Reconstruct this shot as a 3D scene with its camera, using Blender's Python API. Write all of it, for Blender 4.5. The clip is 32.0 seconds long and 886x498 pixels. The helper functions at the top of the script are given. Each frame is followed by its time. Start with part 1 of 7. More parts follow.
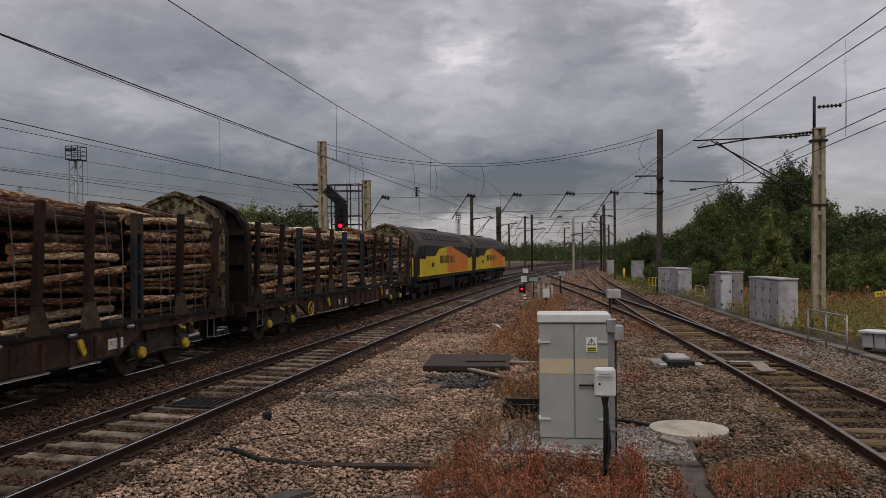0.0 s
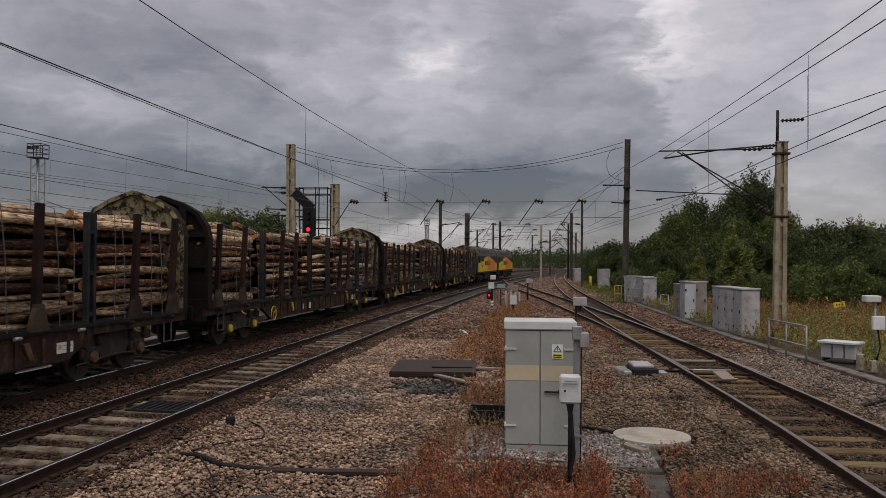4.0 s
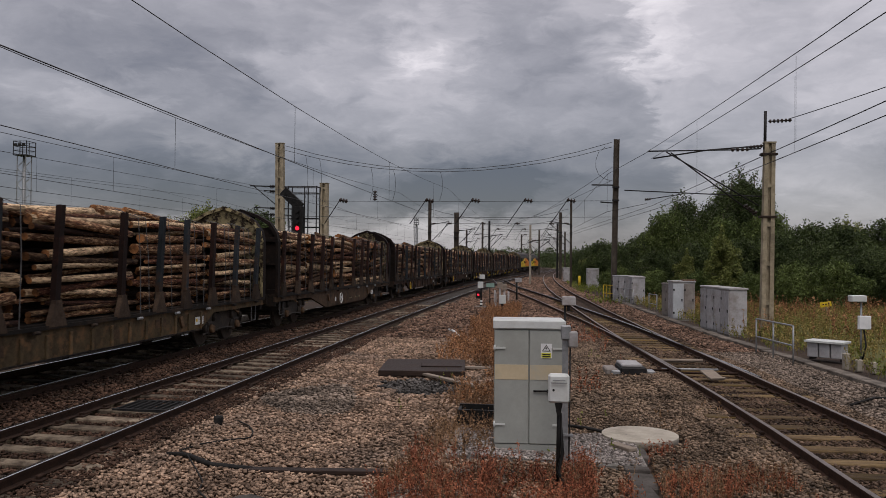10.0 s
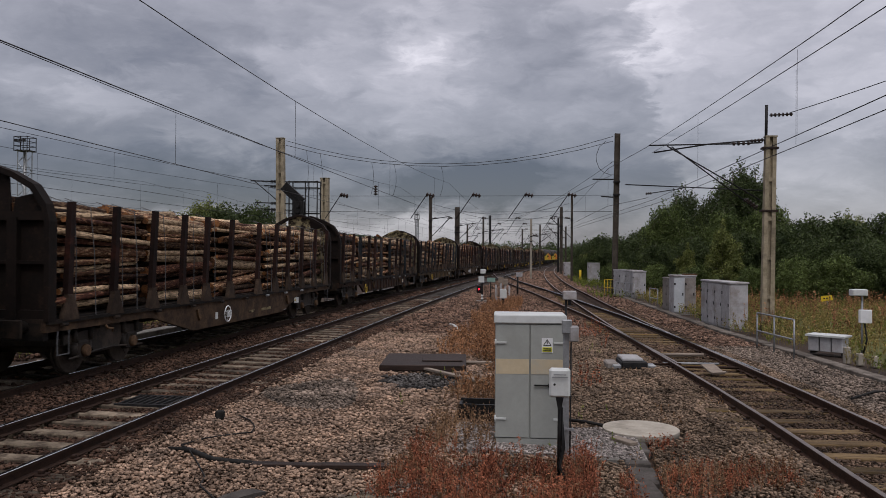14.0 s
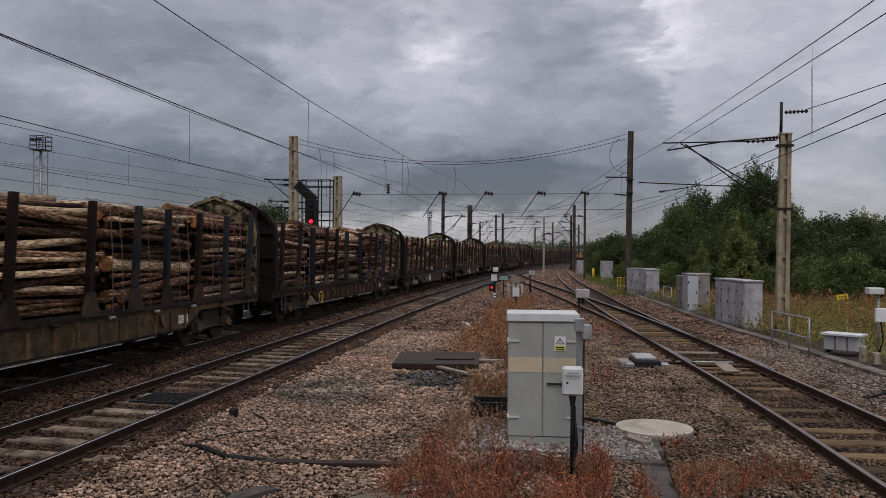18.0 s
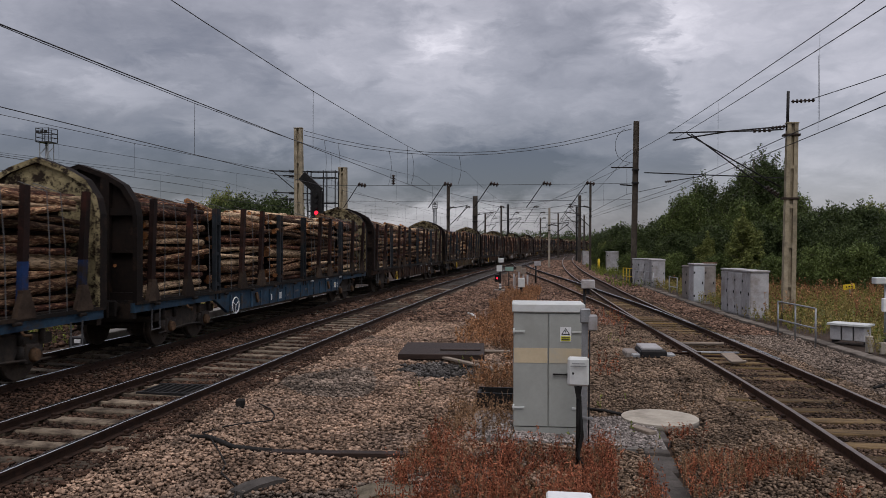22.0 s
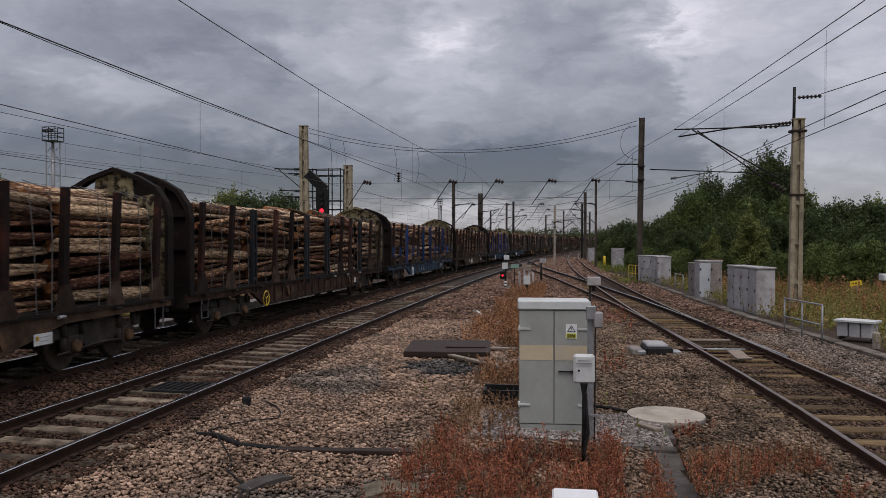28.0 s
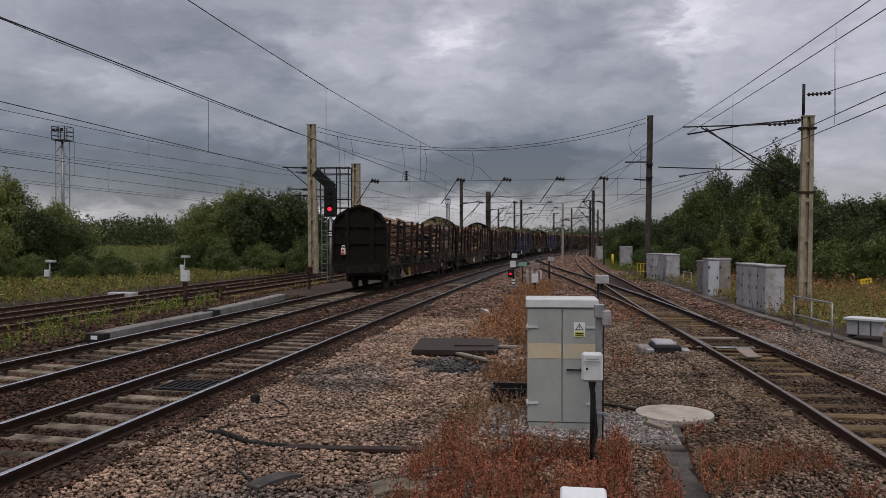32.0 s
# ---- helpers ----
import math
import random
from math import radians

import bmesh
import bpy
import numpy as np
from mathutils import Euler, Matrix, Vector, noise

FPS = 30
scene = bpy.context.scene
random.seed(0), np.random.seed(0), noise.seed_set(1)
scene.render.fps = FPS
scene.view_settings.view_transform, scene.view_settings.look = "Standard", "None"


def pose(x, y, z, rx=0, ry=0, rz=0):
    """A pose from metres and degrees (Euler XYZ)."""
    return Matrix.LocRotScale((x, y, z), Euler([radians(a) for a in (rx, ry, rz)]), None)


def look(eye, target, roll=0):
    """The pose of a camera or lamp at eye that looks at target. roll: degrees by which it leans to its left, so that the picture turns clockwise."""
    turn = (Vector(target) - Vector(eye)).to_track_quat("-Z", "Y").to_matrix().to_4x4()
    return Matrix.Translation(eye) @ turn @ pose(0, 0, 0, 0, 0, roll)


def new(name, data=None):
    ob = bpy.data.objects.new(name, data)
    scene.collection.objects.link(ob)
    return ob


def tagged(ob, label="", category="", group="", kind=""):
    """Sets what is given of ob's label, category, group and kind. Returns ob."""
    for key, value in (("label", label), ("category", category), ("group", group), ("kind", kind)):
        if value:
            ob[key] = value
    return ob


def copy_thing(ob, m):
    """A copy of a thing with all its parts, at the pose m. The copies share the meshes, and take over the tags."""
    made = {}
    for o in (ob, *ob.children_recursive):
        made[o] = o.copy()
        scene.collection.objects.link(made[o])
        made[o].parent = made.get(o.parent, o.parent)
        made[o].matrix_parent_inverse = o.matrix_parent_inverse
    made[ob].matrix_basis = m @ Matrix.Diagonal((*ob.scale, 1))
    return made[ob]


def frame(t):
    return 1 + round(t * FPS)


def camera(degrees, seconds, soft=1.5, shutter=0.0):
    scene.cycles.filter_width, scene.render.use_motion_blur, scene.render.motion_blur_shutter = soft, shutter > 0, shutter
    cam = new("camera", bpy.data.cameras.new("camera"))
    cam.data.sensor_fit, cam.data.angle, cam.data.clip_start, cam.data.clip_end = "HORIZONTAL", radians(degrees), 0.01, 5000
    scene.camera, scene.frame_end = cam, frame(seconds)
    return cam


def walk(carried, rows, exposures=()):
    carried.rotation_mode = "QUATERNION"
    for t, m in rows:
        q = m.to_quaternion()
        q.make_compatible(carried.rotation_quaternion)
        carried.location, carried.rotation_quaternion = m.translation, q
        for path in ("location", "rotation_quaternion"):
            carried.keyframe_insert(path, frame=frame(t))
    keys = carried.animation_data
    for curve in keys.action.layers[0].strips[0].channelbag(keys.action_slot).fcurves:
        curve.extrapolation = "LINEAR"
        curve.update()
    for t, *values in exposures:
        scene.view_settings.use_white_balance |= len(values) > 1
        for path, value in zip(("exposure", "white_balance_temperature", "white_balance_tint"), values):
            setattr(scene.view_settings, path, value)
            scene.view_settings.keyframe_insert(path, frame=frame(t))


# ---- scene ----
# The camera stands on a platform end; x to the right, y along the main line, z = 0 at rail level.
EYE = (0.0, 0.0, 2.45)
LOOK = [
    # seconds, pitch (90 = level), heading to the left of the main line, roll
    (0, 90.45, 9.92, -0.458), (0.5, 90.708, 9.638, -0.338), (1, 90.768, 9.638, -0.312), (1.5, 90.766, 9.57, -0.358),
    (2, 90.762, 9.457, -0.395), (2.5, 90.816, 9.299, -0.251), (3, 90.854, 9.03, -0.144), (3.5, 90.856, 8.286, 0.192),
    (5.5, 90.848, 6.668, 0.356), (6, 90.806, 6.674, 0.381), (6.5, 90.879, 6.684, 0.341), (7, 90.926, 6.688, 0.338),
    (7.5, 90.885, 6.68, 0.335), (8, 90.886, 6.683, 0.328), (8.5, 90.856, 6.713, 0.378), (9, 90.832, 6.757, 0.483),
    (9.5, 90.824, 6.776, 0.479), (10, 90.809, 6.799, 0.512), (10.5, 90.816, 6.776, 0.456), (11, 90.77, 6.784, 0.479),
    (11.5, 90.713, 6.796, 0.477), (12, 90.632, 6.799, 0.459), (12.5, 90.55, 6.799, 0.458), (13, 90.502, 6.806, 0.446),
    (13.5, 90.453, 6.838, 0.458), (14, 90.416, 6.856, 0.409), (14.5, 90.388, 6.984, 0.419), (16.5, 90.339, 7.488, 0.363),
    (17, 90.313, 7.706, 0.422), (17.5, 90.301, 7.758, 0.416), (18, 90.279, 7.778, 0.397), (18.5, 90.27, 7.781, 0.4),
    (19, 90.163, 7.816, 0.293), (19.5, 89.914, 8, 0.262), (20, 89.732, 8.063, 0.262), (20.5, 89.666, 8.068, 0.273),
    (21, 89.663, 8.11, 0.224), (21.5, 89.635, 8.107, 0.22), (22, 89.612, 8.168, 0.227), (22.5, 89.599, 8.226, 0.168),
    (23, 89.583, 8.233, 0.17), (23.5, 89.557, 8.238, 0.196), (24, 89.539, 8.247, 0.183), (24.5, 89.536, 8.289, 0.153),
    (25, 89.501, 8.414, 0.155), (25.5, 89.485, 8.468, 0.11), (27.5, 89.43, 8.515, 0.077), (28, 89.422, 8.562, 0.077),
    (28.5, 89.422, 8.734, 0.07), (29, 89.419, 8.971, -0.001), (29.5, 89.398, 9.021, -0.017), (30, 89.362, 9.053, 0.011),
    (30.5, 89.35, 9.061, 0.031), (31, 89.348, 9.087, -0.055), (31.5, 89.313, 9.107, 0.011), (32, 89.294, 9.138, 0),
]
cam = camera(59.2, 32.0, soft=0.6, shutter=0.08)


def view_pose(pitch, heading, roll):
    return Matrix.Translation(EYE) @ pose(0, 0, 0, 0, 0, heading) @ pose(0, 0, 0, pitch) @ pose(0, 0, 0, 0, 0, roll)


walk(cam, [(t, view_pose(p, h, r)) for t, p, h, r in LOOK],
     exposures=[(0, -0.06, 6880, 16), (9.4, -0.03, 6880, 16), (11.0, 0.0, 6480, 16), (32, 0.0, 6480, 16)])

# ---- world and light: heavy overcast ----
SUN_HEIGHT, SUN_TURN = 63, 171
ZENITH = 0.95
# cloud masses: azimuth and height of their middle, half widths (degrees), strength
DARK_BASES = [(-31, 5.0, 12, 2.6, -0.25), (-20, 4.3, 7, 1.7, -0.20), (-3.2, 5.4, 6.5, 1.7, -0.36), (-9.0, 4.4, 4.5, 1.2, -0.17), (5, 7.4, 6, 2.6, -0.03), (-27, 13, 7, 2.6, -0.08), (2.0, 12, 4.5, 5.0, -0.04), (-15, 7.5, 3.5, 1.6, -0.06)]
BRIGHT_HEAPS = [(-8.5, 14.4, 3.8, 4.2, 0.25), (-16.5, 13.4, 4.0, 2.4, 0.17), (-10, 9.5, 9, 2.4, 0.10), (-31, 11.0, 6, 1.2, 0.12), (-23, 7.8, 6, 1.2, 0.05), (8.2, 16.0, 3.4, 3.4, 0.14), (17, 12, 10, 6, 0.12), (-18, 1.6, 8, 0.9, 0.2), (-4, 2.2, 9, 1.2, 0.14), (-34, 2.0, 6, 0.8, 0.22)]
world = bpy.data.worlds.new("overcast_sky")
scene.world = world
world.use_nodes = True
wn, wl = world.node_tree.nodes, world.node_tree.links
wn.clear()


def wnode(kind, **values):
    n = wn.new(kind)
    for k, v in values.items():
        n.inputs[k].default_value = v
    return n


def wmath(op, a, b=None, c=None):
    n = wn.new("ShaderNodeMath")
    n.operation = op
    for i, v in enumerate((a, b, c)):
        if v is None:
            continue
        if isinstance(v, (int, float)):
            n.inputs[i].default_value = v
        else:
            wl.new(v, n.inputs[i])
    return n.outputs[0]


def wramp(value, stops):
    n = wn.new("ShaderNodeValToRGB")
    els = n.color_ramp.elements
    while len(els) < len(stops):
        els.new(0.5)
    for e, (p, c) in zip(els, stops):
        e.position, e.color = p, (*c, 1)
    wl.new(value, n.inputs[0])
    return n.outputs[0]


sky = wn.new("ShaderNodeTexSky")
sky.sky_type, sky.sun_disc = "NISHITA", False
sky.sun_elevation, sky.sun_rotation = radians(SUN_HEIGHT), radians(SUN_TURN)
coord = wn.new("ShaderNodeTexCoord")
sep = wn.new("ShaderNodeSeparateXYZ")
wl.new(coord.outputs["Generated"], sep.inputs[0])
up = wmath("MAXIMUM", sep.outputs[2], 0.0)


def wvec(op, a, b=None, c=None):
    n = wn.new("ShaderNodeVectorMath")
    n.operation = op
    for i, v in enumerate((a, b, c)):
        if v is None:
            continue
        if isinstance(v, tuple):
            n.inputs[i].default_value = v
        else:
            wl.new(v, n.inputs[i])
    return n.outputs["Value" if op == "DOT_PRODUCT" else "Vector"]


def cloud_noise(vector, scale, detail, rough, warp=0.0, colour=False):
    n = wnode("ShaderNodeTexNoise", Scale=scale, Detail=detail, Roughness=rough, Distortion=warp)
    wl.new(vector, n.inputs["Vector"])
    if colour:
        return wvec("SUBTRACT", n.outputs[1], (0.5, 0.5, 0.5))
    return wmath("SUBTRACT", n.outputs[0], 0.5)


def joined(x, y):
    n = wn.new("ShaderNodeCombineXYZ")
    wl.new(x, n.inputs[0])
    wl.new(y, n.inputs[1])
    return n.outputs[0]


# azimuth and height in degrees, bent by noise so that every cloud's edge is ragged
azimuth = wmath("MULTIPLY", wmath("ARCTAN2", sep.outputs[0], sep.outputs[1]), 57.2958)
height = wmath("MULTIPLY", wmath("ARCSINE", sep.outputs[2]), 57.2958)
angles = joined(azimuth, height)
flat = wvec("MULTIPLY", angles, (0.055, 0.13, 1.0))
bend = wvec("ADD", wvec("MULTIPLY", cloud_noise(flat, 1.5, 3.0, 0.5, colour=True), (8.0, 3.2, 0.0)), wvec("MULTIPLY", cloud_noise(flat, 5.0, 6.0, 0.62, 0.4, colour=True), (9.0, 4.6, 0.0)))
bent = wvec("ADD", angles, bend)


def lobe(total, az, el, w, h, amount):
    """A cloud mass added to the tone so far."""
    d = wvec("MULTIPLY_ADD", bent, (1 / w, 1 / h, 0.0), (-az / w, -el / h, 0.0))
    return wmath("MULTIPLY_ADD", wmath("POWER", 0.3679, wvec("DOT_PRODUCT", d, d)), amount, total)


def billow(scale, amount):
    """Rounded heaps of cloud."""
    v = wn.new("ShaderNodeTexVoronoi")
    v.feature = "SMOOTH_F1"
    v.inputs["Scale"].default_value, v.inputs["Smoothness"].default_value, v.inputs["Detail"].default_value = scale, 0.8, 2.0
    wl.new(wvec("MULTIPLY", bent, (0.055, 0.11, 1.0)), v.inputs["Vector"])
    return wmath("MULTIPLY", wmath("SUBTRACT", 0.42, v.outputs["Distance"]), amount)


tone = wmath("ADD", wmath("MULTIPLY", cloud_noise(flat, 1.1, 6.0, 0.55, 0.3), 0.34), wmath("MULTIPLY", cloud_noise(flat, 5.0, 7.0, 0.6, 0.2), 0.17))
tone = wmath("ADD", tone, wmath("ADD", billow(2.0, 0.16), billow(5.5, 0.07)))
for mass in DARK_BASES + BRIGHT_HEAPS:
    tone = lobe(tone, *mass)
# the ragged edge of the great cloud, thin bright cloud beyond it
side_of = wvec("DOT_PRODUCT", bent, (1.0, 0.28, 0.0))
edge_step = wn.new("ShaderNodeMapRange")
edge_step.interpolation_type = "SMOOTHSTEP"
for k, v in enumerate((10.2, 11.6, 0.0, 0.10)):
    edge_step.inputs[k + 1].default_value = v
wl.new(side_of, edge_step.inputs[0])
tone = wmath("ADD", tone, edge_step.outputs[0])
# a pale strip at the horizon, a dark cloud base over it, brighter cloud overhead
base = wramp(up, [(0.0, (0.60,) * 3), (0.034, (0.58,) * 3), (0.058, (0.57,) * 3), (0.11, (0.57,) * 3), (0.2, (0.66,) * 3), (0.3, (0.74,) * 3), (0.6, (0.92,) * 3)])
tone = wmath("ADD", tone, base)
cloud = wramp(tone, [(0.2, (0.058, 0.061, 0.078)), (0.38, (0.118, 0.123, 0.146)), (0.52, (0.215, 0.219, 0.24)), (0.66, (0.337, 0.342, 0.368)), (0.82, (0.525, 0.525, 0.555)), (1.0, (ZENITH, ZENITH * 0.99, ZENITH * 1.02))])
mix = wn.new("ShaderNodeMix")
mix.data_type = "RGBA"
mix.inputs[0].default_value = 0.02
wl.new(cloud, mix.inputs[6])
wl.new(sky.outputs[0], mix.inputs[7])
back = wn.new("ShaderNodeBackground")
back.inputs[1].default_value = 1.0
wl.new(mix.outputs[2], back.inputs[0])
wout = wn.new("ShaderNodeOutputWorld")
wl.new(back.outputs[0], wout.inputs[0])

sun = new("sun", bpy.data.lights.new("sun", "SUN"))
sun.data.energy, sun.data.angle, sun.data.color = 1.3, radians(32), (1.0, 0.97, 0.93)
sun.matrix_world = look((3, -8, 40), (0, 12, 0))


# ---- materials ----
def mat(name, dark, light, scale=6.0, rough=0.8, metal=0.0, bump=0.3, fine=5.0, vary=0.0, stain=None, space="Object", island=False, spec=0.16, stretch=None, stain_scale=0.45, stain_at=(0.5, 0.68)):
    """Two scales of noise between two colours, a third colour for stains, and relief. vary: brightness change from object to object."""
    m = bpy.data.materials.new(name)
    m.use_nodes = True
    n, l = m.node_tree.nodes, m.node_tree.links
    b = n["Principled BSDF"]
    b.inputs["Metallic"].default_value, b.inputs["Specular IOR Level"].default_value = metal, spec
    if space == "World":
        src = n.new("ShaderNodeNewGeometry").outputs["Position"]
    else:
        src = n.new("ShaderNodeTexCoord").outputs["Object"]
    info = n.new("ShaderNodeObjectInfo")
    if space != "World":
        add = n.new("ShaderNodeVectorMath")
        add.operation = "MULTIPLY_ADD"
        l.new(info.outputs["Random"], add.inputs[0])
        add.inputs[1].default_value = (37, 51, 23)
        l.new(src, add.inputs[2])
        src = add.outputs[0]
    if stretch:
        mp = n.new("ShaderNodeVectorMath")
        mp.operation = "MULTIPLY"
        mp.inputs[1].default_value = stretch
        l.new(src, mp.inputs[0])
        src = mp.outputs[0]

    def noise_at(s, detail=4.0, r=0.6):
        t = n.new("ShaderNodeTexNoise")
        t.inputs["Scale"].default_value, t.inputs["Detail"].default_value, t.inputs["Roughness"].default_value = s, detail, r
        l.new(src, t.inputs["Vector"])
        return t.outputs[0]

    def blend(f, a, c):
        x = n.new("ShaderNodeMix")
        x.data_type = "RGBA"
        for sock, v in ((x.inputs[0], f), (x.inputs[6], a), (x.inputs[7], c)):
            if isinstance(v, tuple):
                sock.default_value = (*v, 1)
            else:
                l.new(v, sock)
        return x.outputs[2]

    def span(v, a, c):
        r = n.new("ShaderNodeMapRange")
        r.inputs[1].default_value, r.inputs[2].default_value = a, c
        l.new(v, r.inputs[0])
        return r.outputs[0]

    coarse, grain = noise_at(scale), noise_at(scale * fine, 5.0, 0.7)
    both = n.new("ShaderNodeMath")
    both.operation = "MULTIPLY_ADD"
    l.new(grain, both.inputs[0])
    both.inputs[1].default_value = 0.6
    l.new(coarse, both.inputs[2])
    col = blend(span(both.outputs[0], 0.55, 1.05), dark, light)
    if stain:
        col = blend(span(noise_at(scale * stain_scale, 6.0, 0.7), *stain_at), col, stain)
    if vary or island:
        k = n.new("ShaderNodeHueSaturation")
        r = n.new("ShaderNodeMapRange")
        r.inputs[3].default_value, r.inputs[4].default_value = 1 - vary, 1 + vary
        l.new(n.new("ShaderNodeNewGeometry").outputs["Random Per Island"] if island else info.outputs["Random"], r.inputs[0])
        l.new(r.outputs[0], k.inputs["Value"])
        l.new(col, k.inputs["Color"])
        col = k.outputs[0]
    l.new(col, b.inputs["Base Color"])
    rr = n.new("ShaderNodeMapRange")
    rr.inputs[3].default_value, rr.inputs[4].default_value = max(0.05, rough - 0.12), min(1.0, rough + 0.12)
    l.new(coarse, rr.inputs[0])
    l.new(rr.outputs[0], b.inputs["Roughness"])
    if bump:
        bp = n.new("ShaderNodeBump")
        bp.inputs["Strength"].default_value, bp.inputs["Distance"].default_value = bump, 0.02
        l.new(grain, bp.inputs["Height"])
        l.new(bp.outputs[0], b.inputs["Normal"])
    return m


def glow(name, colour, strength):
    m = bpy.data.materials.new(name)
    m.use_nodes = True
    b = m.node_tree.nodes["Principled BSDF"]
    b.inputs["Base Color"].default_value = (*colour, 1)
    b.inputs["Emission Color"].default_value = (*colour, 1)
    b.inputs["Emission Strength"].default_value = strength
    return m


def leaf_mat(name, a, b2, rough=0.6, vary=0.5):
    """Leaves: each its own shade, some light passing through."""
    m = mat(name, a, b2, scale=0.6, rough=rough, bump=0.0, vary=vary, island=True, space="World", spec=0.15)
    n, l = m.node_tree.nodes, m.node_tree.links
    b = n["Principled BSDF"]
    tr = n.new("ShaderNodeBsdfTranslucent")
    l.new(b.inputs["Base Color"].links[0].from_socket, tr.inputs[0])
    ms = n.new("ShaderNodeMixShader")
    ms.inputs[0].default_value = 0.22
    l.new(b.outputs[0], ms.inputs[1])
    l.new(tr.outputs[0], ms.inputs[2])
    l.new(ms.outputs[0], n["Material Output"].inputs[0])
    return m


M_EARTH = mat("trackside_earth", (0.022, 0.016, 0.012), (0.085, 0.06, 0.046), 0.5, 0.95, bump=0.8, fine=30, stain=(0.035, 0.03, 0.027), space="World")
M_FIELD = mat("rough_field", (0.055, 0.07, 0.02), (0.15, 0.15, 0.05), 0.08, 0.95, bump=0.6, fine=20, stain=(0.13, 0.09, 0.055), space="World")
M_BALLAST = mat("ballast_stone", (0.065, 0.043, 0.030), (0.46, 0.315, 0.222), 1.2, 0.9, bump=0.4, fine=25, vary=0.64, island=True, space="World", stain=(0.215, 0.158, 0.122))
M_GREYST = mat("grey_ballast_stone", (0.055, 0.044, 0.035), (0.32, 0.25, 0.198), 1.2, 0.9, bump=0.4, fine=25, vary=0.62, island=True, space="World")
M_BROWNST = mat("rusty_ballast_stone", (0.018, 0.011, 0.008), (0.115, 0.066, 0.044), 1.2, 0.9, bump=0.4, fine=25, vary=0.6, island=True, space="World")
M_OILST = mat("oily_ballast_stone", (0.018, 0.017, 0.016), (0.13, 0.118, 0.108), 1.2, 0.7, bump=0.4, fine=25, vary=0.78, island=True, space="World")
M_DIRTST = mat("dirty_ballast_stone", (0.045, 0.033, 0.023), (0.30, 0.212, 0.148), 1.2, 0.9, bump=0.4, fine=25, vary=0.62, island=True, space="World")
M_SIDEST = mat("oily_side_track_stone", (0.022, 0.015, 0.0105), (0.165, 0.108, 0.074), 1.2, 0.9, bump=0.4, fine=25, vary=0.7, island=True, space="World")
M_PALEGR = mat("pale_gravel", (0.13, 0.112, 0.102), (0.41, 0.365, 0.335), 1.5, 0.9, bump=0.4, fine=25, vary=0.6, island=True, space="World")
M_FARST = mat("reddish_ballast_stone", (0.04, 0.024, 0.017), (0.27, 0.17, 0.12), 1.2, 0.9, bump=0.4, fine=25, vary=0.78, island=True, space="World")
M_BED = mat("ballast_bed", (0.012, 0.008, 0.006), (0.085, 0.056, 0.04), 2.5, 0.95, bump=1.0, fine=8, stain=(0.03, 0.02, 0.015), space="World")
M_RAIL = mat("rusty_rail", (0.016, 0.010, 0.008), (0.055, 0.031, 0.021), 9, 0.8, 0.3, bump=0.2, space="World")
M_RAILTOP = mat("polished_rail_head", (0.62, 0.62, 0.63), (0.8, 0.8, 0.81), 6, 0.22, 1.0, bump=0.01, space="World")
M_RAILDULL = mat("dull_rail_head", (0.10, 0.08, 0.068), (0.27, 0.23, 0.205), 6, 0.42, 0.8, bump=0.05, space="World")
M_SLEEPER = mat("concrete_sleeper", (0.065, 0.05, 0.036), (0.23, 0.185, 0.135), 5, 0.9, vary=0.6, stain=(0.035, 0.025, 0.018), stain_scale=0.6, stain_at=(0.48, 0.64))
M_TIMBERSL = mat("timber_sleeper", (0.032, 0.021, 0.012), (0.18, 0.122, 0.062), 4, 0.9, vary=0.55, stain=(0.15, 0.10, 0.03), stretch=(0.35, 3, 3))
M_CABGREY = mat("grey_painted_steel", (0.275, 0.288, 0.266), (0.34, 0.354, 0.328), 2.5, 0.5, bump=0.04, stain=(0.275, 0.284, 0.258))
M_CABTOP = mat("pale_grey_steel", (0.48, 0.50, 0.49), (0.60, 0.62, 0.60), 3, 0.5, bump=0.04, stain=(0.42, 0.43, 0.40))
M_CABBAND = mat("faded_tan_paint", (0.46, 0.38, 0.25), (0.56, 0.47, 0.32), 3, 0.6, bump=0.04, stain=(0.42, 0.39, 0.31))
M_CABOLD = mat("weathered_grey_cabinet_paint", (0.29, 0.285, 0.285), (0.46, 0.455, 0.46), 2.2, 0.65, bump=0.08, stain=(0.23, 0.205, 0.185), vary=0.12)
M_CABPALE = mat("pale_blue_grey_cabinet_paint", (0.36, 0.385, 0.40), (0.48, 0.505, 0.52), 2.2, 0.6, bump=0.06, stain=(0.3, 0.28, 0.26))
M_RAILRUST = mat("red_rust_rail", (0.028, 0.016, 0.011), (0.085, 0.046, 0.031), 9, 0.85, 0.1, bump=0.2, space="World")
M_CABBROWN = mat("weathered_brown_cabinet_paint", (0.16, 0.14, 0.125), (0.26, 0.235, 0.21), 2.2, 0.7, bump=0.08, stain=(0.30, 0.28, 0.26))
M_WHITE = mat("white_enamel", (0.62, 0.63, 0.63), (0.76, 0.77, 0.77), 5, 0.4, bump=0.02)
M_BLACK = mat("black_plastic", (0.007, 0.007, 0.007), (0.02, 0.019, 0.018), 8, 0.5, bump=0.05)
M_STEEL = mat("galvanised_steel", (0.22, 0.23, 0.235), (0.36, 0.37, 0.375), 12, 0.5, 0.6, bump=0.06)
M_DARKST = mat("dark_painted_steel", (0.012, 0.012, 0.013), (0.035, 0.034, 0.033), 8, 0.6, 0.2, bump=0.08)
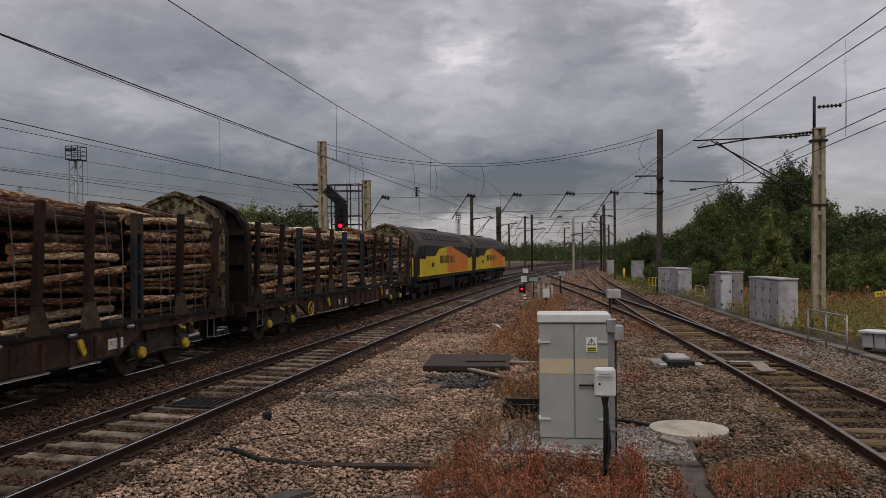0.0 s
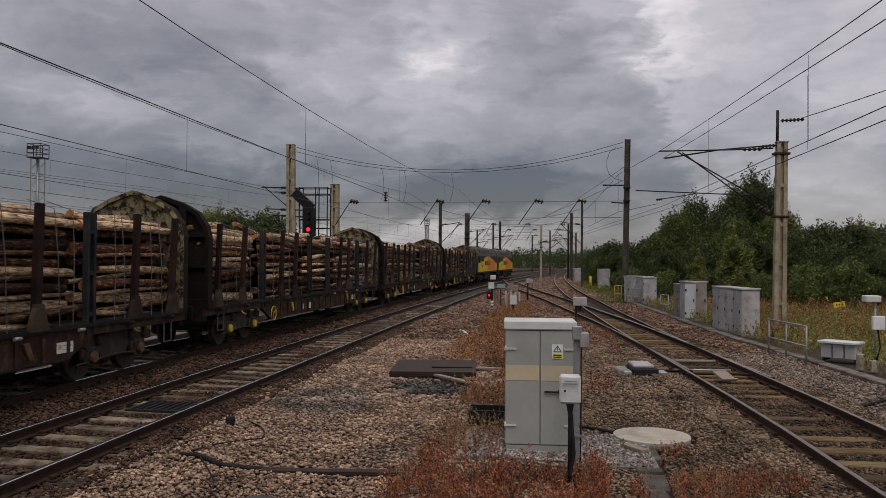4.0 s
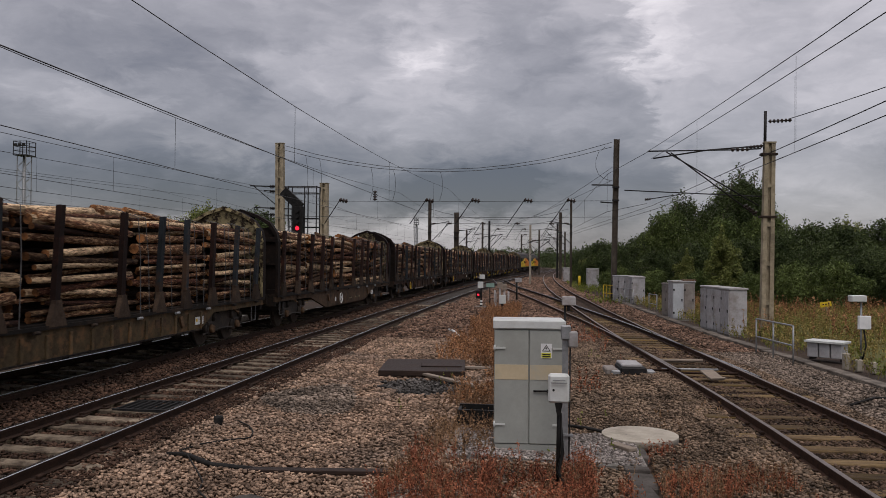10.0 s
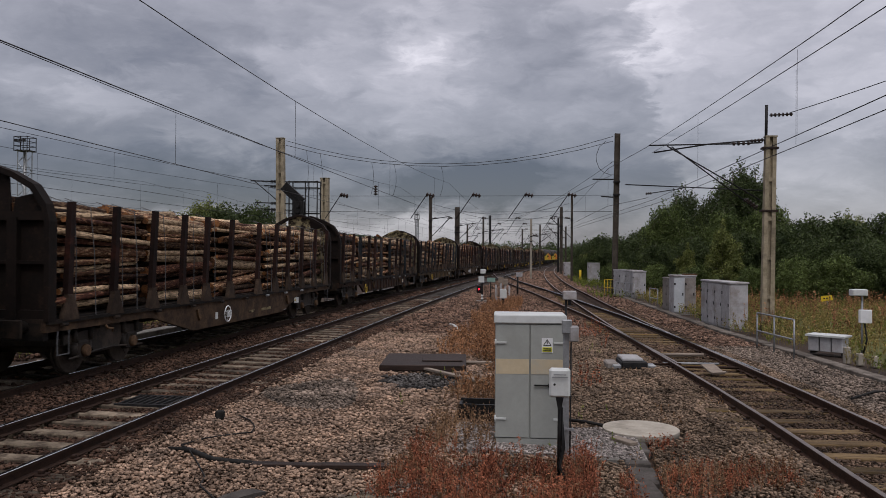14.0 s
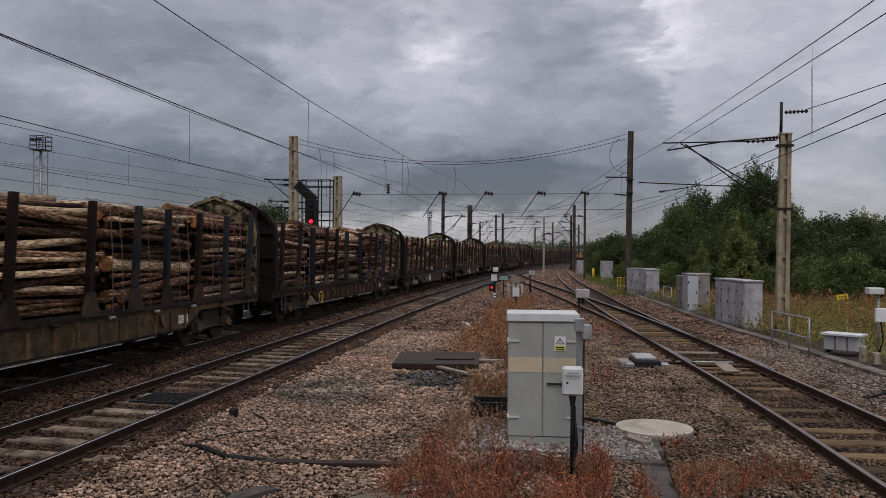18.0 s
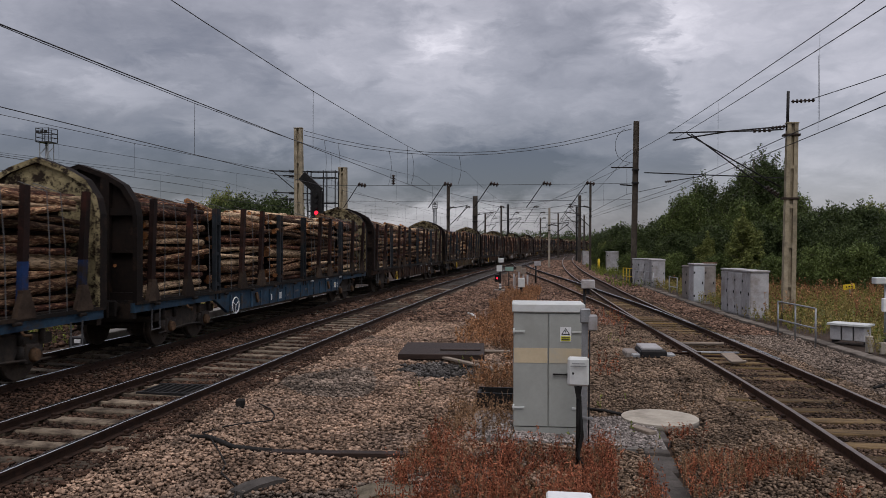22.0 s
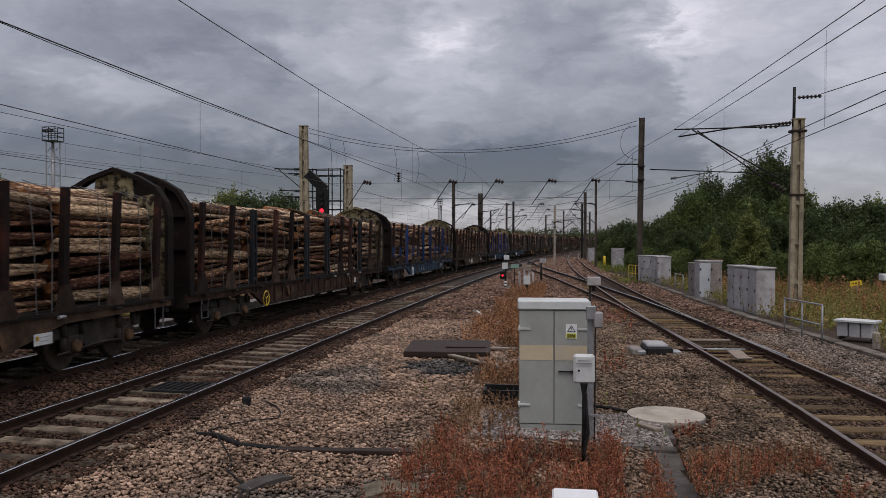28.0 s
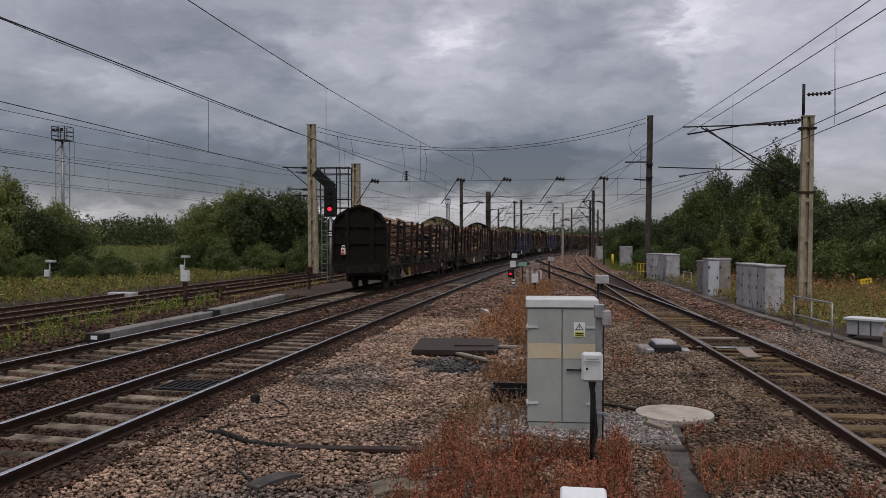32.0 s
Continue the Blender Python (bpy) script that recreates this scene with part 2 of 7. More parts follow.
M_YELLOW = mat("yellow_paint", (0.55, 0.38, 0.02), (0.72, 0.52, 0.04), 6, 0.5, bump=0.04, stain=(0.4, 0.27, 0.04))
M_CONC = mat("mast_concrete", (0.2, 0.168, 0.11), (0.41, 0.35, 0.25), 2.2, 0.9, bump=0.3, stain=(0.16, 0.135, 0.095))
M_SLAB = mat("trough_concrete", (0.13, 0.122, 0.11), (0.27, 0.255, 0.235), 2, 0.9, bump=0.3, stain=(0.11, 0.098, 0.083), vary=0.15)
M_PATHSLAB = mat("dark_weathered_slab", (0.04, 0.036, 0.032), (0.11, 0.098, 0.088), 2.5, 0.9, bump=0.3, stain=(0.035, 0.03, 0.026), vary=0.25)
M_TROUGH = mat("dusty_trough_concrete", (0.07, 0.06, 0.05), (0.18, 0.155, 0.13), 2.5, 0.9, bump=0.3, stain=(0.05, 0.04, 0.033), vary=0.3)
M_PALECON = mat("pale_concrete", (0.29, 0.262, 0.215), (0.43, 0.39, 0.325), 3, 0.85, bump=0.15, stain=(0.24, 0.215, 0.175))
M_WIRE = mat("weathered_copper_wire", (0.025, 0.027, 0.03), (0.07, 0.07, 0.072), 3, 0.6, 0.4, bump=0.0)
M_INSUL = mat("brown_insulator", (0.02, 0.015, 0.013), (0.05, 0.035, 0.03), 8, 0.35, bump=0.0)
M_MOSSY = mat("mossy_concrete", (0.05, 0.042, 0.028), (0.22, 0.185, 0.135), 4, 0.9, bump=0.4, stain=(0.06, 0.06, 0.025))
M_WOODDARK = mat("dark_wet_board", (0.012, 0.0085, 0.007), (0.05, 0.032, 0.025), 2, 0.6, bump=0.3, stretch=(0.5, 4, 4))
M_WOODPALE = mat("weathered_board", (0.16, 0.13, 0.105), (0.30, 0.25, 0.20), 3, 0.85, bump=0.3, stretch=(0.5, 4, 4))
M_BARK = mat("log_bark", (0.007, 0.0035, 0.0025), (0.17, 0.078, 0.042), 6.0, 0.9, bump=1.0, fine=4, vary=0.8, stain=(0.50, 0.325, 0.185), stretch=(4.0, 0.9, 4.0), stain_scale=1.1, stain_at=(0.49, 0.64))
M_BARKRED = mat("dark_red_bark", (0.004, 0.0022, 0.0018), (0.09, 0.034, 0.021), 6.0, 0.9, bump=1.0, fine=4, vary=0.7, stain=(0.32, 0.175, 0.10), stretch=(4.0, 0.9, 4.0), stain_scale=1.1, stain_at=(0.52, 0.66))
# bark for the stacks' cores: the shade deep between logs is in its colour
M_BARKSHADE = mat("shaded_core_bark", (0.003, 0.002, 0.0016), (0.028, 0.014, 0.009), 3.4, 0.9, bump=1.0, fine=6, vary=0.7, stain=(0.06, 0.035, 0.022), stretch=(4.0, 0.6, 4.0), stain_scale=1.0, stain_at=(0.58, 0.68))
M_BARKPALE = mat("pale_flaking_bark", (0.022, 0.012, 0.007), (0.30, 0.19, 0.112), 6.0, 0.9, bump=1.0, fine=4, vary=0.45, stain=(0.66, 0.48, 0.30), stretch=(4.0, 0.8, 4.0), stain_scale=1.1, stain_at=(0.42, 0.58))
M_LOGEND = mat("sawn_log_end", (0.10, 0.042, 0.018), (0.38, 0.165, 0.062), 8, 0.85, bump=0.2, vary=0.7, stain=(0.06, 0.03, 0.016), stain_at=(0.48, 0.62))
M_TREEBARK = mat("tree_bark", (0.05, 0.042, 0.035), (0.14, 0.12, 0.10), 5, 0.9, bump=0.5)
M_WBROWN = mat("rusty_brown_wagon_paint", (0.009, 0.0055, 0.0045), (0.058, 0.030, 0.020), 2.2, 0.75, bump=0.2, stain=(0.115, 0.06, 0.034), vary=0.2, stain_scale=1.3, stain_at=(0.54, 0.68))
M_WOLIVE = mat("dusty_olive_wagon_paint", (0.024, 0.017, 0.010), (0.115, 0.083, 0.045), 2.2, 0.8, bump=0.2, stain=(0.16, 0.088, 0.042), vary=0.25, stain_scale=1.5, stain_at=(0.5, 0.66))
M_FOOT = mat("dusty_stanchion_foot_paint", (0.014, 0.0095, 0.007), (0.062, 0.042, 0.029), 3, 0.85, bump=0.2, stain=(0.02, 0.013, 0.01), vary=0.5)
M_POSTRED = mat("red_brown_stanchion_paint", (0.006, 0.0036, 0.0032), (0.030, 0.0135, 0.0105), 3, 0.75, bump=0.15, stain=(0.075, 0.024, 0.016), stain_at=(0.56, 0.7), vary=0.5)
M_POSTSLATE = mat("dark_slate_stanchion_paint", (0.007, 0.009, 0.011), (0.024, 0.030, 0.036), 3, 0.75, bump=0.15, stain=(0.05, 0.03, 0.02), stain_at=(0.52, 0.62), vary=0.4)
M_WRUST = mat("rusted_tan_girder_paint", (0.02, 0.013, 0.009), (0.11, 0.068, 0.04), 2.2, 0.8, bump=0.2, stain=(0.03, 0.02, 0.014), stain_scale=1.3, stain_at=(0.5, 0.66))
M_WDARK = mat("sooty_underframe", (0.004, 0.0036, 0.0033), (0.016, 0.013, 0.011), 3, 0.8, bump=0.2, stain=(0.04, 0.026, 0.017))
M_BOGIE = mat("grimy_bogie_casting", (0.008, 0.007, 0.006), (0.04, 0.031, 0.024), 5, 0.7, bump=0.2, stain=(0.07, 0.05, 0.036), spec=0.3)
# end-wall brown taken almost to black: shade between wagons put into the paint colour
M_WEND = mat("shaded_brown_end_paint", (0.003, 0.0023, 0.002), (0.014, 0.0085, 0.0062), 2.2, 0.8, bump=0.2, stain=(0.028, 0.016, 0.010), vary=0.15, stain_scale=1.3, stain_at=(0.55, 0.7))
M_WBLUE = mat("faded_blue_wagon_paint", (0.010, 0.026, 0.052), (0.038, 0.085, 0.13), 2.2, 0.7, bump=0.12, stain=(0.05, 0.042, 0.036), vary=0.15, stain_scale=1.2, stain_at=(0.5, 0.64))
M_WBLUEDK = mat("blue_stanchion_paint", (0.007, 0.02, 0.075), (0.02, 0.05, 0.15), 3, 0.7, bump=0.1, stain=(0.035, 0.026, 0.022), stain_at=(0.5, 0.62), vary=0.4)
M_CREAM = mat("grimy_cream_bulkhead_paint", (0.07, 0.056, 0.03), (0.32, 0.27, 0.15), 2.0, 0.8, bump=0.25, stain=(0.018, 0.012, 0.008), vary=0.2, stain_scale=2.2, stain_at=(0.46, 0.56))
M_STRAP = mat("grey_ratchet_strap", (0.06, 0.06, 0.062), (0.13, 0.13, 0.13), 8, 0.8, bump=0.05)
M_AXLEYEL = mat("yellow_axlebox_cover", (0.40, 0.26, 0.02), (0.62, 0.44, 0.04), 8, 0.6, bump=0.1, stain=(0.22, 0.13, 0.03))
M_AXLERUST = mat("rusty_axlebox_cover", (0.05, 0.03, 0.02), (0.16, 0.095, 0.05), 8, 0.8, bump=0.15)
M_WHEEL = mat("wheel_steel", (0.03, 0.024, 0.02), (0.09, 0.07, 0.055), 6, 0.6, 0.4, bump=0.1)
M_LOCOYEL = mat("locomotive_yellow_paint", (0.60, 0.43, 0.015), (0.74, 0.55, 0.03), 1.5, 0.4, bump=0.02, stain=(0.45, 0.32, 0.03))
M_LOCOORG = mat("locomotive_orange_paint", (0.62, 0.17, 0.015), (0.75, 0.24, 0.03), 1.5, 0.4, bump=0.02, stain=(0.5, 0.14, 0.02))
M_LOCOBLK = mat("locomotive_black_paint", (0.009, 0.009, 0.009), (0.022, 0.021, 0.021), 2, 0.6, bump=0.03)
M_LOCOROOF = mat("locomotive_roof_grime", (0.016, 0.013, 0.011), (0.07, 0.056, 0.043), 2, 0.6, bump=0.05, stain=(0.02, 0.016, 0.013), stain_scale=1.4)
M_GLASSDK = mat("dark_window_glass", (0.01, 0.011, 0.012), (0.02, 0.021, 0.022), 1, 0.1, bump=0.0, spec=0.7)
M_LEAF = leaf_mat("birch_leaf", (0.038, 0.060, 0.018), (0.145, 0.185, 0.058))
M_LEAFDK = leaf_mat("dark_leaf", (0.022, 0.036, 0.014), (0.09, 0.118, 0.042))
M_LEAFYL = leaf_mat("willow_leaf", (0.075, 0.095, 0.028), (0.21, 0.23, 0.07))
M_GRASS = leaf_mat("dry_grass_blade", (0.12, 0.105, 0.03), (0.34, 0.265, 0.10), 0.8)
M_GREENGR = leaf_mat("green_weed_leaf", (0.075, 0.11, 0.02), (0.24, 0.265, 0.06), 0.8)
M_REDWEED = leaf_mat("rust_red_weed", (0.12, 0.034, 0.02), (0.44, 0.175, 0.095), 0.85, 0.85)
M_TANWEED = leaf_mat("brown_seeding_weed", (0.12, 0.068, 0.036), (0.32, 0.20, 0.115), 0.85, 0.7)
M_ORANGEWEED = leaf_mat("orange_brown_weed", (0.15, 0.07, 0.034), (0.42, 0.225, 0.115), 0.85, 0.7)
M_REDLAMP = glow("red_signal_lamp", (1.0, 0.015, 0.04), 1.5)
M_MASTBR = mat("rusty_mast_steel", (0.038, 0.032, 0.026), (0.105, 0.09, 0.073), 2.2, 0.85, bump=0.2, stain=(0.06, 0.045, 0.035))
M_REDPAINT = mat("red_paint", (0.45, 0.04, 0.02), (0.6, 0.07, 0.04), 8, 0.6)
M_WARNYEL = mat("warning_yellow", (0.55, 0.55, 0.06), (0.66, 0.66, 0.10), 8, 0.5)
M_FARGREEN = mat("distant_woodland", (0.016, 0.026, 0.014), (0.045, 0.06, 0.03), 0.15, 0.95, bump=0.0, space="World")


# ---- mesh helpers ----
def mesh_ob(name, bm, material, parent=None, label="", smooth=False):
    me = bpy.data.meshes.new(name)
    bm.to_mesh(me)
    bm.free()
    for m in material if isinstance(material, (list, tuple)) else [material]:
        me.materials.append(m)
    if smooth:
        me.polygons.foreach_set("use_smooth", [True] * len(me.polygons))
    ob = new(name, me)
    if parent:
        ob.parent = parent
    if label:
        ob["label"] = label
    return ob


part = mesh_ob


def thing(name, m=None, label="", category="", group="", kind=""):
    ob = new(name)
    ob.empty_display_size = 0.2
    if m is not None:
        ob.matrix_basis = m
    return tagged(ob, label, category, group, kind)


def share(name, data, parent, m):
    ob = new(name, data)
    ob.parent = parent
    ob.matrix_basis = m
    return ob


def box(bm, x0, x1, y0, y1, z0, z1, bevel=0.0, mi=0, m=None):
    vs = [bm.verts.new((x, y, z)) for z in (z0, z1) for y in (y0, y1) for x in (x0, x1)]
    fs = []
    for q in ((0, 2, 3, 1), (4, 5, 7, 6), (0, 1, 5, 4), (2, 6, 7, 3), (0, 4, 6, 2), (1, 3, 7, 5)):
        f = bm.faces.new([vs[i] for i in q])
        f.material_index = mi
        fs.append(f)
    if bevel:
        es = list({e for f in fs for e in f.edges})
        r = bmesh.ops.bevel(bm, geom=es, offset=bevel, segments=1, affect="EDGES", profile=0.5)
        vs = list({v for v in vs if v.is_valid} | set(r["verts"]))
    if m is not None:
        bmesh.ops.transform(bm, matrix=m, verts=[v for v in vs if v.is_valid])
    return bm


def boxes(*specs, bevel=0.0):
    bm = bmesh.new()
    for s in specs:
        box(bm, *s, bevel=bevel)
    return bm


def tube(bm, pts, r, n=6, mi=0, cap=True, taper=None):
    """A tube along points; taper: the radius at its end."""
    pts = [Vector(p) for p in pts]
    rings = []
    for i, p in enumerate(pts):
        d = (pts[min(i + 1, len(pts) - 1)] - pts[max(i - 1, 0)]).normalized()
        a = d.cross(Vector((0, 0, 1)))
        if a.length < 0.05:
            a = d.cross(Vector((1, 0, 0)))
        a.normalize()
        b = d.cross(a)
        rad = r if taper is None else r + (taper - r) * i / (len(pts) - 1)
        rings.append([bm.verts.new(p + rad * (math.cos(2 * math.pi * k / n) * a + math.sin(2 * math.pi * k / n) * b)) for k in range(n)])
    for q, w in zip(rings, rings[1:]):
        for k in range(n):
            f = bm.faces.new((q[k], q[(k + 1) % n], w[(k + 1) % n], w[k]))
            f.material_index = mi
            f.smooth = n > 5
    if cap and n > 2:
        for ring in (rings[0][::-1], rings[-1]):
            f = bm.faces.new(ring)
            f.material_index = mi
    return bm


def prism(bm, outline, y0, y1, mi=0, axis="y"):
    """An outline in x and z (axis y), or in y and z (axis x), drawn out along the axis."""
    def at(p, d):
        return (p[0], d, p[1]) if axis == "y" else (d, p[0], p[1])
    a = [bm.verts.new(at(p, y0)) for p in outline]
    b = [bm.verts.new(at(p, y1)) for p in outline]
    fs = [bm.faces.new(a), bm.faces.new(b[::-1])]
    for i in range(len(a)):
        j = (i + 1) % len(a)
        fs.append(bm.faces.new((a[j], a[i], b[i], b[j])))
    for f in fs:
        f.material_index = mi
    return bm


def fixed(bm):
    bmesh.ops.recalc_face_normals(bm, faces=bm.faces)
    return bm


def pydata(name, verts, faces, material, parent=None):
    me = bpy.data.meshes.new(name)
    me.from_pydata(verts, [], faces)
    me.materials.append(material)
    ob = new(name, me)
    if parent:
        ob.parent = parent
    return ob


def soup(name, verts, quads, material):
    """A mesh from numpy arrays of vertices and of faces with one count of corners."""
    me = bpy.data.meshes.new(name)
    k = quads.shape[1]
    me.vertices.add(len(verts))
    me.vertices.foreach_set("co", np.asarray(verts, np.float32).ravel())
    me.loops.add(quads.size)
    me.loops.foreach_set("vertex_index", quads.astype(np.int32).ravel())
    me.polygons.add(len(quads))
    me.polygons.foreach_set("loop_start", np.arange(0, quads.size, k, dtype=np.int32))
    me.update(calc_edges=True)
    me.materials.append(material)
    return me


# ---- lines of the tracks ----
BEND_Y, BEND_R = 8.0, 1700.0


def main_line(x, s):
    """Place and heading on a main line at x, s metres along from y = 0; it bends to the right from BEND_Y on."""
    if s <= BEND_Y:
        return Vector((x, s, 0)), 0.0
    a = (s - BEND_Y) / BEND_R
    return Vector((x + (BEND_R - x) * (1 - math.cos(a)), BEND_Y + (BEND_R - x) * math.sin(a), 0)), -a


def poly_line(points):
    """A smooth line x(y) through a few points."""
    ys, xs = [p[1] for p in points], [p[0] for p in points]
    slopes = [(xs[min(i + 1, len(xs) - 1)] - xs[max(i - 1, 0)]) / (ys[min(i + 1, len(ys) - 1)] - ys[max(i - 1, 0)]) for i in range(len(ys))]

    def at(y):
        i = max(0, min(len(ys) - 2, sum(1 for v in ys if v <= y) - 1))
        h = ys[i + 1] - ys[i]
        u = (y - ys[i]) / h
        x = (2 * u**3 - 3 * u**2 + 1) * xs[i] + (u**3 - 2 * u**2 + u) * h * slopes[i] + (3 * u**2 - 2 * u**3) * xs[i + 1] + (u**3 - u**2) * h * slopes[i + 1]
        d = ((6 * u**2 - 6 * u) * (xs[i] - xs[i + 1]) / h + (3 * u**2 - 4 * u + 1) * slopes[i] + (3 * u**2 - 2 * u) * slopes[i + 1])
        return Vector((x, y, 0)), -math.atan(d)
    return at
# ---- ground ----
def ground_sheet():
    xs = [-2600, -900, -300, -120] + list(np.arange(-60, 61, 3.0)) + [120, 300, 900, 2600]
    ys = [-600, -120] + list(np.arange(-30, 200, 4.0)) + [260, 400, 800, 1600, 3500]
    bm = bmesh.new()
    grid = []
    for y in ys:
        row = []
        for x in xs:
            z = -0.30 + 0.05 * noise.noise((x * 0.3, y * 0.3, 0))
            if x > 9.5 and y > 15:
                z += min(1.0, (x - 9.5) / 12) * 0.35
            row.append(bm.verts.new((x, y, z)))
        grid.append(row)
    for i in range(len(ys) - 1):
        for j in range(len(xs) - 1):
            f = bm.faces.new((grid[i][j], grid[i][j + 1], grid[i + 1][j + 1], grid[i + 1][j]))
            mx = (xs[j] + xs[j + 1]) / 2
            f.material_index = 2 if -12.5 < mx < 6 and ys[i] < 300 else 0 if -29 < mx < 9 and ys[i] < 230 else 1
            f.smooth = True
    return tagged(mesh_ob("ground", bm, [M_EARTH, M_FIELD, M_BED]), "brown trackside earth running out into rough green fields", "ground", kind="structure")


ground_sheet()

# ---- tracks ----
GAUGE = 1.505
HEAD = [(-0.036, -0.004), (-0.036, -0.04), (-0.009, -0.05), (-0.009, -0.125), (-0.07, -0.14), (-0.07, -0.152), (0.07, -0.152), (0.07, -0.14), (0.009, -0.125), (0.009, -0.05), (0.036, -0.04), (0.036, -0.004), (0.028, 0.0), (-0.028, 0.0)]


def rail(name, line, offset, s0, s1, step, top, parent, lift=0.0):
    """One rail: its section drawn along a line; the running surface is of another steel."""
    bm = bmesh.new()
    rings = []
    count = max(2, int((s1 - s0) / step) + 1)
    for i in range(count):
        p, h = line(s0 + (s1 - s0) * i / (count - 1))
        m = Matrix.Translation(p) @ Matrix.Rotation(h, 4, "Z")
        rings.append([bm.verts.new(m @ Vector((offset + a, 0, b + lift))) for a, b in HEAD])
    n = len(HEAD)
    for q, w in zip(rings, rings[1:]):
        for k in range(n):
            f = bm.faces.new((q[k], q[(k + 1) % n], w[(k + 1) % n], w[k]))
            f.material_index = 1 if k in (11, 12, 13) else 0
    bm.faces.new(rings[0][::-1]), bm.faces.new(rings[-1])
    return mesh_ob(name, fixed(bm), [M_RAIL if top is M_RAILTOP else M_RAILRUST, top], parent)


def sleeper_mesh(name, length, width, material, top=-0.165):
    bm = bmesh.new()
    box(bm, -length / 2, length / 2, -width / 2, width / 2, top - 0.13, top, bevel=0.015)
    me = bpy.data.meshes.new(name)
    bm.to_mesh(me)
    bm.free()
    me.materials.append(material)
    return me


def clip_mesh():
    """A rail's chair with its clip and bolts."""
    bm = bmesh.new()
    box(bm, -0.16, 0.16, -0.07, 0.07, -0.165, -0.14, bevel=0.006)
    for s in (-1, 1):
        box(bm, min(s * 0.06, s * 0.12), max(s * 0.06, s * 0.12), -0.035, 0.035, -0.142, -0.095, bevel=0.01)
    me = bpy.data.meshes.new("rail_chair")
    bm.to_mesh(me)
    bm.free()
    me.materials.append(M_RAIL)
    return me


ME_SLEEPER = sleeper_mesh("sleeper", 2.5, 0.25, M_SLEEPER)
ME_TIMBER = sleeper_mesh("timber_sleeper", 2.6, 0.26, M_TIMBERSL, -0.155)
ME_CHAIR = clip_mesh()


def track(name, line, s0, s1, label, top=M_RAILTOP, sleeper=None, spacing=0.68, near=45, gauge=GAUGE, step=4.0, cant=0.0, seed=1):
    """A track: two rails, its sleepers to a fair distance, and chairs near the camera."""
    rng = random.Random(seed)
    t = thing(name, label=label, category="railway track", kind="structure")
    for side in (-1, 1):
        rail("rail", line, side * gauge / 2, s0, s1, step, top, t, cant if side < 0 else 0.0)
    s = s0 + 0.3
    far = []
    while s < min(s1, near + 75):
        p, h = line(s)
        m = Matrix.Translation(p) @ Matrix.Rotation(h + rng.uniform(-0.012, 0.012), 4, "Z") @ Matrix.Rotation(math.asin(cant / gauge), 4, "Y")
        m = m @ Matrix.Translation((rng.uniform(-0.03, 0.03), 0, cant / 2 + rng.uniform(-0.01, 0.006)))
        if s < near:
            share("sleeper", sleeper, t, m)
            if 8 < s < 24:
                for side in (-1, 1):
                    share("rail_chair", ME_CHAIR, t, m @ Matrix.Translation((side * gauge / 2, 0, 0)))
        else:
            far.append(m)
        s += spacing * rng.uniform(0.97, 1.03)
    if far and sleeper is ME_SLEEPER:
        bm = bmesh.new()
        for m in far:
            box(bm, -1.25, 1.25, -0.125, 0.125, -0.28, -0.165, m=m)
        tagged(mesh_ob("far_sleepers", bm, M_PATHSLAB, t), kind="stuff")
    return t


NEAR_X, TRAIN_X = -6.62, -10.12
near_track = track("near_main_track", lambda s: main_line(NEAR_X, s), -6, 420, "main-line railway track with polished rails on concrete sleepers", sleeper=ME_SLEEPER, gauge=1.54, cant=0.03)
train_track = track("far_main_track", lambda s: main_line(TRAIN_X, s), -60, 620, "main-line track with polished rails carrying the timber train", sleeper=ME_SLEEPER, gauge=1.56, cant=0.05, near=70, seed=2)
CURVE_LINE = poly_line([(4.85, -6), (4.35, 8), (4.22, 13), (3.86, 19.3), (3.5, 25.3), (3.26, 30.1), (2.82, 40.4), (2.5, 50.1), (2.12, 60.5), (1.76, 80), (1.84, 114.5), (2.95, 156), (5.6, 200)])
CROSS_LINE = poly_line([(4.14, 16.6), (3.74, 21.9), (2.86, 32), (1.98, 39.5), (0.55, 51.8), (-2.1, 72.4), (-3.6, 87), (-5.0, 105)])
curve_track = track("curving_track", CURVE_LINE, -6, 200, "rusty side track on timber sleepers curving away", top=M_RAILDULL, sleeper=ME_TIMBER, spacing=0.72, step=3.0, near=40, seed=3)
cross_track = thing("crossover_track", label="rusty crossover rails diverging from the side track", category="railway track", kind="structure")
rail("rail", CROSS_LINE, -GAUGE / 2, 18.5, 105, 2.5, M_RAILDULL, cross_track)
rail("rail", CROSS_LINE, GAUGE / 2, 17.5, 105, 2.5, M_RAILTOP, cross_track)
for s in np.arange(44, 100, 0.75):
    p, h = CROSS_LINE(s)
    share("sleeper", ME_TIMBER, cross_track, Matrix.Translation(p - Vector((0, 0, 0.07))) @ Matrix.Rotation(h, 4, "Z"))
for k, (x, y0) in enumerate(((-16.6, 0), (-19.4, 0))):
    track("siding_track", lambda s, x=x: main_line(x, s), 8, 260, "old siding track with rusty rails and weeds", top=M_RAILDULL, sleeper=ME_TIMBER, spacing=0.76, near=60, seed=5 + k)

# ---- the train ----
TRAIN_CURVE = (-8.47187627e-04, 1.18950446e-01, 9.79956339, 18.3175834)
# where each wagon's front end lies behind the first, in metres
GAPS = [-0.16, 20.51, 41.22, 61.98, 82.97, 102.99, 123.56, 144.5, 164.79, 184.76, 205.67, 226.66, 247.51, 268.19, 288.96, 309.16, 330.34, 350.69, 370.3]
BODY = {"brown": 19.6, "rusty": 19.6, "olive": 19.6, "blue": 19.6, "bluepost": 19.6, "belly": 18.9}


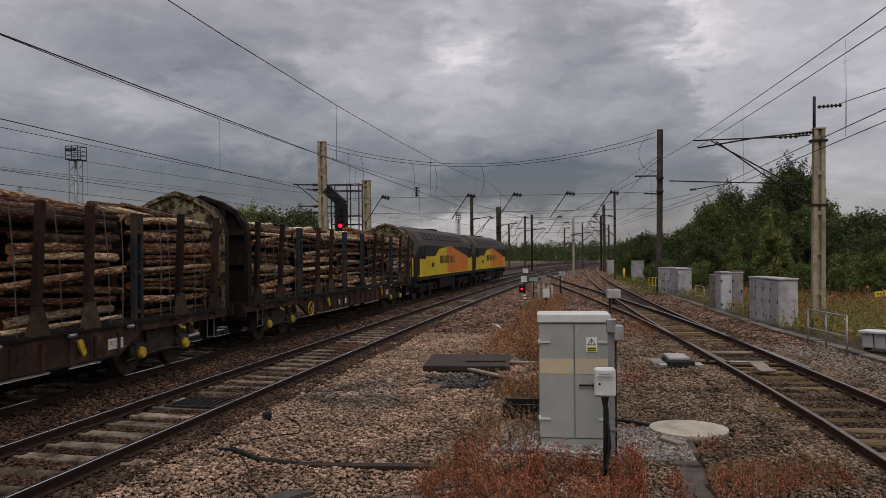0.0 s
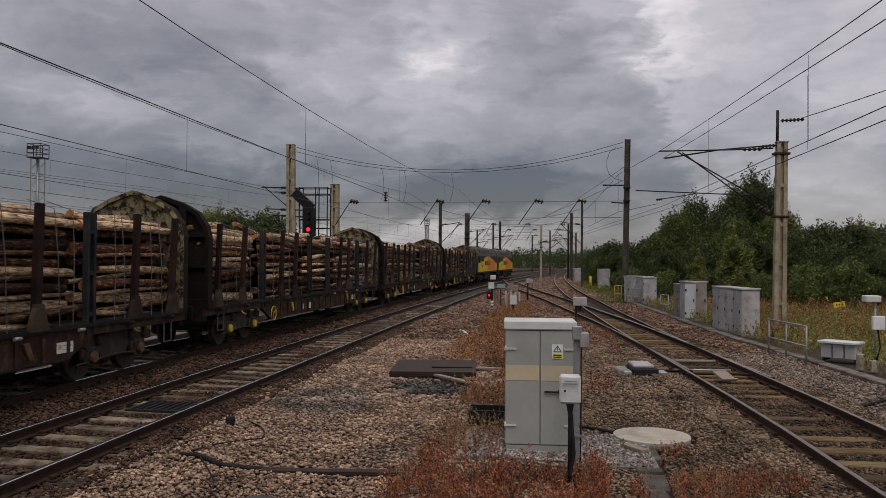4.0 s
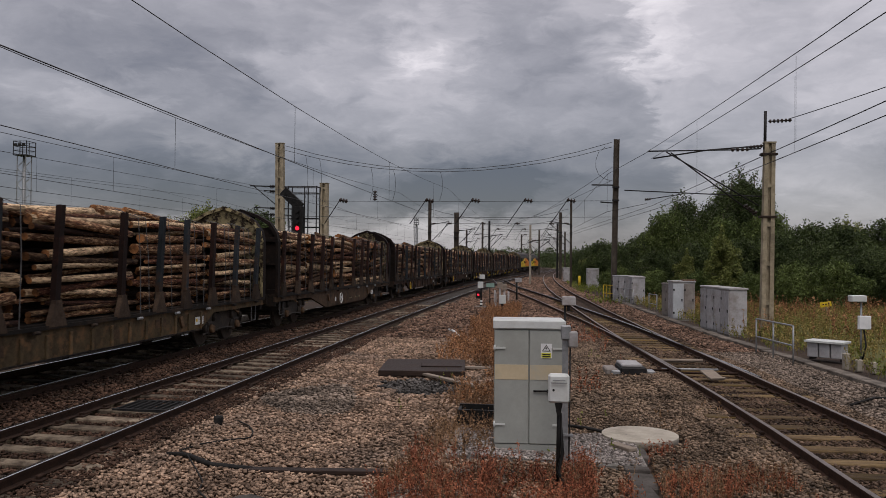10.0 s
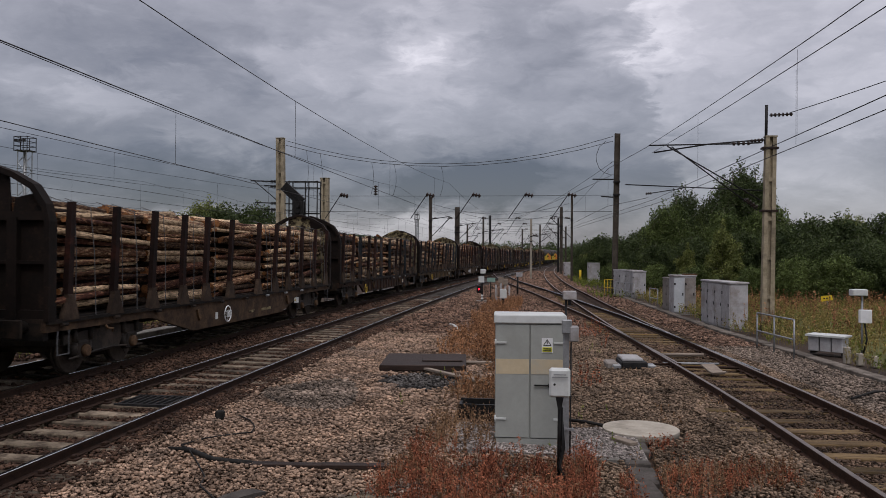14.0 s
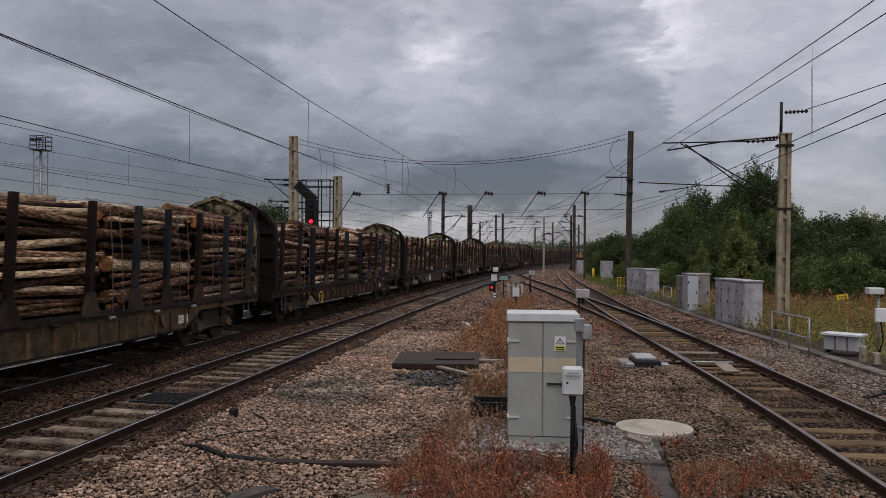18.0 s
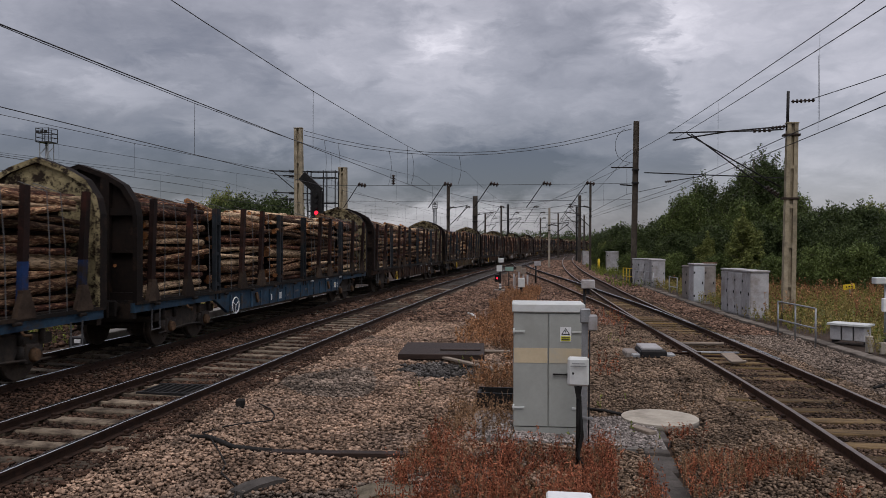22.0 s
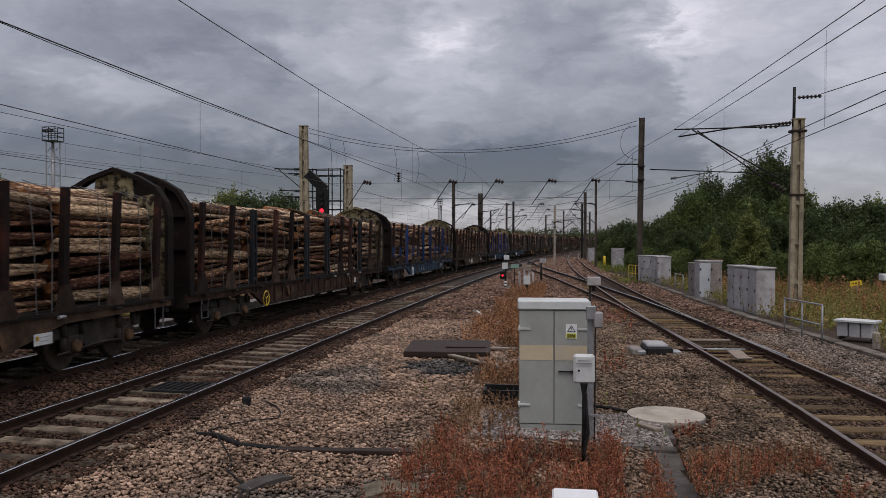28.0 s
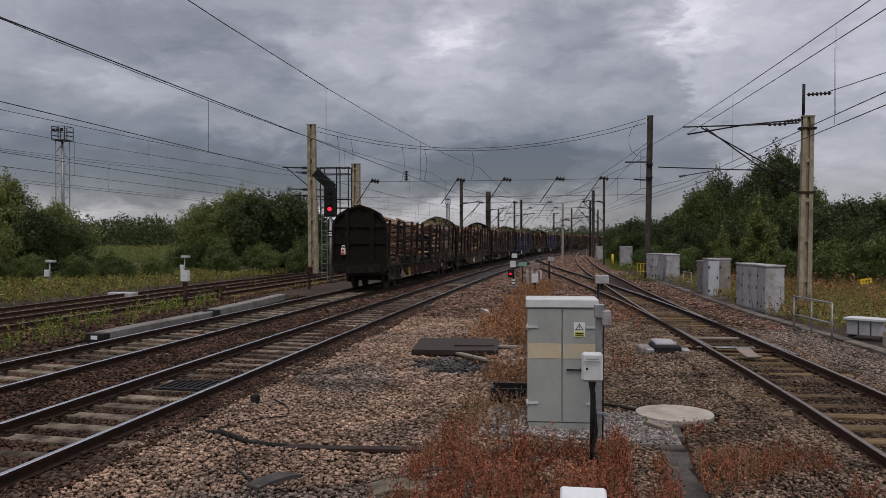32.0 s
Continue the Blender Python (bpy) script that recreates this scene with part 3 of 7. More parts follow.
def train_s(t):
    a, b, c, d = TRAIN_CURVE
    return ((a * t + b) * t + c) * t + d


def rail_pose(s, half):
    """The pose of a vehicle with bogies half a wheelbase before and behind s."""
    p, _ = main_line(TRAIN_X, s - half)
    q, _ = main_line(TRAIN_X, s + half)
    d = q - p
    return Matrix.Translation((p + q) / 2 + Vector((0, 0, 0.025))) @ Matrix.Rotation(math.atan2(-d.x, d.y), 4, "Z")


MOVERS = []   # thing, its centre behind the first wagon's front, half wheelbase, place on the vehicle
POST_Y = [1.15, 2.8, 4.2, 5.8, 7.45, 9.1]
DOUBLE = (1.15, 5.8)
ROOF = [(-1.36, 1.15), (-1.36, 2.98), (-1.29, 3.3), (-1.04, 3.66), (-0.6, 3.9), (0, 4.1), (0.6, 3.9), (1.04, 3.66), (1.29, 3.3), (1.36, 2.98), (1.36, 1.15)]


def wheelset(parent, y):
    bm = bmesh.new()
    for s in (-1, 1):
        x = s * 0.78
        tube(bm, [(x - 0.065, 0, 0), (x - 0.06, 0, 0)], 0.46, 24)
        tube(bm, [(x - 0.065, 0, 0), (x + 0.065, 0, 0)], 0.455, 24)
        tube(bm, [(x - s * 0.065 - 0.012, 0, 0), (x - s * 0.065 + 0.012, 0, 0)], 0.485, 24)
        for k in range(3):
            a = k * 2.094
            box(bm, x + s * 0.06, x + s * 0.075, -0.03, 0.03, 0.16, 0.36, m=Matrix.Rotation(a, 4, "X"))
    tube(bm, [(-1.0, 0, 0), (1.0, 0, 0)], 0.085, 10)
    ob = part("wheelset", bm, M_WHEEL, parent)
    ob.matrix_parent_inverse = Matrix.Translation((0, y, 0.46))
    return ob


def bogie(wagon, y, cover):
    bm = bmesh.new()
    for s in (-1, 1):
        x0, x1 = sorted((s * 0.93, s * 1.06))
        prism(bm, [(-1.5, 0.62), (-1.5, 0.80), (-0.55, 0.86), (0.55, 0.86), (1.5, 0.80), (1.5, 0.62), (0.62, 0.60), (0.45, 0.36), (-0.45, 0.36), (-0.62, 0.60)], x0, x1, axis="x")
    box(bm, -1.0, 1.0, -0.2, 0.2, 0.5, 0.86)
    for e in (-1.48, 1.48):
        box(bm, -1.0, 1.0, e - 0.06, e + 0.06, 0.6, 0.74)
    for s in (-1, 1):
        # side bearer, brake hangers and the springs' caps
        for d in (-0.62, -1.18, 0.62, 1.18):
            tube(bm, [(s * 1.08, d, 0.66), (s * 1.08, d, 0.9)], 0.06, 8)
        box(bm, min(s * 1.02, s * 1.12), max(s * 1.02, s * 1.12), -0.34, 0.34, 0.86, 0.94)
        tube(bm, [(s * 1.1, -1.4, 0.34), (s * 1.1, -0.2, 0.42), (s * 1.1, 0.2, 0.42), (s * 1.1, 1.4, 0.34)], 0.025, 5)
    b = part("bogie", fixed(bm), M_BOGIE, wagon)
    b.matrix_basis = Matrix.Translation((0, y, 0))
    for e in (-0.9, 0.9):
        wheelset(b, e)
        for s in (-1, 1):
            q = bmesh.new()
            box(q, -0.09, 0.09, -0.19, 0.19, 0.3, 0.66, bevel=0.03)
            for d in (-0.24, 0.24):
                tube(q, [(0, d, 0.36), (0, d, 0.62)], 0.075, 8)
            a = part("axlebox", q, M_BOGIE, b)
            a.matrix_basis = Matrix.Translation((s * 1.04, e, 0))
            q = bmesh.new()
            tube(q, [(0, 0, 0), (s * 0.05, 0, 0), (s * 0.085, 0, 0)], 0.135, 12, taper=0.1)
            c = part("axlebox_cover", q, cover, b)
            c.matrix_basis = Matrix.Translation((s * 1.13, e, 0.46))
    return b


def stanchion(wagon, x, y, double, paint, tip, lean):
    """A post on the wagon's edge, double or single; a single one stands in a flared foot and leans a little outwards."""
    s = 1 if x > 0 else -1
    bm = bmesh.new()
    if double:
        for d in (-0.11, 0.11):
            box(bm, x - 0.06, x + 0.06, y + d - 0.038, y + d + 0.038, 0.95, 3.32, bevel=0.008)
        for z in (1.3, 2.1, 2.9):
            box(bm, x - 0.05, x + 0.05, y - 0.06, y + 0.06, z, z + 0.08)
    else:
        for v in ([(-0.085, 1.2), (-0.08, 2.1), (0.08, 2.1), (0.085, 1.2)], [(-0.08, 2.1), (-0.07, 3.38), (0.07, 3.38), (0.08, 2.1)]):
            prism(bm, [(y + a, z) for a, z in v], x - 0.055, x + 0.055, axis="x")
        for v in bm.verts:
            v.co.x += s * lean * (v.co.z - 1.2) / 2.2
            v.co.y += 0.35 * lean * math.sin(y * 9) * (v.co.z - 1.2) / 2.2
    foot = [(y - 0.26, 1.14), (y - 0.24, 1.22), (y - 0.1, 1.56), (y - 0.1, 1.62), (y + 0.1, 1.62), (y + 0.1, 1.56), (y + 0.24, 1.22), (y + 0.26, 1.14)]
    if not double and s < 0:
        prism(bm, foot, x - 0.09, x, axis="x")
    ob = part("stanchion", fixed(bm), [paint, tip], wagon)
    if paint is not tip:
        for f in ob.data.polygons:
            f.material_index = 1 if f.center.z > 2.11 else 0
    if not double and s > 0:
        q = bmesh.new()
        prism(q, foot, x, x + 0.1, axis="x")
        part("stanchion_foot", fixed(q), M_FOOT, ob)
    return ob


def plate(outline, y0, y1, out):
    """A wall plate, cream on the loading side and brown outside."""
    bm = bmesh.new()
    prism(bm, outline, y0, y1)
    fixed(bm)
    for f in bm.faces:
        f.material_index = 0 if f.normal.y * out < -0.5 else 1
    return bm


def bulkhead(wagon, y, face, out, open_top):
    """An end wall with a curved gable. out: +1 when its outer face looks forward. open_top: its gable is an open frame."""
    n = len(ROOF)
    inner = [(a * 0.93, 1.15 + (b - 1.15) * 0.965) for a, b in ROOF]
    y0, y1 = sorted((y - out * 0.05, y))
    low = [(-1.27, 1.15), (-1.27, 3.0), (1.27, 3.0), (1.27, 1.15)]
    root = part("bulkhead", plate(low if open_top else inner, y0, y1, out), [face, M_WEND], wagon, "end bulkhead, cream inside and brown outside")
    bm = bmesh.new()
    ring = [[bm.verts.new((a, d, b)) for a, b in pts] for pts, d in ((ROOF, y - out * 0.12), (ROOF, y + out * 0.12), (inner, y + out * 0.12), (inner, y - out * 0.12))]
    for q, w in zip(ring, ring[1:] + ring[:1]):
        for i in range(n - 1):
            bm.faces.new((q[i], q[i + 1], w[i + 1], w[i]))
    fixed(bm)
    for f in bm.faces:
        f.material_index = 0 if f.normal.y * out < -0.5 and not open_top else 1
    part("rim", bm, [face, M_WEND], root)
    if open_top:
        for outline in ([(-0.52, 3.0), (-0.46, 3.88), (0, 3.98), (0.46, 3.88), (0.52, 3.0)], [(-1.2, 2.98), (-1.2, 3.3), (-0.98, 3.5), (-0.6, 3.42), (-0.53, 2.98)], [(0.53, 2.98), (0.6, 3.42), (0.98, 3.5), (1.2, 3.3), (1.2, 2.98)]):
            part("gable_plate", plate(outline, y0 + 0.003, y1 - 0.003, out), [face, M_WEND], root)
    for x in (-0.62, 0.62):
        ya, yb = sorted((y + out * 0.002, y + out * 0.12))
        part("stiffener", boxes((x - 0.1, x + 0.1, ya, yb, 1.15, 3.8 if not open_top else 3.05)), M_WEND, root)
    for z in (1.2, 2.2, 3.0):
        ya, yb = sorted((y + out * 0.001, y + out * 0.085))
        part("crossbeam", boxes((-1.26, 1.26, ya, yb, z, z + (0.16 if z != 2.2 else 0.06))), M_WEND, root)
    if out < 0:
        return root
    bm = bmesh.new()
    tube(bm, [(1.12, y + out * 0.13, 1.5), (1.12, y + out * 0.2, 1.55), (1.12, y + out * 0.2, 2.25), (1.02, y + out * 0.13, 2.28)], 0.018, 6)
    part("grab_rail", bm, M_WHITE, root, "pale grab rail")
    return root


def ring_mesh(r, w):
    bm = bmesh.new()
    n = 18
    tube(bm, [(0, math.cos(6.2832 * k / n) * r, math.sin(6.2832 * k / n) * r) for k in range(n + 1)], w, 5, cap=False)
    for k in range(3):
        a = k * 2.094 + 0.5
        tube(bm, [(0, 0, 0), (0, math.cos(a) * r, math.sin(a) * r)], w * 0.7, 4)
    return bm


def make_wagon(kind):
    """A bogie timber wagon; kind names its paint and the shape of its side girders."""
    paint = {"brown": M_WBROWN, "rusty": M_WBROWN, "olive": M_WOLIVE, "blue": M_WBLUE, "bluepost": M_WBLUE, "belly": M_WRUST}[kind]
    label = {"olive": "dusty olive-brown bogie timber wagon with single slate stanchions", "brown": "rusty brown bogie timber wagon with yellow axlebox covers", "rusty": "rusty brown bogie timber wagon with stanchions and curved bulkheads", "blue": "faded blue bogie timber wagon with brown stanchions", "bluepost": "faded blue bogie timber wagon with blue lower stanchions",
             "belly": "brown fish-bellied bogie timber wagon with tall stanchions"}[kind]
    w = thing("timber_wagon", label=label, category="freight wagon", group="wagons of the timber train")
    half = BODY[kind] / 2
    fit_y = half / 9.8
    part("deck", boxes((-1.28, 1.28, -half, half, 1.12, 1.2)), M_WDARK, w)
    for s in (-1, 1):
        bm = bmesh.new()
        x0, x1 = sorted((s * 1.2, s * 1.3))
        if kind == "belly":
            out = [(-half, 0.95), (-half, 1.14), (half, 1.14), (half, 0.95), (5.6, 0.93), (3.4, 0.42), (-3.4, 0.42), (-5.6, 0.93)]
        else:
            out = [(-half, 0.93), (-half, 1.14), (half, 1.14), (half, 0.93), (5.95, 0.93), (5.1, 0.53), (-5.1, 0.53), (-5.95, 0.93)]
        prism(bm, out, x0, x1, axis="x")
        part("side_girder", fixed(bm), paint, w)
        bm = bmesh.new()
        xa, xb = sorted((s * 1.3, s * 1.36))
        box(bm, xa, xb, -half, half, 1.1, 1.17)
        part("edge_rail", bm, M_WDARK, w)
        if kind != "belly" and s > 0:
            bm = bmesh.new()
            box(bm, 1.3, 1.345, -5.1, 5.1, 0.53, 0.565)
            part("bottom_flange", bm, M_WDARK, w)
            for y in np.arange(-5.0, 5.1, 0.72):
                xa, xb = sorted((s * 1.3, s * 1.335))
                part("rib", boxes((xa, xb, y - 0.04, y + 0.04, 0.56, 1.0)), paint, w)
        for y in POST_Y:
            for e in (-1, 1):
                dbl = y in DOUBLE and kind not in ("belly", "olive")
                low = M_WBLUEDK if kind == "bluepost" else M_POSTSLATE if dbl or (kind == "olive" and y not in (1.15, 5.8)) else M_POSTRED
                stanchion(w, s * 1.27, e * y * fit_y, dbl, low, M_POSTRED if low is M_WBLUEDK and not dbl else low, 0.0 if dbl else 0.075 + 0.03 * math.sin(y * 7 + e))
    # fittings along the near side: ties, straps, hand wheel, hooks, plates, steps
    for y in (-8.6, -7.9, -6.9, -6.3, -5.0, -3.5, -2.2, 1.9, 2.3, 3.4, 4.8, 5.2, 6.6, 7.0, 8.1, 8.6):
        bm = bmesh.new()
        lean = 0.05 * math.sin(y * 5)
        tube(bm, [(1.33, y, 1.16), (1.315, y + lean, 2.4), (1.25, y + lean * 2, 3.32), (0.7, y + lean * 2, 3.5)], 0.009, 5)
        part("strap", bm, M_STRAP, w)
    for y in np.arange(-9.0, 9.2, 1.8):
        bm = bmesh.new()
        tube(bm, [(1.38, y - 0.09, 1.07), (1.38, y + 0.09, 1.07)], 0.035, 6)
        part("ratchet", bm, M_STEEL if int(y * 10) % 3 else M_WDARK, w)
    rim = M_WHITE if kind in ("blue", "bluepost", "belly") else M_AXLEYEL
    ob = part("hand_wheel", ring_mesh(0.22, 0.016), rim, w, "brake hand wheel")
    ob.matrix_basis = Matrix.Translation((1.42, {"brown": -5.2, "belly": -1.5}.get(kind, -4.9 if kind != "rusty" else -5.2), 0.72))
    for y in (-3.2, 3.9):
        bm = bmesh.new()
        prism(bm, [(y - 0.1, 0.95), (y + 0.02, 0.97), (y + 0.14, 0.72), (y + 0.06, 0.66), (y - 0.04, 0.8)], 1.31, 1.36, axis="x")
        part("hook", fixed(bm), M_AXLEYEL if kind == "brown" else M_AXLERUST, w, "lashing hook")
    for y in (-7.4, 7.5):
        bm = bmesh.new()
        tube(bm, [(1.33, y - 0.14, 0.93), (1.35, y - 0.09, 0.86), (1.35, y + 0.09, 0.85), (1.33, y + 0.11, 0.78)], 0.024, 6)
        part("step_hook", bm, M_AXLEYEL if kind == "brown" else M_AXLERUST, w)
    for y, z, a, b2 in ((5.0, 0.78, 0.24, 0.1), (-1.2, 0.75, 0.11, 0.1), (-2.0, 0.75, 0.08, 0.09)):
        if kind == "belly":
            z -= 0.05
        if a < 0.2 and kind in ("olive", "rusty"):
            continue
        pl = part("data_plate", boxes((1.3, 1.312, y - a, y + a, z - b2, z + b2)), M_CABTOP, w)
        if a > 0.2:
            part("plate_square", boxes((1.312, 1.316, y - a * 0.85, y - a * 0.5, z - b2 * 0.2, z + b2 * 0.6)), M_AXLEYEL, pl)
            for k in range(2):
                part("plate_bar", boxes((1.312, 1.316, y - a * 0.35, y + a * (0.8 - 0.3 * k), z + b2 * (0.3 - 0.7 * k), z + b2 * (0.42 - 0.7 * k))), M_STEEL, pl)
    if kind in ("olive", "rusty"):
        for y, a, z in ((-3.9, 0.2, 0.76), (-2.7, 0.16, 0.84), (0.9, 0.18, 0.8), (2.9, 0.26, 0.88)):
            part("worn_panel", boxes((1.3, 1.306, y - a, y + a, z - 0.11, z + 0.09)), M_WRUST, w, "worn stencilled panel in flaking tan paint")
    if kind in ("blue", "bluepost"):
        for y in (-2.9, -0.6, 0.4, 1.4, 2.2):
            part("stencil_bar", boxes((1.3, 1.306, y - 0.16, y + 0.16, 0.68 + 0.1 * (y > 0), 0.74 + 0.1 * (y > 0))), M_STRAP, w)
    if kind == "belly":
        for y, l in ((0.6, 0.5), (1.9, 0.9)):
            part("stencil_bar", boxes((1.3, 1.306, y - l / 2, y + l / 2, 0.6, 0.68)), M_CREAM, w, "worn cream stencilled bar")
    for e in (-1, 1):
        bm = bmesh.new()
        tube(bm, [(1.3, e * 8.75, 0.95), (1.3, e * 8.75, 0.5), (1.3, e * 9.1, 0.5), (1.3, e * 9.1, 0.95)], 0.02, 5)
        part("step", bm, M_STRAP, w, "pale steel step")
    bulkhead(w, half - 0.1, M_CREAM, 1, kind == "belly")
    bulkhead(w, -half + 0.1, M_CREAM, -1, kind == "belly")
    for e in (-1, 1):
        bogie(w, e * 7.05, M_AXLEYEL if kind == "brown" else M_AXLERUST)
        for s in (-1, 1):
            bm = bmesh.new()
            tube(bm, [(s * 0.87, e * (half - 0.05), 1.05), (s * 0.87, e * (half + 0.4), 1.05)], 0.11, 10)
            box(bm, s * 0.87 - 0.27, s * 0.87 + 0.27, min(e * (half + 0.4), e * (half + 0.46)), max(e * (half + 0.4), e * (half + 0.46)), 0.88, 1.22, bevel=0.02)
            part("buffer", bm, M_WDARK, w)
        bm = bmesh.new()
        box(bm, -1.25, 1.25, min(e * half, e * (half - 0.15)), max(e * half, e * (half - 0.15)), 0.8, 1.15)
        part("headstock", bm, M_WDARK, w)
    return w




def log_mesh(length, r, seed, bark):
    """A slightly bent and tapered log, sawn flat at both ends."""
    rng = random.Random(seed)
    bm = bmesh.new()
    n, rings = 9, []
    bx, bz = rng.uniform(-0.04, 0.04), rng.uniform(-0.035, 0.035)
    for i in range(5):
        u = i / 4
        c = Vector((bx * math.sin(u * math.pi), (u - 0.5) * length, bz * math.sin(u * math.pi)))
        rad = r * (1.08 - 0.18 * u)
        rings.append([bm.verts.new(c + Vector((math.cos(6.2832 * k / n), 0, math.sin(6.2832 * k / n))) * rad * rng.uniform(0.93, 1.07)) for k in range(n)])
    for q, w in zip(rings, rings[1:]):
        for k in range(n):
            f = bm.faces.new((q[k], q[(k + 1) % n], w[(k + 1) % n], w[k]))
            f.smooth = True
    for ring in (rings[0][::-1], rings[-1]):
        bm.faces.new(ring).material_index = 1
    bmesh.ops.recalc_face_normals(bm, faces=bm.faces)
    me = bpy.data.meshes.new("log")
    bm.to_mesh(me)
    bm.free()
    me.materials.append(bark)
    me.materials.append(M_LOGEND)
    return me


LOG_SIZES = (0.05, 0.06, 0.07, 0.08, 0.09, 0.10, 0.11, 0.125, 0.14, 0.165, 0.2)
LOG_MESHES = [log_mesh(3.0, r, 20 + k, M_BARK) for k, r in enumerate(LOG_SIZES)]
RED_MESHES = [log_mesh(3.0, r, 80 + k, M_BARKRED) for k, r in enumerate(LOG_SIZES)]
PALE_MESHES = [log_mesh(3.0, r, 50 + k, M_BARKPALE) for k, r in enumerate(LOG_SIZES)]


def make_stack(seed, length, crown, pale):
    """A stack of logs lying along the wagon: those on the near face and on top are logs of their own, the rest one heap."""
    rng = random.Random(seed)
    t = thing("log_stack", label="stack of bark-covered softwood logs loaded between stanchions", category="timber", group="log stacks on the train")
    inner = bmesh.new()

    def lay(x, z, r, loose, single):
        k = min(range(len(LOG_SIZES)), key=lambda i: abs(LOG_SIZES[i] - r))
        l = length * rng.uniform(0.82, 1.12)
        m = Matrix.Translation((x, rng.uniform(-0.2, 0.2), z)) @ Matrix.Rotation(rng.gauss(0, loose), 4, "X") @ Matrix.Rotation(rng.gauss(0, loose), 4, "Z")
        if rng.random() < 0.5:
            m = m @ Matrix.Rotation(math.pi, 4, "Z")
        m = m @ Matrix.Rotation(rng.uniform(0, 6.28), 4, "Y") @ Matrix.Diagonal((r / LOG_SIZES[k], l / 3.0, r / LOG_SIZES[k], 1))
        if single:
            u = rng.random()
            share("log", (PALE_MESHES if u < pale else RED_MESHES if u > 0.74 else LOG_MESHES)[k], t, m)
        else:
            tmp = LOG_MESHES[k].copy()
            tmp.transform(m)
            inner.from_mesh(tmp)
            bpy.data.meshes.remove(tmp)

    # the near face: uneven logs, some set back, dark gaps between
    z = 1.2
    while z < 3.12:
        r = min(0.15, max(0.045, rng.lognormvariate(-2.78, 0.36)))
        lay(1.17 - r - rng.random() ** 2 * 0.3, z + r * 0.95, r, 0.036, True)
        if rng.random() < 0.7:
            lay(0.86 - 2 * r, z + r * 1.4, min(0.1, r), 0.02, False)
        z += r * rng.uniform(1.85, 2.4)
    # the middle and the far face
    z = 1.28
    while z < 3.1:
        x = 0.56
        while x > -1.12:
            r = rng.uniform(0.085, 0.14)
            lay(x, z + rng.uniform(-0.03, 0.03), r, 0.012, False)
            x -= 2 * r
        z += 0.2
    # the crown, higher in the middle, with a few loose logs on top
    x = 1.05
    while x > -1.1:
        r = min(0.15, max(0.055, rng.lognormvariate(-2.5, 0.35)))
        h = 3.12 + crown * max(0, 1 - (x / 1.15) ** 2) + rng.uniform(-0.05, 0.05)
        lay(x - r, h, r, 0.025, True)
        x -= 2 * r
    for k in range(2):
        x = rng.uniform(-0.3, 0.9)
        lay(x, 3.22 + crown * max(0, 1 - (x / 1.15) ** 2), rng.uniform(0.055, 0.12), 0.05, True)
    # near-black bark here darkens the gaps behind the face logs, as shade would
    ob = mesh_ob("log_core", inner, [M_BARKSHADE, M_LOGEND], t)
    ob["kind"] = "stuff"
    return t


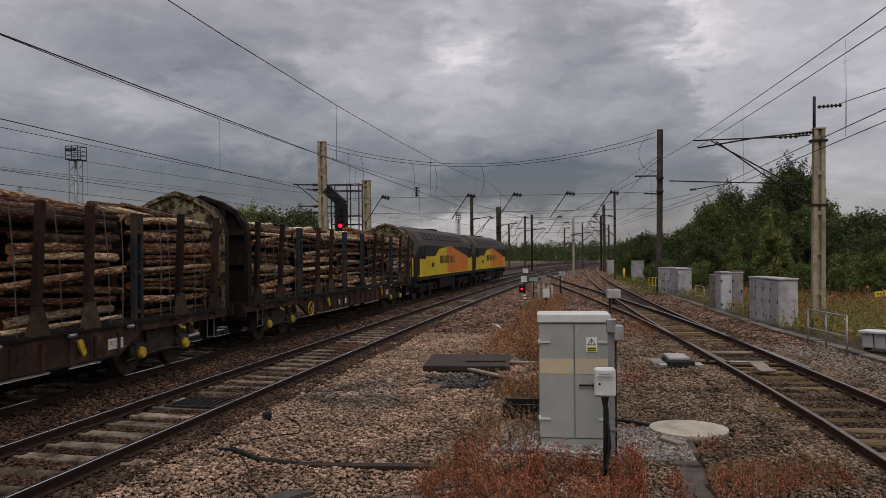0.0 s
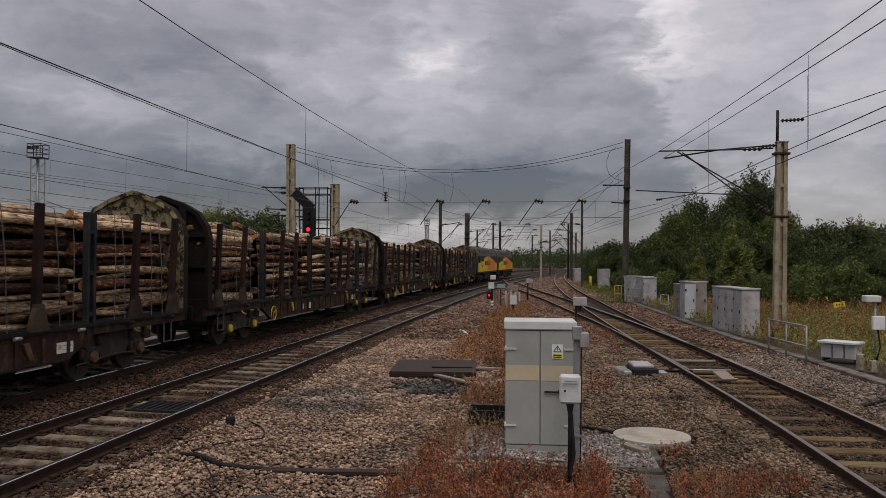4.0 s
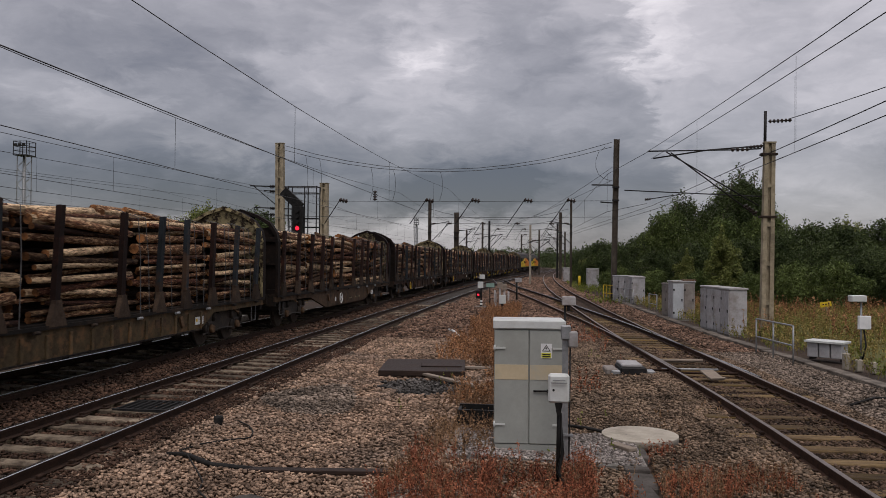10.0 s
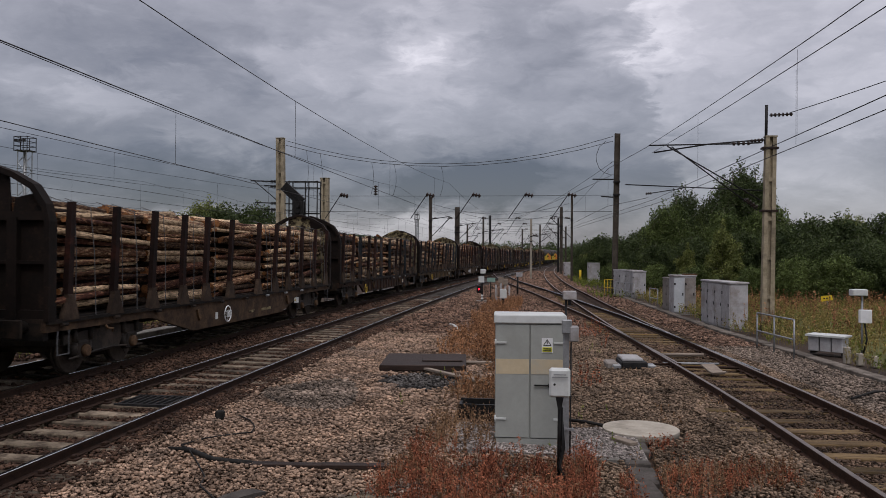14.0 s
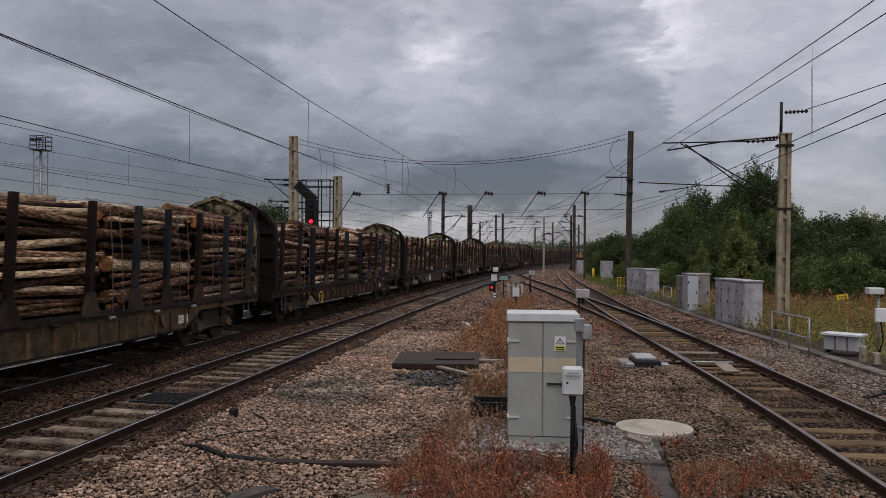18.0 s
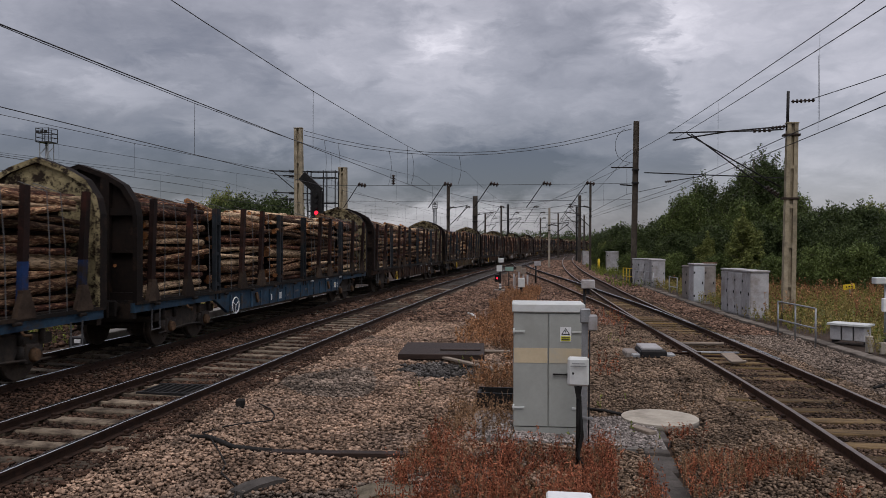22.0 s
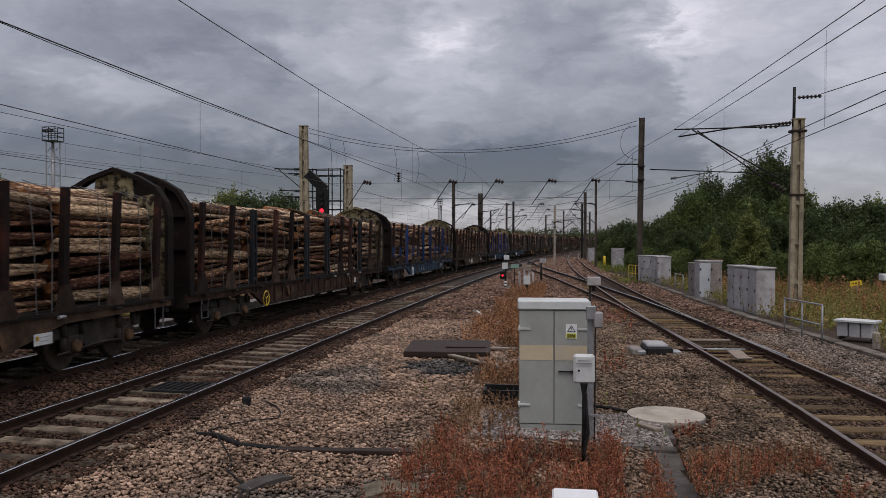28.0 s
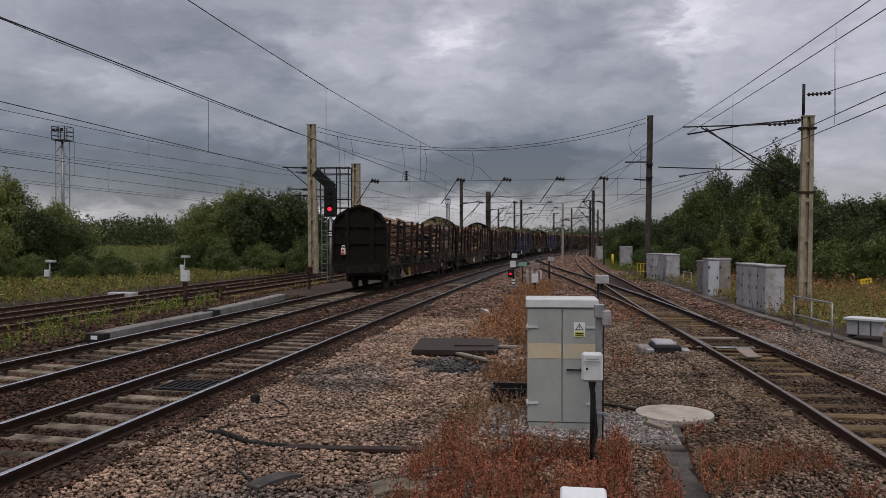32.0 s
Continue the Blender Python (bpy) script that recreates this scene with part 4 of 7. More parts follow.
def make_loco():
    """A six-axle diesel locomotive: long flat-sided body with cabs at both ends."""
    w = thing("diesel_locomotive", label="yellow, orange and black six-axle diesel locomotive", category="locomotive", group="locomotives of the train")
    half = 9.35
    sec = [(-1.33, 1.25), (-1.33, 2.98), (-1.24, 3.28), (-0.92, 3.74), (-0.42, 4.0), (0, 4.06), (0.42, 4.0), (0.92, 3.74), (1.24, 3.28), (1.33, 2.98), (1.33, 1.25)]
    n = len(sec)
    bm = bmesh.new()
    prism(bm, sec, -half + 2.3, half - 2.3)
    part("body", fixed(bm), M_LOCOROOF, w)
    part("frame", boxes((-1.3, 1.3, -half + 0.1, half - 0.1, 1.05, 1.25)), M_LOCOBLK, w)
    for e in (-1, 1):
        bm = bmesh.new()
        ring = [[bm.verts.new((a * k, e * d, 1.25 + (b - 1.25) * kz)) for a, b in sec] for d, k, kz in ((half - 2.3, 1, 1), (half - 0.75, 1, 0.97), (half, 0.93, 0.62))]
        nose = ring.pop()
        low = [bm.verts.new((v.co.x, e * (half - 0.02), v.co.z)) for v in nose]
        for q, v in zip(ring + [ring[-1]], ring[1:] + [low]):
            if q is v:
                continue
            for i in range(n - 1):
                f = bm.faces.new((q[i], q[i + 1], v[i + 1], v[i]))
                f.material_index = 1 if i in (0, n - 2) else 0
        f = bm.faces.new(low)
        f.material_index = 1
        part("cab", fixed(bm), [M_LOCOROOF, M_LOCOBLK], w)
        for x in (-0.62, 0.62):
            bm = bmesh.new()
            prism(bm, [(x - 0.5, 2.62), (x - 0.46, 3.2), (x + 0.46, 3.2), (x + 0.5, 2.62)], e * (half - 0.45), e * (half - 0.1))
            part("windscreen", fixed(bm), M_GLASSDK, w)
        bm = bmesh.new()
        prism(bm, [(-1.15, 1.3), (-1.15, 2.3), (1.15, 2.3), (1.15, 1.3)], e * (half - 0.05), e * (half + 0.01))
        part("yellow_end_panel", fixed(bm), M_LOCOYEL, w)
        part("buffer_beam", boxes((-1.25, 1.25, min(e * half, e * (half - 0.3)), max(e * half, e * (half - 0.3)), 0.72, 1.25)), M_LOCOBLK, w)
        part("tail_light", boxes((-1.0, -0.75, min(e * half, e * (half + 0.03)), max(e * half, e * (half + 0.03)), 1.5, 1.75)), M_GLASSDK, w)
        for s in (-1, 1):
            bm = bmesh.new()
            tube(bm, [(s * 0.87, e * half, 1.0), (s * 0.87, e * (half + 0.3), 1.0)], 0.13, 10)
            tube(bm, [(s * 0.87, e * (half + 0.3), 1.0), (s * 0.87, e * (half + 0.36), 1.0)], 0.25, 12)
            part("buffer", bm, M_LOCOBLK, w)
        bm = bmesh.new()
        for s in (-1, 1):
            prism(bm, [(e * 5.9 - 2.6, 0.55), (e * 5.9 - 2.5, 0.85), (e * 5.9 + 2.5, 0.85), (e * 5.9 + 2.6, 0.55), (e * 5.9 + 1.0, 0.42), (e * 5.9 - 1.0, 0.42)], min(s * 1.0, s * 1.12), max(s * 1.0, s * 1.12), axis="x")
        b = part("bogie", fixed(bm), M_WDARK, w)
        for d in (-2.05, 0, 2.05):
            wheelset(b, e * 5.9 + d)
            for s in (-1, 1):
                part("axlebox", boxes((min(s * 1.1, s * 1.22), max(s * 1.1, s * 1.22), e * 5.9 + d - 0.2, e * 5.9 + d + 0.2, 0.35, 0.72), bevel=0.03), M_WDARK, b)
    for s in (-1, 1):
        x = s * 1.335

        def panel(name, outline, m, off):
            bm = bmesh.new()
            prism(bm, outline, x, x + s * off, axis="x")
            return part(name, fixed(bm), m, w)
        panel("yellow_side_panel", [(-7.05, 1.26), (-7.05, 2.36), (-4.6, 2.36), (-3.4, 2.8), (-0.4, 2.98), (0.4, 2.98), (0.4, 1.26)], M_LOCOYEL, 0.012)
        panel("orange_side_panel", [(-0.9, 1.27), (-0.9, 2.99), (0.5, 2.99), (7.05, 2.3), (7.05, 1.27)], M_LOCOORG, 0.02)
        panel("black_side_panel", [(-7.05, 2.37), (-7.05, 2.98), (-2.9, 2.98), (-3.5, 2.8), (-4.62, 2.37)], M_LOCOBLK, 0.014)
        panel("black_roof_band", [(0.7, 2.99), (7.05, 2.99), (7.05, 2.34)], M_LOCOBLK, 0.014)
        panel("yellow_stripe", [(-9.0, 1.26), (-9.0, 1.34), (8.9, 1.34), (8.9, 1.26)], M_LOCOYEL, 0.03)
        for e in (-1, 1):
            panel("cab_side_window", [(e * 8.45, 2.3), (e * 8.45, 2.92), (e * 7.55, 2.92), (e * 7.55, 2.3)], M_GLASSDK, 0.02)
            panel("cab_side_panel", [(e * 8.62, 1.27), (e * 8.62, 2.22), (e * 7.1, 2.22), (e * 7.1, 1.27)], M_LOCOYEL, 0.01)
            panel("cab_door", [(e * 7.4, 1.4), (e * 7.4, 2.95), (e * 7.08, 2.95), (e * 7.08, 1.4)], M_LOCOBLK, 0.006)
        for y in np.arange(-6.6, 6.2, 1.18):
            bm = bmesh.new()
            box(bm, -0.02, 0.035, -0.5, 0.5, -0.23, 0.23)
            g = part("roof_grille", bm, M_LOCOBLK, w)
            g.matrix_basis = Matrix.Translation((s * 1.08, y, 3.51)) @ Matrix.Rotation(s * radians(-35), 4, "Y")
        # owner's lettering as plain bars
        for k in range(16):
            y = -3.2 + k * 0.29 + (0.2 if k > 4 else 0) + (0.2 if k > 8 else 0)
            panel("lettering_bar", [(y, 1.92), (y, 2.4), (y + 0.14, 2.4), (y + 0.14, 1.92)], M_LOCOBLK if k < 9 else M_LOGEND, 0.026)
        panel("data_panel", [(-5.6, 1.75), (-5.6, 2.0), (-5.0, 2.0), (-5.0, 1.75)], M_LOCOBLK, 0.024)
    part("exhaust_hood", boxes((-0.35, 0.35, -0.8, 0.8, 4.02, 4.12), bevel=0.03), M_LOCOBLK, w)
    part("tank", boxes((-1.2, 1.2, -2.6, 2.6, 0.4, 1.05), bevel=0.05), M_WDARK, w)
    return w


KINDS = ["brown", "brown", "brown", "rusty", "rusty", "belly", "olive", "rusty", "belly", "belly", "rusty", "olive", "rusty", "blue", "bluepost", "belly", "bluepost", "rusty", "belly", "rusty"]
WAGONS = {}
for k in ("brown", "rusty", "olive", "blue", "bluepost", "belly"):
    WAGONS[k] = make_wagon(k)
STACKS = [make_stack(s, 3.36 + 0.06 * (s % 3), 0.06 + 0.07 * (s % 4), 0.25 + 0.1 * (s % 3)) for s in range(1, 9)]
used = set()


def place_copy(master):
    if master.name not in used:
        used.add(master.name)
        return master
    return copy_thing(master, Matrix())


FRONTS = [GAPS[0] - 20.67] + GAPS
rngt = random.Random(5)
for i, (front, kind) in enumerate(zip(FRONTS, KINDS)):
    centre = front + BODY[kind] / 2
    MOVERS.append((place_copy(WAGONS[kind]), centre, 7.05, Matrix()))
    for j in range(5):
        y = (j - 2) * (3.84 if kind != "belly" else 3.68) + rngt.uniform(-0.12, 0.12)
        turn = Matrix.Translation((0, y, 0))
        MOVERS.append((place_copy(STACKS[rngt.randrange(8)]), centre, 7.05, turn))
# tail lamp on the last wagon
lamp = thing("tail_lamp", label="white and red tail lamp hung on the last wagon", category="lamp")
part("case", boxes((-0.1, 0.1, -0.12, 0.06, -0.17, 0.17), bevel=0.03), M_WHITE, lamp)
bm = bmesh.new()
tube(bm, [(0, -0.12, 0.05), (0, -0.15, 0.05)], 0.065, 12)
part("lens", bm, M_REDPAINT, lamp)
part("red_panel", boxes((-0.08, 0.08, -0.128, -0.119, -0.15, -0.07)), M_REDPAINT, lamp)
bm = bmesh.new()
tube(bm, [(-0.07, 0, 0.2), (-0.05, 0, 0.28), (0.05, 0, 0.28), (0.07, 0, 0.2)], 0.015, 5)
part("handle", bm, M_WHITE, lamp)
MOVERS.append((lamp, FRONTS[-1] + BODY["rusty"] / 2, 7.05, Matrix.Translation((-0.76, -BODY["rusty"] / 2 - 0.09, 1.85))))
loco = make_loco()
first = FRONTS[0] - 0.75
MOVERS.append((loco, first - 9.68, 5.9, Matrix()))
MOVERS.append((copy_thing(loco, Matrix()), first - 9.68 - 19.4, 5.9, Matrix()))


# ---- overhead line: masts and wires ----
def concrete_mast(x, y, z0, h, w, lean, label, recess=True):
    """A concrete mast: two flanges with a web and cross ribs between them."""
    t = thing("electrification_mast", Matrix.Translation((x, y, z0)) @ Matrix.Rotation(radians(lean), 4, "Y"), label, "catenary mast", "electrification masts")
    d = w * 0.6
    for s in (-1, 1):
        bm = bmesh.new()
        v = [(s * w * 0.5, 0), (s * w * 0.42, h), (s * w * 0.12, h), (s * w * 0.15, 0)]
        prism(bm, v if s > 0 else v[::-1], -d / 2, d / 2)
        part("flange", fixed(bm), M_CONC, t)
    part("web", boxes((-w * 0.2, w * 0.2, -d * 0.12, d * 0.3, 0, h)), M_CONC, t)
    for k, z in enumerate(np.arange(1.2, h - 0.4, 1.45)):
        part("cross_rib", boxes((-w * 0.2, w * 0.2, -d * 0.45, d * 0.1, z, z + 0.14)), M_CONC, t)
    part("cap", boxes((-w * 0.47, w * 0.47, -d / 2 - 0.02, d / 2 + 0.02, h, h + 0.05)), M_CONC, t)
    part("dark_footing", boxes((-w * 0.56, w * 0.56, -d * 0.6, d * 0.6, -0.25, 0.32), bevel=0.02), M_DARKST, t, "tarred black footing")
    return t


def steel_mast(x, y, z0, h, w, label, lean=0.0, material=None):
    """A rolled steel mast of H section with bands."""
    t = thing("electrification_mast", Matrix.Translation((x, y, z0)) @ Matrix.Rotation(radians(lean), 4, "Y"), label, "catenary mast", "electrification masts")
    for s in (-1, 1):
        part("flange", boxes((min(s * w * 0.42, s * w * 0.5), max(s * w * 0.42, s * w * 0.5), -w * 0.45, w * 0.45, 0, h)), material or M_STEEL, t)
    part("web", boxes((-w * 0.42, w * 0.42, -w * 0.06, w * 0.06, 0, h)), material or M_STEEL, t)
    part("base_plate", boxes((-w, w, -w, w, -0.1, 0.06)), M_SLAB, t)
    for z in (h * 0.62, h * 0.7):
        part("band", boxes((-w * 0.62, w * 0.62, -w * 0.55, w * 0.55, z, z + 0.1)), M_DARKST, t)
    return t


def insulator(bm, a, b, r=0.09, n=5):
    a, b = Vector(a), Vector(b)
    tube(bm, [a, b], r * 0.4, 6)
    for k in range(n):
        u = (k + 0.5) / n
        c = a.lerp(b, u)
        d = (b - a).normalized() * (b - a).length / n * 0.22
        tube(bm, [c - d, c + d], r, 8)
    return bm


def wire(name, pts, r, label, category="wire", sag=0.0, kind=""):
    """A wire from point to point, sagging between them."""
    bm = bmesh.new()
    way = []
    for a, b in zip(pts, pts[1:]):
        a, b = Vector(a), Vector(b)
        n = 10 if sag else 2
        for i in range(n + (b == Vector(pts[-1]))):
            u = i / n
            way.append(a.lerp(b, min(u, 1)) - Vector((0, 0, 4 * sag * u * (1 - u))))
    tube(bm, way, r, 5)
    return tagged(mesh_ob(name, bm, M_WIRE), label, category, kind=kind)


LEFT_MAST = (-17.95, 53.5)
MID_MAST = (5.2, 53.5)
RIGHT_MAST = (8.5, 30.2)
m_left = concrete_mast(*LEFT_MAST, -0.3, 10.9, 0.66, -0.8, "tall weathered concrete headspan mast")
concrete_mast(-17.2, 62, -0.3, 8.9, 0.78, 0, "stout concrete mast behind the signal")
m_right = concrete_mast(*RIGHT_MAST, -0.3, 7.2, 0.45, 0.8, "weathered concrete mast carrying a registration cantilever")
m_mid = steel_mast(*MID_MAST, -0.3, 11.0, 0.36, "tall rusty steel headspan mast beside the cabinets", 0.8, M_MASTBR)

# brackets on the tall mast, reaching over the sidings
for z, x0, r in ((7.85, -2.2, 0.05), (7.5, -1.2, 0.04), (6.3, -1.9, 0.045), (5.85, -1.5, 0.04)):
    bm = bmesh.new()
    tube(bm, [(x0, 0, z + 0.1), (0, 0, z), (0.9, 0, z - 0.05)], r, 6)
    insulator(bm, (-0.75, 0, z + 0.03), (-0.3, 0, z + 0.01), 0.1, 4)
    part("bracket_tube", bm, M_DARKST, m_left)
bm = bmesh.new()
tube(bm, [(-1.9, 0, 7.9), (0, 0, 6.3)], 0.035, 6)
part("stay_tube", bm, M_DARKST, m_left)

# cantilever on the concrete mast
pin = bmesh.new()
tube(pin, [(-0.16, 0, 6.95), (-0.16, 0, 8.4)], 0.055, 8)
part("top_pin", pin, M_DARKST, m_right)
ins = bmesh.new()
insulator(ins, (-0.05, 0, 8.02), (0.75, -0.1, 8.05), 0.07, 6)
part("pin_insulator", ins, M_INSUL, m_right)
for z in (6.75, 4.42):
    part("clamp", boxes((-0.31, 0.27, -0.17, 0.17, z, z + 0.08), bevel=0.01), M_WOODDARK, m_right)
arms = bmesh.new()
tube(arms, [(-4.4, 0, 6.88), (-1.3, 0, 6.95), (-0.3, 0, 7.0)], 0.028, 6)
part("top_tube", arms, M_DARKST, m_right)
arms = bmesh.new()
tube(arms, [(-4.2, 0.1, 6.62), (-2.2, 0.1, 6.95), (-0.3, 0.1, 7.12)], 0.03, 6)
part("tie_tube", arms, M_DARKST, m_right)
for d, x0, z1 in ((-0.06, -3.75, 4.85), (0.12, -3.55, 4.5)):
    arms = bmesh.new()
    tube(arms, [(x0, d, 6.85), (-0.35, d * 2, z1)], 0.026, 6)
    part("stay_tube", arms, M_DARKST, m_right)
for a, b in (((-1.4, 0, 6.95), (-0.7, 0, 6.97)), ((-0.7, 0.1, 7.06), (-0.2, 0.1, 7.12)), ((-0.85, 0, 4.9), (-0.4, 0, 4.58)), ((-0.85, 0.24, 4.9), (-0.4, 0.24, 4.58))):
    ins = bmesh.new()
    insulator(ins, a, b, 0.068, 4)
    part("insulator", ins, M_INSUL, m_right)

# a further mast among the trees, its cantilever reaching over the side track
m_far = steel_mast(12.96, 46, -0.3, 7.2, 0.26, "steel mast standing among the trees", 0, M_CONC)
arms = bmesh.new()
tube(arms, [(0, 0, 6.5), (-7.9, 0, 6.88)], 0.035, 6)
part("cantilever_tube", arms, M_DARKST, m_far)
arms = bmesh.new()
tube(arms, [(-4.7, 0, 6.65), (-6.6, 0, 6.35)], 0.028, 6)
part("steady_tube", arms, M_DARKST, m_far)
arms = bmesh.new()
insulator(arms, (-6.75, 0, 6.33), (-6.4, 0, 6.38), 0.08, 3)
part("insulator", arms, M_INSUL, m_far)
arms = bmesh.new()
tube(arms, [(-0.2, 0, 6.7), (-1.0, 0, 6.75)], 0.05, 6)
tube(arms, [(-0.2, 0, 7.9), (-1.6, 0, 7.9)], 0.05, 6)
part("bracket", arms, M_DARKST, m_mid)

# head span between the left and the middle mast
LX, MX, SY = LEFT_MAST[0], MID_MAST[0], 53.5
for dz, sag in ((0.0, 1.75), (-0.32, 1.6)):
    wire("head_span_wire", [(LX + 0.25, SY, 10.45 + dz), (MX - 0.15, SY, 10.5 + dz)], 0.019, "sagging head-span wire between two tall masts", sag=sag)
for z in (6.55, 5.45):
    wire("cross_span_wire", [(LX + 0.3, SY, z), (MX - 0.2, SY, z)], 0.014, "straight cross-span wire between two tall masts", sag=0.05)
for x in (-16.2, -15.2, -11.5, -9.9, -6.6):
    u = (x - LX - 0.25) / (MX - LX - 0.4)
    top = 10.13 + 0.05 * u - 6.4 * u * (1 - u)
    wire("drop_wire", [(x, SY, top), (x + 0.12, SY, top * 0.75 + 1.64), (x + 0.16, SY, (top + 6.5) / 2), (x + 0.1, SY, top * 0.25 + 4.9), (x - 0.05, SY, 6.55)], 0.013, "hanging jumper wire below the head span", sag=0.0)
for x in (-13.7, -7.6, -4.4, -0.8, 2.1):
    a = thing("registration_arm", label="slanting registration arm with a dark insulator", category="overhead line arm", group="registration arms")
    bm = bmesh.new()
    insulator(bm, (x - 0.05, SY, 6.62), (x + 0.55, SY, 6.5), 0.15, 3)
    part("insulator", bm, M_INSUL, a)
    bm = bmesh.new()
    tube(bm, [(x, SY, 6.6), (x - 1.15, SY + 0.2, 4.95)], 0.03, 6)
    part("arm_tube", bm, M_DARKST, a)
for x, y, z0, z1 in ((-11.2, 53.5, 6.56, 8.7),):
    bm = bmesh.new()
    insulator(bm, (x, y, z0), (x, y, z0 + 0.7), 0.14, 4)
    tagged(mesh_ob("suspension_insulator", bm, M_INSUL), "stacked dark insulator hanging on the span", "insulator", "span insulators")


def catenary(x_at, supports, contact, messenger, label, sag=0.75):
    """A messenger wire, a contact wire under it and droppers between, along one track."""
    top, low = [], []
    drops = []
    for a, b in zip(supports, supports[1:]):
        n = 10
        for i in range(n + 1):
            if i == n and b != supports[-1]:
                continue
            u = i / n
            y = a + (b - a) * u
            z = messenger - 4 * sag * u * (1 - u)
            top.append((x_at(y), y, z))
            low.append((x_at(y), y, contact))
            if i % 2 == 1:
                drops.append((x_at(y), y, z))
    t = thing("overhead_line", label=label, category="overhead line", group="overhead lines")
    bm = bmesh.new()
    tube(bm, top, 0.0095, 5)
    part("messenger_wire", bm, M_WIRE, t)
    bm = bmesh.new()
    tube(bm, low, 0.010, 5)
    part("contact_wire", bm, M_WIRE, t)
    for x, y, z in drops:
        bm = bmesh.new()
        tube(bm, [(x, y, z), (x, y, contact)], 0.006, 4)
        part("dropper", bm, M_WIRE, t)
    return t


def mx(x):
    return lambda y: main_line(x, y)[0].x if y > 0 else x


MAIN_SUP = [-12, SY, 110, 170, 230, 300]
catenary(mx(-6.65), MAIN_SUP, 5.08, 7.38, "messenger and contact wires over the near main track")
catenary(mx(-10.1), MAIN_SUP, 4.93, 7.12, "messenger and contact wires over the far main track")
catenary(mx(-16.4), [-30, 53.5, 95, 150], 5.0, 6.95, "messenger and contact wires over the siding")
catenary(mx(-19.6), [-30, 53.5, 95, 150], 5.0, 6.95, "messenger and contact wires over the siding")
catenary(mx(-29), [-30, 53.5, 115], 5.6, 7.6, "messenger and contact wires over an outer siding")
catenary(mx(-24.5), [-30, 53.5, 115], 5.0, 6.9, "messenger and contact wires over an outer siding")
catenary(lambda y: CURVE_LINE(max(-6, min(y, 199)))[0].x + (0.9 if y < 31 else 0.1), [30.2, 81, 130], 4.66, 6.6, "messenger and contact wires over the side track")
wire("messenger_wire", [(4.7, -8, 5.75), (4.5, 12.9, 6.08), (4.16, 30.2, 6.62)], 0.0085, "messenger wire rising to the cantilever", sag=0.03)
wire("contact_wire", [(4.75, -8, 5.45), (4.55, 12.1, 5.8), (4.32, 30.2, 6.36)], 0.0085, "contact wire rising to the cantilever", sag=0.03)
for dx, dz in ((0.0, 0.0), (0.22, -0.1)):
    wire("contact_wire", [(4.75 + dx, -8, 4.64 + dz), (4.65 + dx, 12, 4.64 + dz), (4.35 + dx, 30.2, 4.58 + dz), (2.95 + dx, 53.5, 4.6 + dz), (2.0 + dx, 81, 4.7)], 0.0085, "contact wire strung over the side track")
for y, z0, z1, x in ((14.4, 6.12, 4.62, 4.55), (15.0, 5.89, 4.52, 4.72), (22.2, 6.36, 4.6, 4.4), (23.2, 6.15, 4.5, 4.6)):
    wire("dropper_wire", [(x, y, z0), (x, y, z1)], 0.003, "thin dropper wire between messenger and contact wire")
wire("feeder_wire", [(9.25, 30.1, 7.78), (14.5, 21, 9.1)], 0.016, "feeder wire led off from the mast top", sag=0.1)
wire("anchor_wire", [(MX, 53.5, 8.9), (-2, 95, 7.0)], 0.014, "anchor wire led down the line", sag=0.3)
wire("anchor_wire", [(MX, 53.5, 8.0), (-7.5, 118, 6.6)], 0.014, "anchor wire led down the line", sag=0.3)
wire("jumper_loop", [(4.6, 53.5, 10.2), (4.15, 53.5, 9.8), (3.98, 53.5, 9.3), (3.98, 53.5, 8.8), (4.15, 53.5, 8.35), (4.5, 53.5, 8.05), (5.0, 53.5, 7.9)], 0.016, "looped jumper cable at the mast", sag=0.0)

# more masts down the line
for x, y, h, w, m in ((-11.9, 87, 9.3, 0.34, M_MASTBR), (-10.7, 105, 9.2, 0.62, M_MASTBR), (-8.8, 129, 9.1, 0.3, M_MASTBR), (-7.8, 131, 9.4, 0.34, M_DARKST), (-0.65, 90, 6.9, 0.24, M_PALECON), (3.5, 114, 9.8, 0.42, M_MASTBR), (3.3, 122, 8.6, 0.3, M_DARKST),
                      (3.56, 81, 9.0, 0.22, M_MASTBR), (0.6, 150, 8.6, 0.3, M_MASTBR), (6.2, 170, 9.0, 0.34, M_MASTBR), (-3.4, 185, 9.0, 0.34, M_MASTBR), (-14.2, 160, 9.0, 0.34, M_MASTBR)):
    t = steel_mast(x, y, -0.3, h, w, "electrification mast standing down the line", 0, m)
    bm = bmesh.new()
    s = -1 if x > 0 else 1
    tube(bm, [(0, 0, h * 0.72), (s * 2.2, 0, h * 0.76)], 0.04, 5)
    part("bracket_tube", bm, M_DARKST, t)
    bm = bmesh.new()
    tube(bm, [(0, 0, h * 0.5), (s * 2.2, 0, h * 0.74)], 0.04, 5)
    part("stay_tube", bm, M_DARKST, t)
    bm = bmesh.new()
    insulator(bm, (s * 0.2, 0, h * 0.73), (s * 0.7, 0, h * 0.74), 0.1, 3)
    part("insulator", bm, M_INSUL, t)
